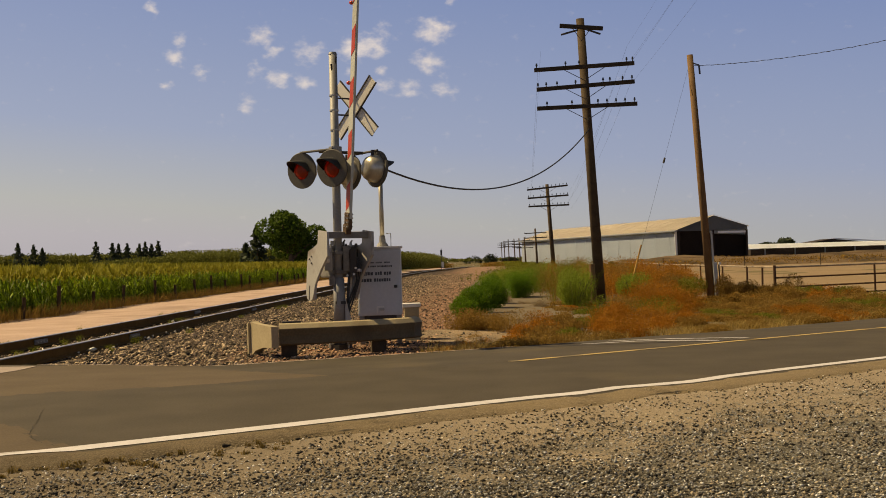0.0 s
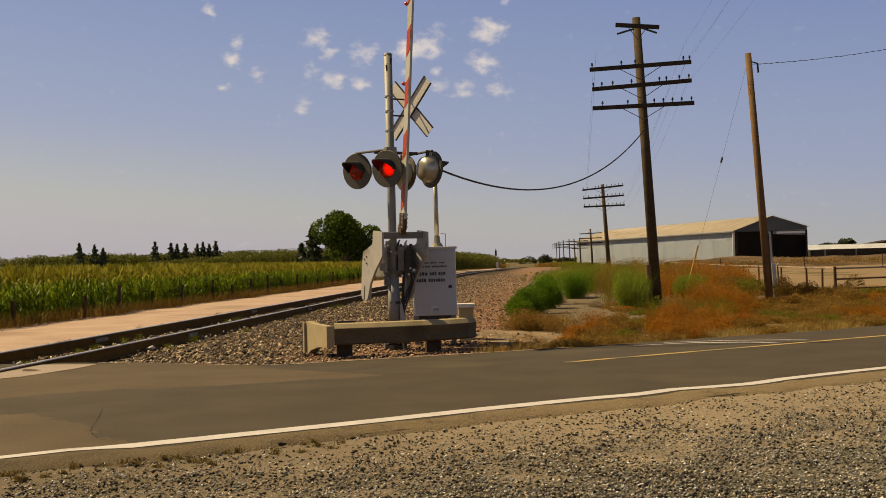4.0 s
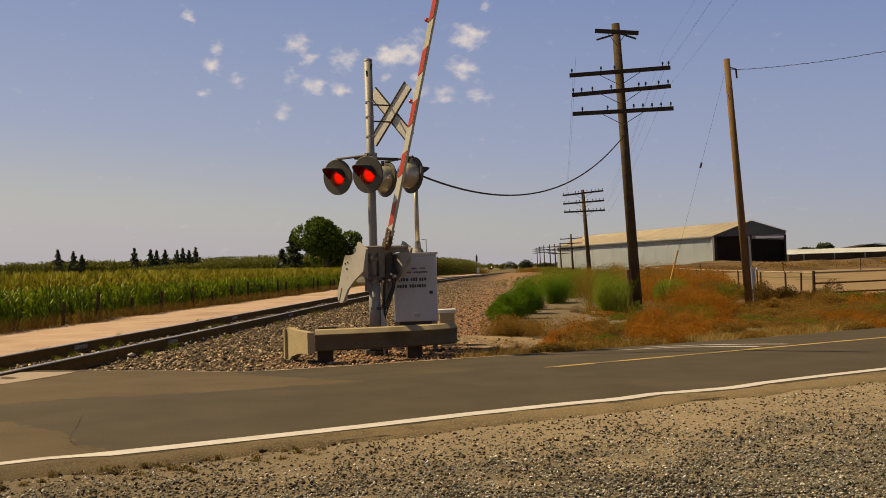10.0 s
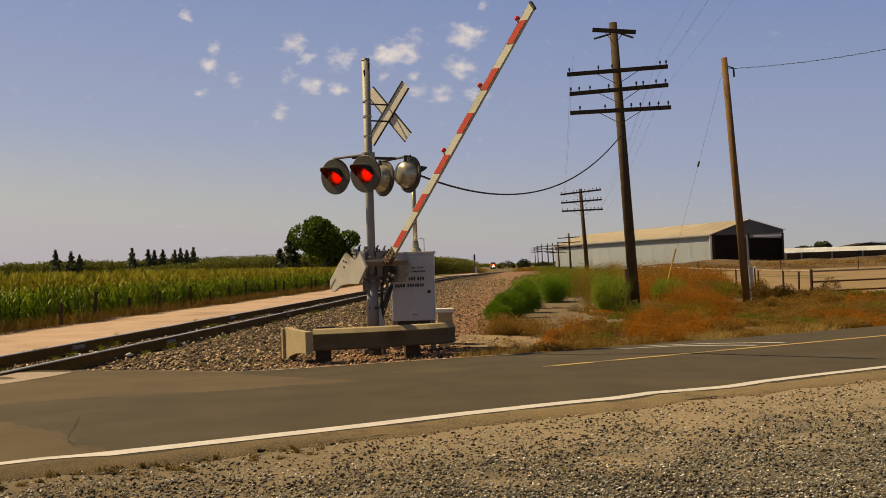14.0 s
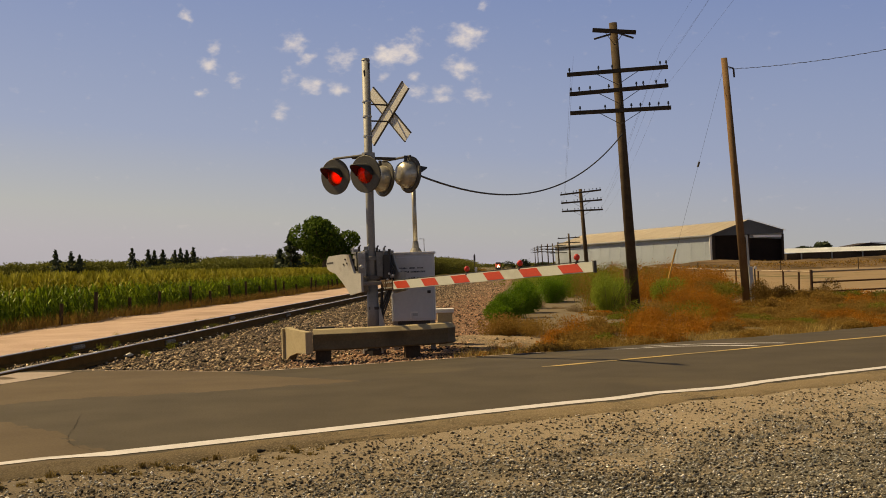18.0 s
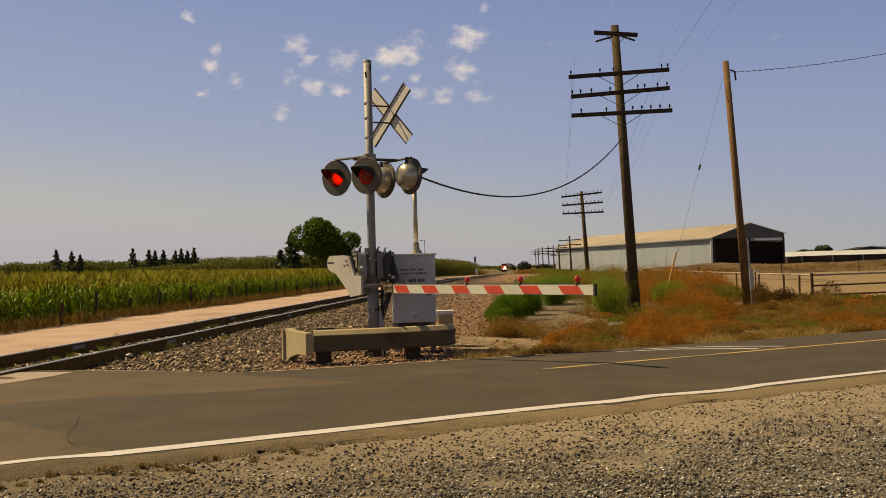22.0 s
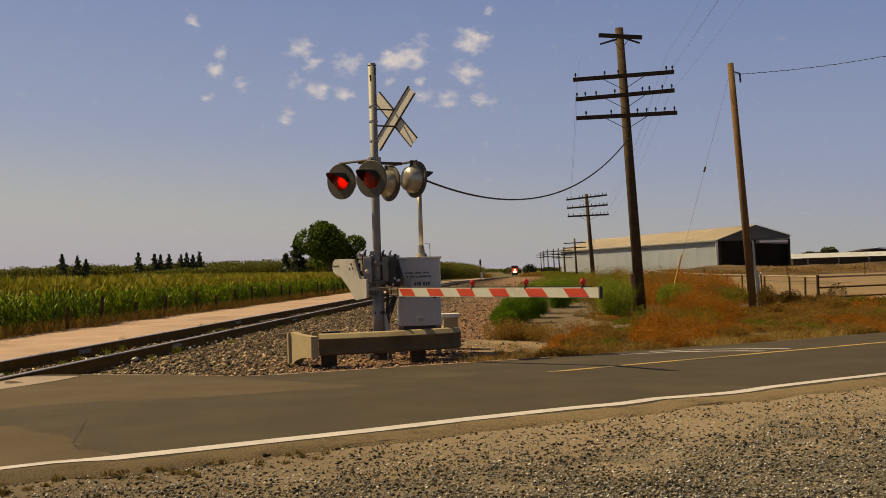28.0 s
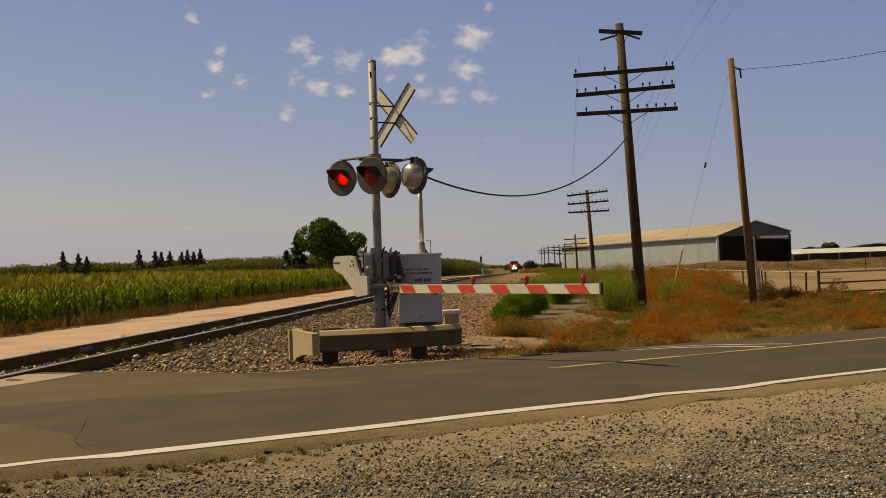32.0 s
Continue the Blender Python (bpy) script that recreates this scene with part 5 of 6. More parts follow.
# ---------- buildings ----------
def barn():
    o = Vector((28.88, 159.17, -0.2))
    b = thing("barn", Matrix.Translation(o), "long pale metal hay barn with dark open end", "barn")
    u, v = Vector((-0.32, 0.947, 0)), Vector((0.947, 0.32, 0))     # along, across
    ln, w, h0, h1, ha = 62.0, 11.6, 4.97, 5.38, 6.96
    def quad(name, pts, mat, label, thick=0.15, parent=b):
        bm = bmesh.new()
        f = bm.faces.new([bm.verts.new(p) for p in pts])
        bmesh.ops.solidify(bm, geom=[f], thickness=thick)
        bmesh.ops.recalc_face_normals(bm, faces=bm.faces)
        return part(name, bm, mat, parent, label)
    Z = Vector((0, 0, 1))
    quad("side_wall", (u * 0, u * ln, u * ln + Z * h0, Z * h0), M["barn_wall"], "pale metal side wall")
    quad("side_wall", (v * w, v * w + u * ln, v * w + u * ln + Z * h1, v * w + Z * h1), M["barn_wall"], "pale metal side wall")
    quad("end_wall", (u * ln, u * ln + v * w, u * ln + v * w + Z * h0, u * ln + Z * h0), M["barn_wall"], "far end wall")
    # this wall closes the open end; its shade is in the near-black colour
    quad("front_wall", (u * 0.6, u * 0.6 + v * w, u * 0.6 + v * w + Z * 4.1, u * 0.6 + v * w * 0.5 + Z * 4.35, u * 0.6 + v * w * 0.45 + Z * 4.9, u * 0.6 + Z * 4.9), M["barn_dark"], "end wall under the gable, near-black for the open end's shade")
    quad("gable", (Z * 4.75, v * w * 0.42 + Z * 4.75, v * w * 0.42 + Z * 4.7, v * w + Z * 4.98, v * w + Z * h1, v * w * 0.52 + Z * ha, Z * h0), M["barn_gable"], "grey sheet gable")
    for k, (p, q) in enumerate(((Z * h0 - v * 0.5 - Z * 0.15, v * w * 0.52 + Z * ha), (v * w * 0.52 + Z * ha, v * w + Z * h1 + v * 0.4 - Z * 0.1))):
        roof = quad("roof", (p - u * 0.12, p + u * (ln + 0.5), q + u * (ln + 0.5), q - u * 0.12), M["barn_roof"], "dusty tan sheet roof", 0.12)
        for i in range(20):
            a = p + u * (i * 3.2)
            part("seam", rod(bmesh.new(), a + Z * 0.14, q + u * (i * 3.2) + Z * 0.14, 0.012, seg=4), M["barn_roof"], roof)
    part("eave_trim", rod(bmesh.new(), Z * (h0 - 0.2) - v * 0.45 - u * 0.6, Z * (h0 - 0.2) - v * 0.45 + u * ln, 0.14, seg=6), M["barn_gable"], b, "dark eave trim")
    for i in range(15):
        part("wall_rib", rod(bmesh.new(), u * (2 + i * 4.2) - v * 0.12, u * (2 + i * 4.2) - v * 0.12 + Z * 4.7, 0.02, seg=4), M["barn_wall"], b)
    part("corner_trim", box(bmesh.new(), Z * 2.4 - u * 0.05 - v * 0.2, (0.30, 0.30, 4.8)), M["sign_white"], b, "pale corner trim")
    part("white_panel", box(bmesh.new(), v * w * 0.78 + Z * 4.52 - u * 0.12, (w * 0.42, 0.12, 0.30), Matrix.Rotation(math.atan2(v.y, v.x), 4, 'Z')), M["shed_white"], b, "white strip under the eave")
    for k in (0.02, 0.5, 0.98):
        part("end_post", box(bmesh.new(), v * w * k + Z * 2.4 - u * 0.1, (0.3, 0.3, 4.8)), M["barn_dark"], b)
    return b


barn()


def low_shed(x, y, ln, z0, z1, mat, label, turn, dark=True):
    s = thing("cattle_shed", pose(x, y, 0, 0, 0, turn), label, "shed", "far cattle sheds")
    bm = bmesh.new()
    f = bm.faces.new([bm.verts.new(p) for p in ((0, -7, z0), (ln, -7, z0), (ln, 2, z1), (0, 2, z1))])
    bmesh.ops.solidify(bm, geom=[f], thickness=0.15)
    part("roof", bm, mat, s, "long low white roof")
    # solid box, coloured near-black as shade under the open-sided roof
    part("wall", box(bmesh.new(), (ln / 2, 0.5, z0 / 2 - 0.3), (ln - 1, 11, z0 + 0.4)), M["barn_dark"], s, "solid box, near-black for the open side's shade")
    for i in range(9):
        part("post", box(bmesh.new(), (ln * (i + 0.5) / 9, -6.6, z0 / 2 - 0.2), (0.25, 0.25, z0 + 0.2)), M["barn_gable"], s)
    return s


low_shed(61.5, 256, 60, 2.0, 3.05, M["shed_white"], "long low cattle shed with white roof", 0)
sh = thing("cattle_shed", pose(76.5, 275, 0, 0, 0, 0), "far shed with dark gabled roof", "shed", "far cattle sheds")
part("roof", prism(bmesh.new(), ((3.4, 2.94), (9.9, 3.95), (17.5, 3.15), (17.5, 2.7), (3.4, 2.7)), -5, 5), M["barn_dark"], sh, "dark gabled roof")
part("roof_edge", prism(bmesh.new(), ((9.9, 4.15), (30.0, 2.6), (30.0, 2.2), (9.9, 3.96)), -5.2, -5.0), M["shed_white"], sh)
part("wall", box(bmesh.new(), (16, 0, 1.4), (34, 9, 3.2)), M["barn_dark"], sh)


# ---------- fences ----------
def corral():
    f = thing("corral_fence", Matrix(), "rusty pipe corral fence along a dirt lot", "fence")
    a, b, c = Vector((8.98, 33.5, 0)), Vector((9.15, 52.0, 0)), Vector((11.4, 92.0, 0))
    g = Vector((17.1, 37.7, 0))
    rng = random.Random(8)
    def post(p, h=1.05, r=0.033):
        part("post", rod(bmesh.new(), p + Vector((0, 0, -0.4)), p + Vector((rng.uniform(-0.02, 0.02), 0, h - 0.22)), r, seg=8), M["pipe_rust"], f, "rusty pipe post")
    post(a, 1.08, 0.045)
    for k in (0.085, 0.19, 0.40, 0.62, 0.80, 1.0):
        post(a.lerp(b, k))
    for i in range(1, 9):
        post(b.lerp(c, i / 8))
    for p, q in ((a, b), (b, c)):
        part("top_rail", rod(bmesh.new(), p + Vector((0, 0, 0.80)), q + Vector((0, 0, 0.80)), 0.026, seg=8), M["pipe_pale"], f, "upper pipe rail coloured pale as if sunlit")
    for k in (0.45, 0.9):
        post(a.lerp(g, k))
    part("top_rail", rod(bmesh.new(), a + Vector((0, 0, 0.80)), g + Vector((0, 0, 0.80)), 0.030, seg=8), M["pipe_pale"], f, "upper pipe rail coloured pale as if sunlit")
    for z in (0.48, 0.19, -0.08):
        part("rail", rod(bmesh.new(), a + Vector((0, 0, z)), g + Vector((0, 0, z + 0.02)), 0.026, seg=6), M["pipe_rust"], f, "rusty horizontal pipe rail")
    return f


corral()
far_fence = thing("wire_fence", Matrix(), "far post and wire fence across the dirt lot", "fence")
for i in range(0, 26, 3):
    p = Vector((16 + i * 2.6, 95 + i * 1.2, 0))
    part("post", rod(bmesh.new(), p + Vector((0, 0, -0.4)), p + Vector((0, 0, 1.0)), 0.04, seg=6), M["post_wood"], far_fence)
for z in (0.5, 0.95):
    part("wire", rod(bmesh.new(), (16, 95, z), (16 + 25 * 2.6, 95 + 25 * 1.2, z), 0.008, seg=4), M["pipe_rust"], far_fence)
field_fence = thing("field_fence", Matrix(), "dark leaning wooden posts along the corn edge", "fence")
rng = random.Random(4)
for i in range(34):
    p = Vector((-14.0 + rng.uniform(-0.15, 0.15), 22 + i * 3.6 + rng.uniform(-0.6, 0.6), -0.4))
    part("post", rod(bmesh.new(), p, p + Vector((rng.uniform(-0.08, 0.08), rng.uniform(-0.08, 0.08), rng.uniform(0.85, 1.25))), 0.065, seg=8), M["post_wood"], field_fence)


# ---------- plants ----------
def blades(n, spot, height, width, lean, rng, bend=0.5, segs=2):
    """Arrays of narrow bent leaves. spot(rng) gives a foot, height(rng) a length."""
    foot = np.array([spot() for _ in range(n)])
    h = np.array([height() for _ in range(n)])
    az = rng.uniform(0, 2 * np.pi, n)
    dirv = np.stack([np.cos(az), np.sin(az), np.zeros(n)], 1)
    side = np.stack([-np.sin(az), np.cos(az), np.zeros(n)], 1)
    ln = rng.uniform(0.3, 1.0, n) * lean
    verts, k = [], segs + 1
    for j in range(k):
        t = j / segs
        c = foot + dirv * (h * ln * (t * (1 - bend) + bend * t * t))[:, None]
        c[:, 2] += h * (t - 0.25 * ln * t * t)
        w = (width * (1 - 0.85 * t))
        verts += [c - side * w / 2, c + side * w / 2]
    V = np.stack(verts, 1).reshape(-1, 3)
    base = np.arange(n)[:, None, None] * (2 * k)
    q = np.array([[2 * j, 2 * j + 1, 2 * j + 3, 2 * j + 2] for j in range(segs)])[None]
    return V, (base + q).reshape(-1, 4)


def cards(centres, size, rng, flat=0.0):
    """Small leaf quads turned every way about the given centres."""
    n = len(centres)
    a = rng.normal(size=(n, 3))
    a /= np.linalg.norm(a, axis=1)[:, None]
    b = np.cross(a, rng.normal(size=(n, 3)))
    b /= np.linalg.norm(b, axis=1)[:, None]
    s = (size * rng.uniform(0.6, 1.3, n))[:, None]
    V = np.stack([centres - a * s, centres - b * s * 0.55, centres + a * s, centres + b * s * 0.55], 1).reshape(-1, 3)
    return V, np.arange(n * 4).reshape(-1, 4)


def joined(*sets):
    V, F, k = [], [], 0
    for v, f in sets:
        V.append(v)
        F.append(f + k)
        k += len(v)
    return np.concatenate(V), np.concatenate(F)


def corn_plant(rng, tall):
    V, F = [], []
    k = 0
    def add(v, f):
        nonlocal k
        V.append(np.array(v, float))
        F.append(np.array(f) + k)
        k += len(v)
    r = 0.014
    add([(r, 0, 0), (-r, r, 0), (-r, -r, 0), (r * .6, 0, tall), (-r * .6, r * .6, tall), (-r * .6, -r * .6, tall)], [(0, 1, 4, 3), (1, 2, 5, 4), (2, 0, 3, 5)])
    base = rng.uniform(0, 6.28)
    for i in range(12):
        z = tall * (0.08 + 0.073 * i)
        az = base + math.pi * i + rng.uniform(-0.5, 0.5)
        ln = rng.uniform(0.38, 0.66) * (0.7 if i in (0, 11) else 1)
        up = rng.uniform(0.25, 0.45)
        c, s = math.cos(az), math.sin(az)
        w = rng.uniform(0.022, 0.036)
        pts = []
        for j, (t, zz) in enumerate(((0, 0), (0.3, up * 0.7), (0.62, up * 0.75), (1.0, up * 0.75 - ln * rng.uniform(0.35, 0.8)))):
            ww = w * (0.7, 1, 0.85, 0.1)[j]
            x, y = c * ln * t, s * ln * t
            pts += [(x - s * ww, y + c * ww, z + zz * ln), (x + s * ww, y - c * ww, z + zz * ln)]
        add(pts, [(2 * j, 2 * j + 1, 2 * j + 3, 2 * j + 2) for j in range(3)])
    leaves = (np.concatenate(V[:11]), np.concatenate(F[:11]))
    cut = len(leaves[0])
    tops = (np.concatenate(V[11:]), np.concatenate(F[11:]) - cut)
    tv, tf = [], []
    for i in range(12):
        az = rng.uniform(0, 6.28)
        o = rng.uniform(0.03, 0.17)
        w = 0.009
        x, y = math.cos(az) * o, math.sin(az) * o
        n = len(tv)
        zt = tall + rng.uniform(0.03, 0.14)
        tv += [(-w, 0, tall - 0.10), (w, 0, tall - 0.10), (x + w, y + w, zt), (x - w, y - w, zt)]
        tf.append((n, n + 1, n + 2, n + 3))
    return leaves, joined(tops, (np.array(tv, float), np.array(tf)))


def cornfield():
    rng = np.random.default_rng(12)
    kinds = [corn_plant(rng, 1.0) for _ in range(7)]
    spots = []
    for row in range(6):
        y = 18.0
        while y < 420:
            near = y < 110
            spots.append((-14.7 - row * 0.76 + rng.normal(0, 0.06), y, rng.uniform(1.54, 1.76) * (0.95 if row == 0 else 1.0), rng.integers(7), rng.uniform(0, 6.28)))
            y += rng.uniform(0.12, 0.24) * (1 if near else 2.6) * (1.0 if row < 3 else 1.6)
    for which, name, mat, label in ((0, "corn_leaves", M["corn"], "dense green field of tall corn"), (1, "corn_tops", M["corn_dry"], "yellow-olive upper leaves and tassels of the corn")):
        sets = []
        for x, y, h, k, a in spots:
            v, f = kinds[k][which]
            c, s = math.cos(a), math.sin(a)
            w = np.stack([(v[:, 0] * c - v[:, 1] * s) + x, (v[:, 0] * s + v[:, 1] * c) + y, v[:, 2] * h - 0.35], 1)
            sets.append((w, f))
        V, F = joined(*sets)
        tagged(new(name, from_arrays(name, V, F, mat)), label, "corn", kind="stuff")


cornfield()


def tree(name, at, h, w, label, seed, leaf, mat, n, group=""):
    rng = np.random.default_rng(seed)
    t = thing(name, Matrix.Translation(at), label, "tree", group)
    bm = bmesh.new()
    rod(bm, (0, 0, -0.3), (0, 0, h * 0.35), w * 0.05, w * 0.035, 8)
    for i in range(7):
        a = i * 0.9
        rod(bm, (0, 0, h * (0.22 + 0.02 * i)), (math.cos(a) * w * 0.33, math.sin(a) * w * 0.33, h * (0.5 + 0.05 * i)), w * 0.022, w * 0.008, 6)
    part("trunk", bm, M["bark"], t)
    cs = []
    lobes = [(rng.normal(0, 0.17, 2), 0.36 + 0.5 * ((i * 7) % 16) / 15) for i in range(16)]
    for (ox, oy), oz in lobes:
        r = rng.uniform(0.14, 0.23) * (1.15 - 0.5 * abs(oz - 0.5))
        k = n // 16
        d = rng.normal(size=(k, 3))
        d /= np.linalg.norm(d, axis=1)[:, None]
        rad = r * rng.uniform(0.55, 1.05, k) ** 0.6
        cs.append(np.stack([(ox + d[:, 0] * rad) * w, (oy + d[:, 1] * rad) * w, (oz + d[:, 2] * rad * 0.8) * h], 1))
    V, F = cards(np.concatenate(cs), leaf, rng)
    ob = new("crown", from_arrays("crown", V, F, mat))
    ob.parent = t
    return t


tree("far_tree", (91.5, 330, -0.4), 5.7, 7.0, "small dark far tree behind the cattle sheds", 23, 0.5, M["conifer"], 1600, "far trees behind the sheds")
tree("far_tree", (86.9, 330, -0.4), 4.6, 6.0, "small dark far tree behind the cattle sheds", 24, 0.5, M["conifer"], 1200, "far trees behind the sheds")
tree("tree", (-29.6, 175.4, -0.3), 10.4, 10.0, "large dark green broadleaf tree behind the field", 21, 0.27, M["crown"], 12000)


def conifer(x, y, h, w, seed):
    rng = np.random.default_rng(seed)
    t = thing("conifer", pose(x, y, -0.3), "dark pointed conifer beyond the cornfield", "tree", "far conifers")
    part("trunk", rod(bmesh.new(), (0, 0, 0), (0, 0, h * 0.9), 0.25, 0.05, 6), M["bark"], t)
    z = 1 - rng.uniform(0.0, 0.88, 420) ** 0.8
    a = rng.uniform(0, 6.28, 420)
    w = 0.50 * h
    tier = 0.75 + 0.35 * np.sin(z * 40)
    r = (1 - z) * w * tier * rng.uniform(0.3, 1.0, 420)
    V, F = cards(np.stack([np.cos(a) * r, np.sin(a) * r, z * h], 1), 0.55, rng)
    ob = new("crown", from_arrays("crown", V, F, M["conifer"]))
    ob.parent = t


for i, (x, h, w) in enumerate(((-144, 10.8, 3.2), (-139, 10.1, 3.0), (-136.2, 9.0, 2.2), (-119.2, 10.5, 3.0), (-114, 10.0, 2.0), (-112, 9.5, 1.8), (-109.3, 9.8, 3.0), (-105.4, 9.5, 2.0), (-103.6, 9.9, 1.8), (-101.6, 9.5, 2.2), (-99.5, 10.2, 2.2))):
    conifer(x, 342.5, h, w, 40 + i)
conifer(-35.9, 180, 8.3, 1.6, 60)
conifer(-38.2, 182, 5.2, 1.3, 61)


def hedge_row(name, label, pts, seed, n, leaf, mat, depth=4.0, foot=0.0):
    """A ragged line of scrub: pts are (x, y, top)."""
    rng = np.random.default_rng(seed)
    t = rng.uniform(0, len(pts) - 1, n)
    i = np.minimum(t.astype(int), len(pts) - 2)
    p = np.array(pts, float)
    q = p[i] + (p[i + 1] - p[i]) * (t - i)[:, None]
    bump = 0.82 + 0.10 * np.sin(t * 9.1) * np.sin(t * 23.0 + 1) + 0.08 * np.sin(t * 61.0)
    z = foot + rng.uniform(0, 1, n) ** 0.75 * (q[:, 2] * bump - foot)
    c = np.stack([q[:, 0] + rng.normal(0, depth * 0.4, n), q[:, 1] + rng.normal(0, depth * 0.4, n), z], 1)
    V, F = cards(c, leaf, rng)
    return tagged(new(name, from_arrays(name, V, F, mat)), label, "hedge", kind="stuff")


hedge_row("hedge_row", "ragged olive hedge behind the corn", [(-70, 205, 3.4), (-52, 200, 4.2), (-40, 195, 4.4), (-28, 190, 4.6), (-18, 188, 3.7)], 61, 90000, 0.15, M["hedge"], 2.6)
hedge_row("hedge_row", "dense olive hedge running along the far track", [(-18, 188, 3.6), (-14.5, 182, 3.3), (-12.4, 188, 3.2), (-10.8, 202, 3.1), (-9.4, 222, 2.9), (-8.6, 242, 2.2)], 68, 110000, 0.10, M["hedge"], 2.2)
hedge_row("far_dry_brush", "low dry brown brush along the far fields", [(-60, 330, 1.3), (-32, 330, 1.2), (-14, 335, 0.9), (-9.5, 345, 0.2)], 69, 12000, 0.22, M["weed_brown"], 3.0, -1.0)
hedge_row("far_dry_brush", "low dry brown brush along the far fields", [(3.5, 345, 0.2), (8, 330, 0.5), (16, 300, 0.8), (26, 270, 0.9)], 70, 12000, 0.22, M["weed_brown"], 3.0, -1.2)
hedge_row("far_trees", "hazy far tree line beyond the fields", [(-330, 500, 11), (-230, 480, 9.5), (-190, 470, 10), (-165, 465, 8.5), (-140, 460, 9.5), (-100, 450, 9), (-60, 450, 8)], 62, 110000, 0.42, M["hedge"], 6)
for i, pts in enumerate((((-8.5, 800, 1.8), (-5.4, 800, 3.8), (-1.3, 796, 5.4), (2.5, 800, 3.4), (3.8, 800, 0.9)), ((4.0, 508, 1.8), (5.2, 505, 3.9), (7.4, 505, 4.2), (9.4, 508, 2.4)), ((12.0, 512, 1.4), (14.5, 510, 2.6), (17.0, 510, 2.2), (20.0, 515, 1.2)))):
    hedge_row("far_grove", "small dark hazy grove at the far end of the line", pts, 80 + i, 1500, 0.35, M["conifer"], 1.2, -1.6)
hedge_row("far_scrub", "low hazy scrub at the far end of the line", [(-40, 800, 2.6), (-18, 800, 3.0), (0, 800, 2.4), (30, 800, 2.6), (70, 800, 2.4)], 66, 2400, 0.7, M["hedge"], 6)
sheet("dirt_bank", steps((14, 130, 2.0)), steps((106, 150, 1.4)), lambda x, y: land(x, y) - 0.1 + max(0.0, 1 - abs(y - 112 - 0.25 * x) / 7) * (1.15 + 0.5 * noise.noise(Vector((x * 0.15, y * 0.15, 8)))), M["bank"], "low dry dirt bank behind the lot", "ground")
hedge_row("lot_weeds", "sparse dry weeds on the dirt bank", [(16, 114, 0.7), (30, 118, 0.8), (45, 122, 0.8), (60, 126, 0.9), (110, 138, 0.8)], 64, 16000, 0.10, M["weed_brown"], 6.0)
hedge_row("barn_brush", "dark dry brush along the foot of the barn", [(29, 155, 0.7), (33, 155, 1.0), (38, 157, 0.8), (44, 159, 0.9), (52, 160, 0.5)], 67, 5000, 0.12, M["weed_brown"], 1.5, -0.3)
hedge_row("far_verge_weeds", "olive weeds along the far track", [(3.6, 60, 0.5), (5.0, 90, 0.6), (7.0, 140, 0.7), (9.0, 220, 0.8), (10.0, 320, 0.8)], 65, 26000, 0.07, M["weed_green"], 4.0)


def dome(rng, x, y, w, h, leaves, strands, leaf, z0=-0.24):
    """A feathery tuft: fine leaves through a bumpy dome, and strands that fan out of its foot."""
    lobes = rng.integers(4, 8)
    az = rng.uniform(0, 6.28, lobes)
    cen = np.stack([np.cos(az) * w * 0.24, np.sin(az) * w * 0.24, rng.uniform(0.35, 0.75, lobes) * h], 1)
    pick = rng.integers(0, lobes, leaves)
    d = rng.normal(size=(leaves, 3))
    d /= np.linalg.norm(d, axis=1)[:, None]
    rad = rng.uniform(0.2, 1.0, leaves) ** 0.5
    c = cen[pick] + d * rad[:, None] * np.array([w * 0.30, w * 0.30, h * 0.36])
    c[:, 2] = np.abs(c[:, 2])
    c += np.array([x, y, z0])
    sets = [cards(c, leaf, rng)]
    if strands:
        it = iter(np.stack([x + rng.normal(0, w * 0.12, strands), y + rng.normal(0, w * 0.12, strands), np.full(strands, z0)], 1))
        ih = iter(h * rng.uniform(0.6, 1.15, strands))
        sets.append(blades(strands, lambda: next(it), lambda: next(ih), 0.010, 0.75, rng))
    return joined(*sets)


def shrub(x, y, w, h, mat, label, seed, n=1500, leaf=0.03):
    rng = np.random.default_rng(seed)
    b = thing("shrub", pose(x, y, -0.22), label, "shrub", "green shrubs beside the track")
    V, F = dome(rng, 0, 0, w, h, n, 220, leaf, 0.0)
    ob = new("foliage", from_arrays("foliage", V, F, mat))
    ob.parent = b
    bm = bmesh.new()
    for i in range(6):
        rod(bm, (0, 0, -0.1), (rng.normal(0, 0.2) * w, rng.normal(0, 0.2) * w, h * 0.7), 0.012, 0.005, 5)
    part("stems", bm, M["bark"], b)


for i, (x, y, w, h) in enumerate(((-0.33, 27.9, 0.75, 0.62), (-0.08, 28.9, 0.8, 0.80), (0.17, 30.4, 0.9, 0.96), (0.45, 33.0, 0.9, 0.95), (0.70, 36.0, 0.9, 0.95), (1.42, 41.5, 1.3, 1.0), (1.75, 42.5, 1.3, 1.05),
                                  (2.80, 32.0, 1.0, 1.1), (3.0, 33.2, 1.2, 1.2), (3.2, 34.6, 1.4, 1.2), (2.2, 50, 1.9, 1.15), (1.3, 55, 2.0, 1.1), (3.3, 52, 2.2, 1.25), (5.0, 35.5, 1.3, 1.0), (3.6, 42, 1.9, 1.3), (6.7, 36.5, 0.9, 0.8), (1.0, 62, 2.0, 0.9), (4.6, 60, 2.4, 1.3))):
    green = i < 7
    shrub(x, y, w, h, M["bush"] if green else M["bush_pale"], "bright green low shrub on the gravel" if green else "pale green feathery shrub among weeds", 70 + i, 7000, 0.020)


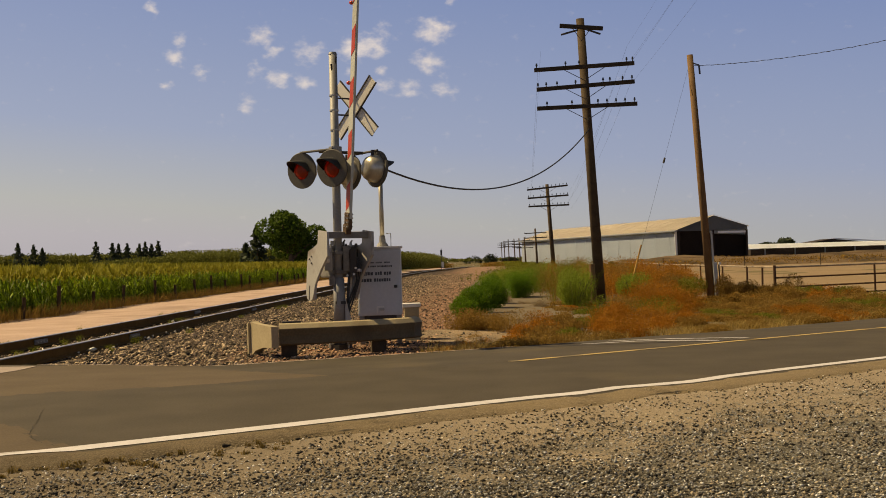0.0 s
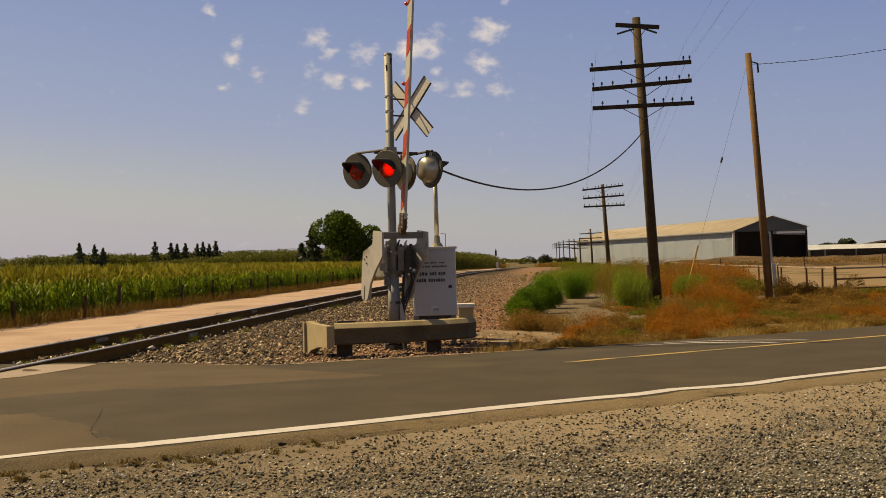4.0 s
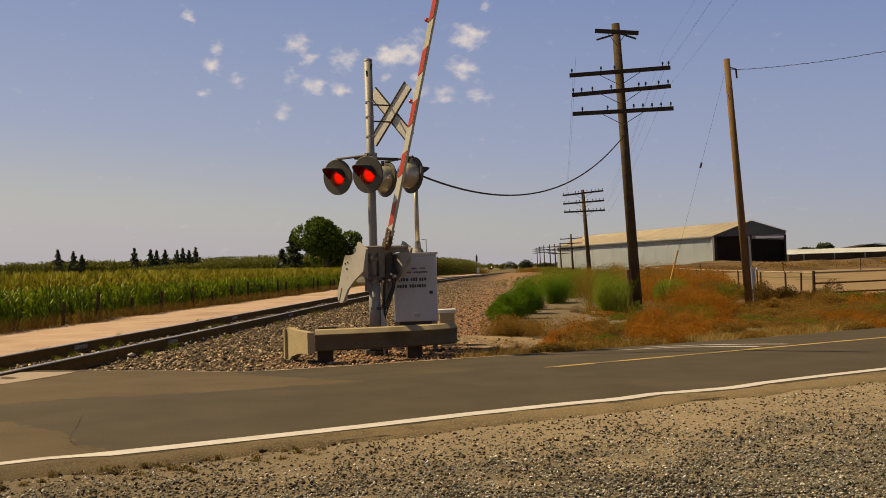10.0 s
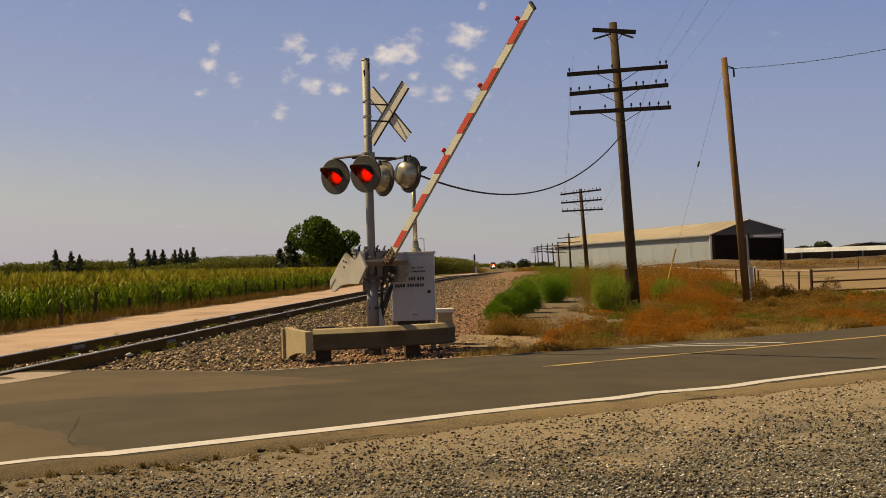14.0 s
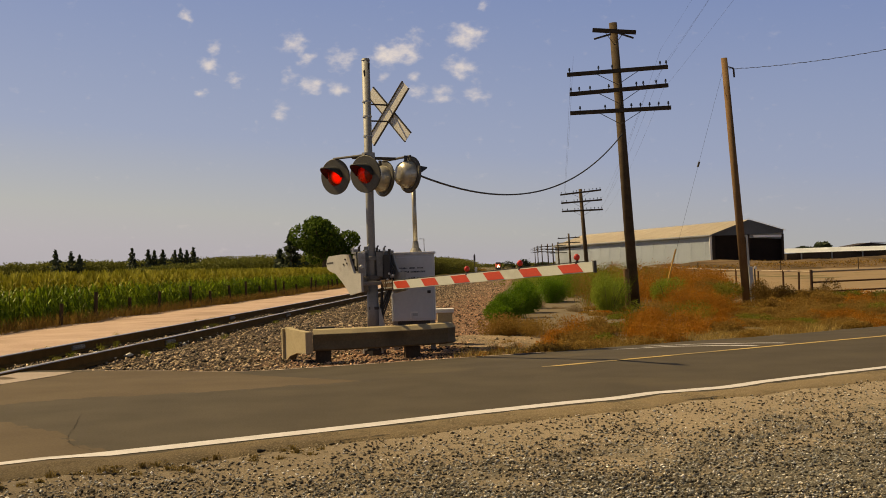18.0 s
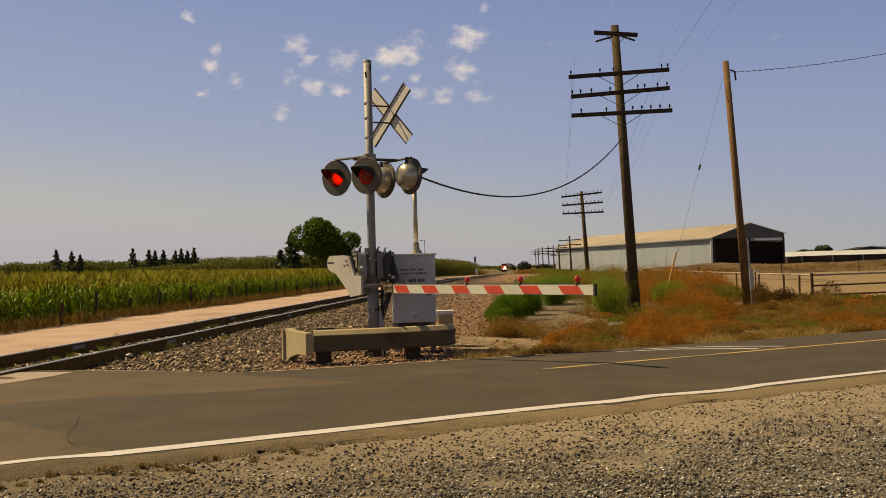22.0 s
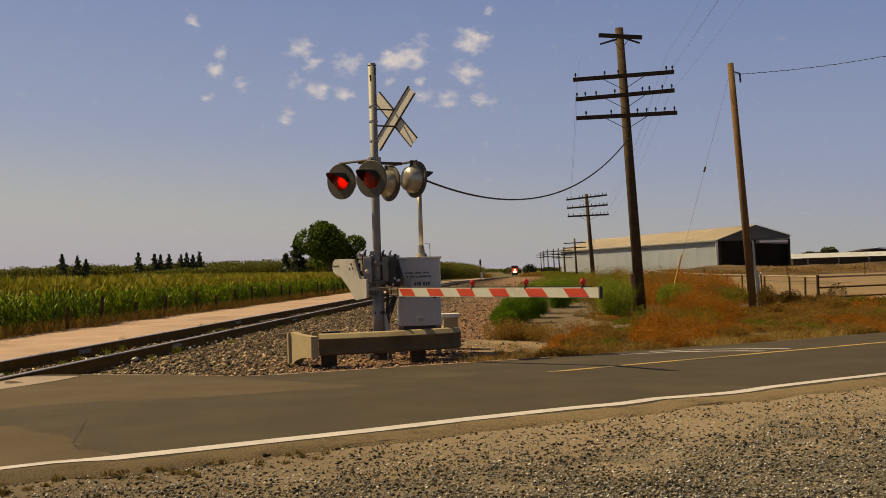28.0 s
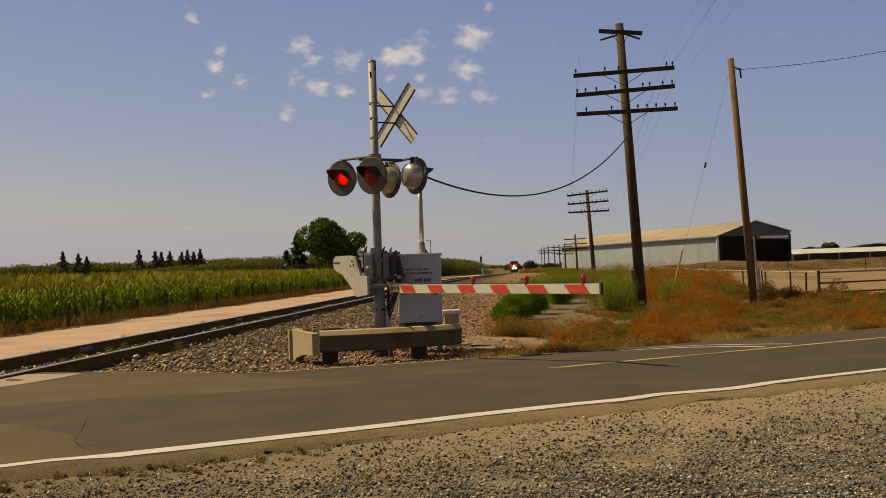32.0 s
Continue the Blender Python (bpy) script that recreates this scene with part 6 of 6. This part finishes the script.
def weeds():
    rng = np.random.default_rng(31)
    edge = lambda x: (14.3 + 0.566 * x) / 0.824

    def tall(x, y):
        """Highest in the depth of the verge, low at the road, towards the lot and at the bare patch by the track."""
        return float(1.32 * np.interp(y, (18, 21, 24, 28, 36, 60), (0.22, 0.34, 0.5, 0.72, 1.0, 1.08)) * np.interp(x - 0.195 * y, (-1.8, -0.5, 0.3, 1.0), (1, 0.85, 0.46, 0.36)) * np.interp(x, (0, 1.2, 2.4), (0.9, 0.75, 1.0)))
    groups = {"weed": [], "weed_brown": [], "weed_green": [], "dead": []}
    count = 0
    while count < 600:
        x = rng.uniform(-0.5, 11.0) if count < 470 else rng.uniform(5.0, 10.5)
        far = float(np.interp(x, (0, 2, 3, 8, 9, 16), (23, 38, 58, 66, 34, 37)))
        y = edge(x) + 0.12 + rng.uniform(0, 1) ** 1.3 * ((far if count < 470 else 33) - edge(x))
        if x < 0.068 * y and 22.8 < y < 45:
            continue
        if x < 0.45 and y < 22.0:
            continue
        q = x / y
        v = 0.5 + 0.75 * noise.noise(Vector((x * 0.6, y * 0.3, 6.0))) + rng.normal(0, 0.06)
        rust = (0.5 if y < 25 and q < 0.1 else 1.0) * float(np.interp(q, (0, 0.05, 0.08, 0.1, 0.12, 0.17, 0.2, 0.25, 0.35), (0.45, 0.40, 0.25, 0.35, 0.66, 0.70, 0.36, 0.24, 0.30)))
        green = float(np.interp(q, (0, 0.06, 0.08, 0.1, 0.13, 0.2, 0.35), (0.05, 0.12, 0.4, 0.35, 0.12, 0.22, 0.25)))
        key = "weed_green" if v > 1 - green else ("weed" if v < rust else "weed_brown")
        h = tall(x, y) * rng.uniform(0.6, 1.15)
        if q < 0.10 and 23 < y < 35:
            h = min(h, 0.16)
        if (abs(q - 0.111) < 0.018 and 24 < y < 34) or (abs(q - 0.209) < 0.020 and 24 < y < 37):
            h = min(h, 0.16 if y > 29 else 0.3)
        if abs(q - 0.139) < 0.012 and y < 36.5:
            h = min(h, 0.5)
        near = y < 30
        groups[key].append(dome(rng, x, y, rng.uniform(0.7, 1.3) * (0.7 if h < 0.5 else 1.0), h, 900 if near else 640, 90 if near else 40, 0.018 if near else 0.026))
        count += 1
    for k, (x, y, w, h) in enumerate(((7.50, 33.2, 0.9, 0.84), (7.85, 32.8, 0.9, 0.66), (8.3, 32.6, 0.9, 0.52), (8.65, 32.5, 1.0, 0.56), (9.05, 32.6, 1.0, 0.84), (9.5, 32.0, 1.0, 0.56), (8.9, 31.4, 1.1, 0.5), (10.3, 32.0, 1.0, 0.48), (10.8, 32.6, 1.0, 0.42), (5.9, 33.6, 1.2, 0.9), (6.35, 33.0, 1.1, 0.8))):
        groups["weed_green" if k in (5, 7, 10) else "weed_brown"].append(dome(rng, x, y, w, h, 3200, 160, 0.022))
    for x, y, w, h in ((1.82, 33.1, 0.60, 0.26), (1.95, 32.8, 0.4, 0.15), (1.50, 35.4, 0.5, 0.15), (1.0, 36.8, 0.6, 0.32)):
        groups["dead"].append(dome(rng, x, y, w, h, 700, 120, 0.014))
    for i in range(34):
        x = rng.uniform(-0.5, 0.6)
        y = edge(x) + rng.uniform(0.2, 3.6)
        groups["weed_brown" if i % 3 else "weed"].append(dome(rng, x, y, rng.uniform(0.2, 0.45), rng.uniform(0.06, 0.2), 120, 60, 0.012))
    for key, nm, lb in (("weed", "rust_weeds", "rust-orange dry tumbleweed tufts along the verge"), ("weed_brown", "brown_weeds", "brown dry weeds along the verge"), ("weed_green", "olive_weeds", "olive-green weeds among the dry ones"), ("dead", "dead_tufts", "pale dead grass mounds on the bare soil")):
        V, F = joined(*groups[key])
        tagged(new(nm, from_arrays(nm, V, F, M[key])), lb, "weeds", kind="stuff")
    n = 16000
    x = rng.uniform(-0.9, 11.0, n)
    foot = np.stack([x, edge(x) + rng.uniform(0, 1, n) * 1.3 + 0.15 * np.sin(x * 3.1), np.full(n, -0.24)], 1)
    it = iter(foot)
    V, F = blades(n, lambda: next(it), lambda: rng.uniform(0.06, 0.26), 0.010, 0.9, rng)
    tagged(new("dry_grass", from_arrays("dry_grass", V, F, M["straw"])), "short straw-coloured grass at the road edge", "weeds", kind="stuff")
    # dry fringe under the corn
    n = 26000
    y = 14 + rng.uniform(0, 1, n) ** 1.5 * 110
    foot = np.stack([-14.1 + rng.normal(0, 0.26, n), y, np.full(n, -0.38)], 1)
    it = iter(foot)
    V, F = blades(n, lambda: next(it), lambda: rng.uniform(0.25, 0.75), 0.022, 0.8, rng)
    tagged(new("field_edge_grass", from_arrays("field_edge_grass", V, F, M["weed_brown"])), "dry brown grass along the corn edge", "weeds", kind="stuff")


weeds()

# ---------- ground cover sheets ----------
sheet("verge_soil", steps((-0.6, 12, 0.6)), steps((14, 75, 0.7)), lambda x, y: land(x, y) + 0.012, M["soil"], "grey-brown bare soil of the verge", "ground",
      lambda x, y: -0.566 * x + 0.824 * y > far_edge(0.824 * x + 0.566 * y) - 0.1 and x < 9.6 + (y - 34) * 0.1)
sheet("dirt_lot", steps((8.4, 90, 1.7)), steps((20, 150, 2.0)), lambda x, y: land(x, y) + 0.02, M["lot"], "bare tan dirt lot behind the fence", "ground",
      lambda x, y: x > 9.0 + max(0, y - 34) * 0.115 and -0.566 * x + 0.824 * y > 16.5)
sheet("dirt_path", steps((-14.2, -8.75, 0.35)), steps((4, 130, 0.8), (130, 500, 10)), lambda x, y: land(x, y) + 0.05 + 0.02 * noise.noise(Vector((x, y * 0.5, 5))), M["path"], "pale bare dirt path beside the track", "path",
      lambda x, y: -0.566 * x + 0.824 * y > far_edge(0.824 * x + 0.566 * y) - 0.1)
sheet("ballast", steps((TRACK_X - 1.05, -1.2, 0.35), (-1.2, 0.4, 0.08), (0.4, 4.0, 0.4), (4.0, 32.0, 2.0)), steps((6, 15, 0.35), (15, 26, 0.08), (26, 60, 0.35), (60, 130, 2), (130, 500, 10)), lambda x, y: land(x, y) + 0.03, M["ballast"], "grey-brown ballast bed under the track", "ballast",
      lambda x, y: -0.566 * x + 0.824 * y > far_edge(0.824 * x + 0.566 * y) - 0.1 and x < -0.35 + 0.35 * noise.noise(Vector((x * 0.9, y * 0.9, 4))) + max(0, y - 60) * 0.014 + max(0, y - 120) * 0.05)


sheet("dusty_corner", steps((-1.6, 1.6, 0.1)), steps((18.5, 25, 0.1)), lambda x, y: land(x, y) + 0.052 + 0.02 * noise.noise(Vector((x * 2.5, y * 2.5, 3))), M["dust_corner"], "pale stony dust beside the ballast", "ground",
      lambda x, y: -0.566 * x + 0.824 * y > far_edge(0.824 * x + 0.566 * y) + 0.05 and 0.5 * abs(x + 0.1) + 0.42 * abs(y - 21.2) + 0.7 * noise.noise(Vector((x * 1.3, y * 1.3, 6))) < 1.0)


def stones(name, label, mat, n, place, lo, hi, seed, category="gravel", sink=0.3):
    rng = np.random.default_rng(seed)
    ico = np.array([(1, 0, 0), (-1, 0, 0), (0, 1, 0), (0, -1, 0), (0, 0, 1), (0, 0, -1)], float) * 0.95
    tri = np.array([(0, 2, 4), (2, 1, 4), (1, 3, 4), (3, 0, 4), (2, 0, 5), (1, 2, 5), (3, 1, 5), (0, 3, 5)])
    P = place(rng, n)
    n = len(P)
    s = lo + (hi - lo) * rng.uniform(0, 1, n) ** 2.5
    V = (ico[None] * (1 + rng.uniform(-0.3, 0.3, (n, 6, 1))) + rng.uniform(-0.35, 0.35, (n, 6, 3))) * np.stack([rng.uniform(0.7, 1.3, n), rng.uniform(0.7, 1.3, n), rng.uniform(0.45, 0.9, n)], 1)[:, None, :] * (s / 2)[:, None, None]
    a = rng.uniform(0, 6.28, n)
    c, d = np.cos(a)[:, None], np.sin(a)[:, None]
    W = np.stack([V[:, :, 0] * c - V[:, :, 1] * d, V[:, :, 0] * d + V[:, :, 1] * c, V[:, :, 2]], 2)
    W += P[:, None, :]
    W[:, :, 2] += (s * 0.2)[:, None]
    F = (np.arange(n)[:, None, None] * 6 + tri[None]).reshape(-1, 3)
    return tagged(new(name, from_arrays(name, W.reshape(-1, 3), F, mat)), label, category, kind="stuff")


def shoulder_spots(rng, n, grey=0.0):
    """Spots on the shoulder, few by the road; the grey chips gather away from it."""
    d = 5.5 + rng.uniform(0, 1, n) ** 1.6 * 9.5
    x = rng.uniform(-0.50, 0.47, n) * d
    k = -0.566 * x + 0.824 * d
    e = np.array([near_line(v) for v in 0.824 * x + 0.566 * d])
    patch = np.array([noise.noise(Vector((a * 1.1, b * 1.1, 5.0))) for a, b in zip(x, d)])
    keep = np.interp(e - k + 0.5 * patch, (0.12, 0.25, 0.6, 1.2, 2.2, 3.4), (0.05, 0.20, 0.50, 0.72, 0.95, 1.0))
    keep = keep * np.interp(e - k, (0.5, 2.6), (1 - grey, 1.0))
    ok = rng.uniform(0, 1, n) < keep
    x, y = x[ok], d[ok]
    return np.stack([x, y, [land(a, b) + 0.010 + (0.02 if f < 0.5 else 0.0) for a, b, f in zip(x, y, (e - k)[ok])]], 1)


def ballast_spots(rng, n):
    y = 13 + rng.uniform(0, 1, n) ** 2.2 * 105
    x = rng.uniform(TRACK_X - 0.6, 1.1, n)
    k = -0.566 * x + 0.824 * y
    ok = (k > np.array([far_edge(v) for v in 0.824 * x + 0.566 * y]) - 0.02 + 0.1 * rng.normal(size=n) ** 2) & ((x < TRACK_X + 0.3) | (x > TRACK_X + 0.95) | (rng.uniform(0, 1, n) < 0.5)) & (x < -0.35 + np.where(y < 25, np.abs(rng.normal(0, 0.55, n)), 0.0))
    x, y = x[ok], y[ok]
    return np.stack([x, y, [land(a, b) + 0.03 for a, b in zip(x, y)]], 1)


stones("shoulder_gravel", "loose grey and tan gravel on the road shoulder", M["stone"], 56000, shoulder_spots, 0.006, 0.030, 91)
stones("shoulder_chips", "pale bluish-grey stone chips on the road shoulder", M["chip"], 60000, lambda rng, n: shoulder_spots(rng, n, 0.85), 0.006, 0.028, 93)
# dark stones that also imitate the black shadows between the gravel
stones("dark_specks", "scattered dark stones, also standing in for shadows in the gravel", M["dark_stone"], 24000, shoulder_spots, 0.010, 0.034, 94)
stones("white_chips", "scattered white quartz chips among the gravel", M["white_stone"], 9000, shoulder_spots, 0.006, 0.028, 97)
stones("dark_ballast", "scattered dark ballast stones", M["dark_stone"], 9000, ballast_spots, 0.03, 0.09, 98, "ballast")


def ballast_side(rng, n, red):
    p = ballast_spots(rng, n)
    edge = -3.2 + 0.05 * (p[:, 1] - 17) + rng.normal(0, 0.7, len(p))
    return p[(p[:, 0] > edge) == red]


stones("ballast_stones", "coarse brown and grey ballast stones", M["ballast_stone"], 52000, lambda rng, n: ballast_side(rng, n, False), 0.026, 0.09, 92, "ballast")
stones("red_ballast", "reddish-brown ballast beside the signal case", M["ballast_red"], 52000, lambda rng, n: ballast_side(rng, n, True), 0.024, 0.08, 99, "ballast")
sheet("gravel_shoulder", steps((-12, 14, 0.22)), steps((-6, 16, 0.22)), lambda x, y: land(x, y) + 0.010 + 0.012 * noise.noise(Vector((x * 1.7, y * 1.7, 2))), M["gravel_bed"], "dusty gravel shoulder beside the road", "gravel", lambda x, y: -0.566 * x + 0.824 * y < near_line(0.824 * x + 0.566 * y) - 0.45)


def dust_verge():
    ss = np.arange(-8, 24, 0.09)
    verts, faces, k = [], [], 9
    for s in ss:
        w = 0.16 * noise.noise(Vector((s * 0.7, 3, 1))) + 0.05 * noise.noise(Vector((s * 4.0, 3, 1)))
        for i in range(k):
            t = i / (k - 1)
            o = -0.66 + w + (0.66 - 0.15 + 0.05 * noise.noise(Vector((s * 5, 8, 1))) - 0.6 * w) * t
            up = 0.012 * noise.noise(Vector((s * 5, o * 8, 2))) + 0.010 * noise.noise(Vector((s * 14, o * 14, 2)))
            verts.append(at_road(s, near_line(s) + o, float(np.interp(t, (0, 0.3, 0.8, 1), (-0.045, 0.006, 0.016, 0.001))) + up * (1 if 0 < i < k - 1 else 0.2)))
    for j in range(len(ss) - 1):
        for i in range(k - 1):
            faces.append((j * k + i, (j + 1) * k + i, (j + 1) * k + i + 1, j * k + i + 1))
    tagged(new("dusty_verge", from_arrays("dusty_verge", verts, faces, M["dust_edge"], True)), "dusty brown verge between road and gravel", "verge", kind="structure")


dust_verge()


def track_litter():
    """Pale stones and small dry tufts between and beside the rails."""
    stones("pale_stones", "few large pale stones lying between the rails", M["sign_back"], 34, lambda rng, n: np.stack([rng.uniform(-8.2, -6.4, n), 15.5 + rng.uniform(0, 1, n) ** 1.4 * 14, np.full(n, -0.13)], 1), 0.06, 0.16, 95, "stones")
    rng = np.random.default_rng(96)
    sets = []
    for i in range(42):
        x = rng.choice((-9.0, -8.8, -8.1, -7.4, -6.5)) + rng.normal(0, 0.12)
        sets.append(dome(rng, x, 15 + rng.uniform(0, 1) ** 1.5 * 22, rng.uniform(0.15, 0.4), rng.uniform(0.08, 0.2), 60, 26, 0.012, -0.16))
    V, F = joined(*sets)
    tagged(new("track_tufts", from_arrays("track_tufts", V, F, M["weed_green"])), "small dusty tufts of grass beside the rails", "weeds", kind="stuff")


track_litter()


clod = thing("dirt_clod", pose(0, 0, 0), "dark clod of asphalt lying on the road verge", "debris")
bm = bmesh.new()
bmesh.ops.create_icosphere(bm, subdivisions=2, radius=0.026, matrix=Matrix.Translation(at_road(CLOD[0], CLOD[1], 0.012)) @ pose(0, 0, 0, 0, 0, 35) @ Matrix.Diagonal((1.3, 0.7, 0.55, 1)))
for v in bm.verts:
    v.co += v.normal * 0.018 * noise.noise(v.co * 22)
part("lump", bm, M["tar"], clod)


def shoulder_tufts():
    """Flat dead tufts in the dirt along the verge."""
    rng = np.random.default_rng(120)
    sets = []
    for i in range(74):
        s = rng.uniform(-1.0, 3.4)
        n = near_line(s) - rng.uniform(0.28, 1.0)
        p = at_road(s, n)
        sets.append(dome(rng, p.x, p.y, rng.uniform(0.06, 0.2), rng.uniform(0.02, 0.055), 22, 26, 0.008, land(p.x, p.y) + 0.012))
    V, F = joined(*sets)
    tagged(new("verge_tufts", from_arrays("verge_tufts", V, F, M["straw_dark"])), "small dead grass tufts in the dirt verge", "weeds", kind="stuff")


shoulder_tufts()


# ---------- train ----------
def train():
    t = thing("locomotive", pose(-27, 1000, -0.9), "orange and dark freight locomotive with bright headlights", "locomotive")
    part("hood", box(bmesh.new(), (0, 9, 2.9), (2.2, 16, 2.6), bevel=0.1), M["loco"], t, "long orange hood")
    part("cab", box(bmesh.new(), (0, 1.9, 3.1), (3.05, 2.4, 3.1), bevel=0.3), M["loco_dark"], t, "dark cab with windows")
    part("nose", box(bmesh.new(), (0, 0.0, 2.45), (2.7, 1.8, 2.3), bevel=0.3), M["loco"], t, "orange short nose")
    part("frame", box(bmesh.new(), (0, 8, 1.35), (3.05, 19, 0.5), bevel=0.05), M["loco_dark"], t)
    part("pilot", box(bmesh.new(), (0, -1.4, 0.75), (2.9, 0.4, 1.2), bevel=0.08), M["loco_dark"], t)
    for x in (-0.85, 0.85):
        part("window", box(bmesh.new(), (x, 0.68, 4.0), (0.9, 0.06, 0.6)), M["loco_dark"], t)
    for y in (2, 15):
        part("bogie", box(bmesh.new(), (0, y, 0.65), (2.4, 4.4, 0.9), bevel=0.1), M["loco_dark"], t)
    for x, z, r in ((0.0, 2.75, 0.28), (-0.5, 1.85, 0.31), (0.5, 1.85, 0.31)):
        part("headlight", rod(bmesh.new(), (x, -1.02 if z > 3 else -1.65, z), (x, -0.8, z), r, seg=12), M["headlight"], t, "bright headlight")
    return t


locomotive = train()


def motions():
    turn = pose(0, 0, 0, 0, 0, ARM_TURN)
    up = Matrix.Translation(PIVOT)
    walk(gate_arm, [(t, up @ turn @ pose(0, 0, 0, 0, -a, 0)) for t, a in SWING])
    # flashers: each added disc turns its glowing face out for half of every period to mimic blinking, the two by turns
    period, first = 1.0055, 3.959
    for unit, late in zip(FLASH_DISCS, (0.5, 0.0)):
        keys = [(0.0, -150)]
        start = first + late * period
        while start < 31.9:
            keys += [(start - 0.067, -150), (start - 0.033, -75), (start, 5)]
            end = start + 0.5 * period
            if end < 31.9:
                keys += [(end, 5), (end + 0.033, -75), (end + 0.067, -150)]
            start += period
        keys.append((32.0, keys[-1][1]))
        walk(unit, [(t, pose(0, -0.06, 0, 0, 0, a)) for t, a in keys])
    rows = []
    for t in range(0, 33, 2):
        y = 1000 - 17.5 * t
        h = math.degrees(math.atan2(track_x(y + 30) - track_x(y), 30))
        rows.append((t, pose(track_x(y), y, -0.06 - dip(track_x(y), y), 0, 0, -h)))
    walk(locomotive, rows)


motions()
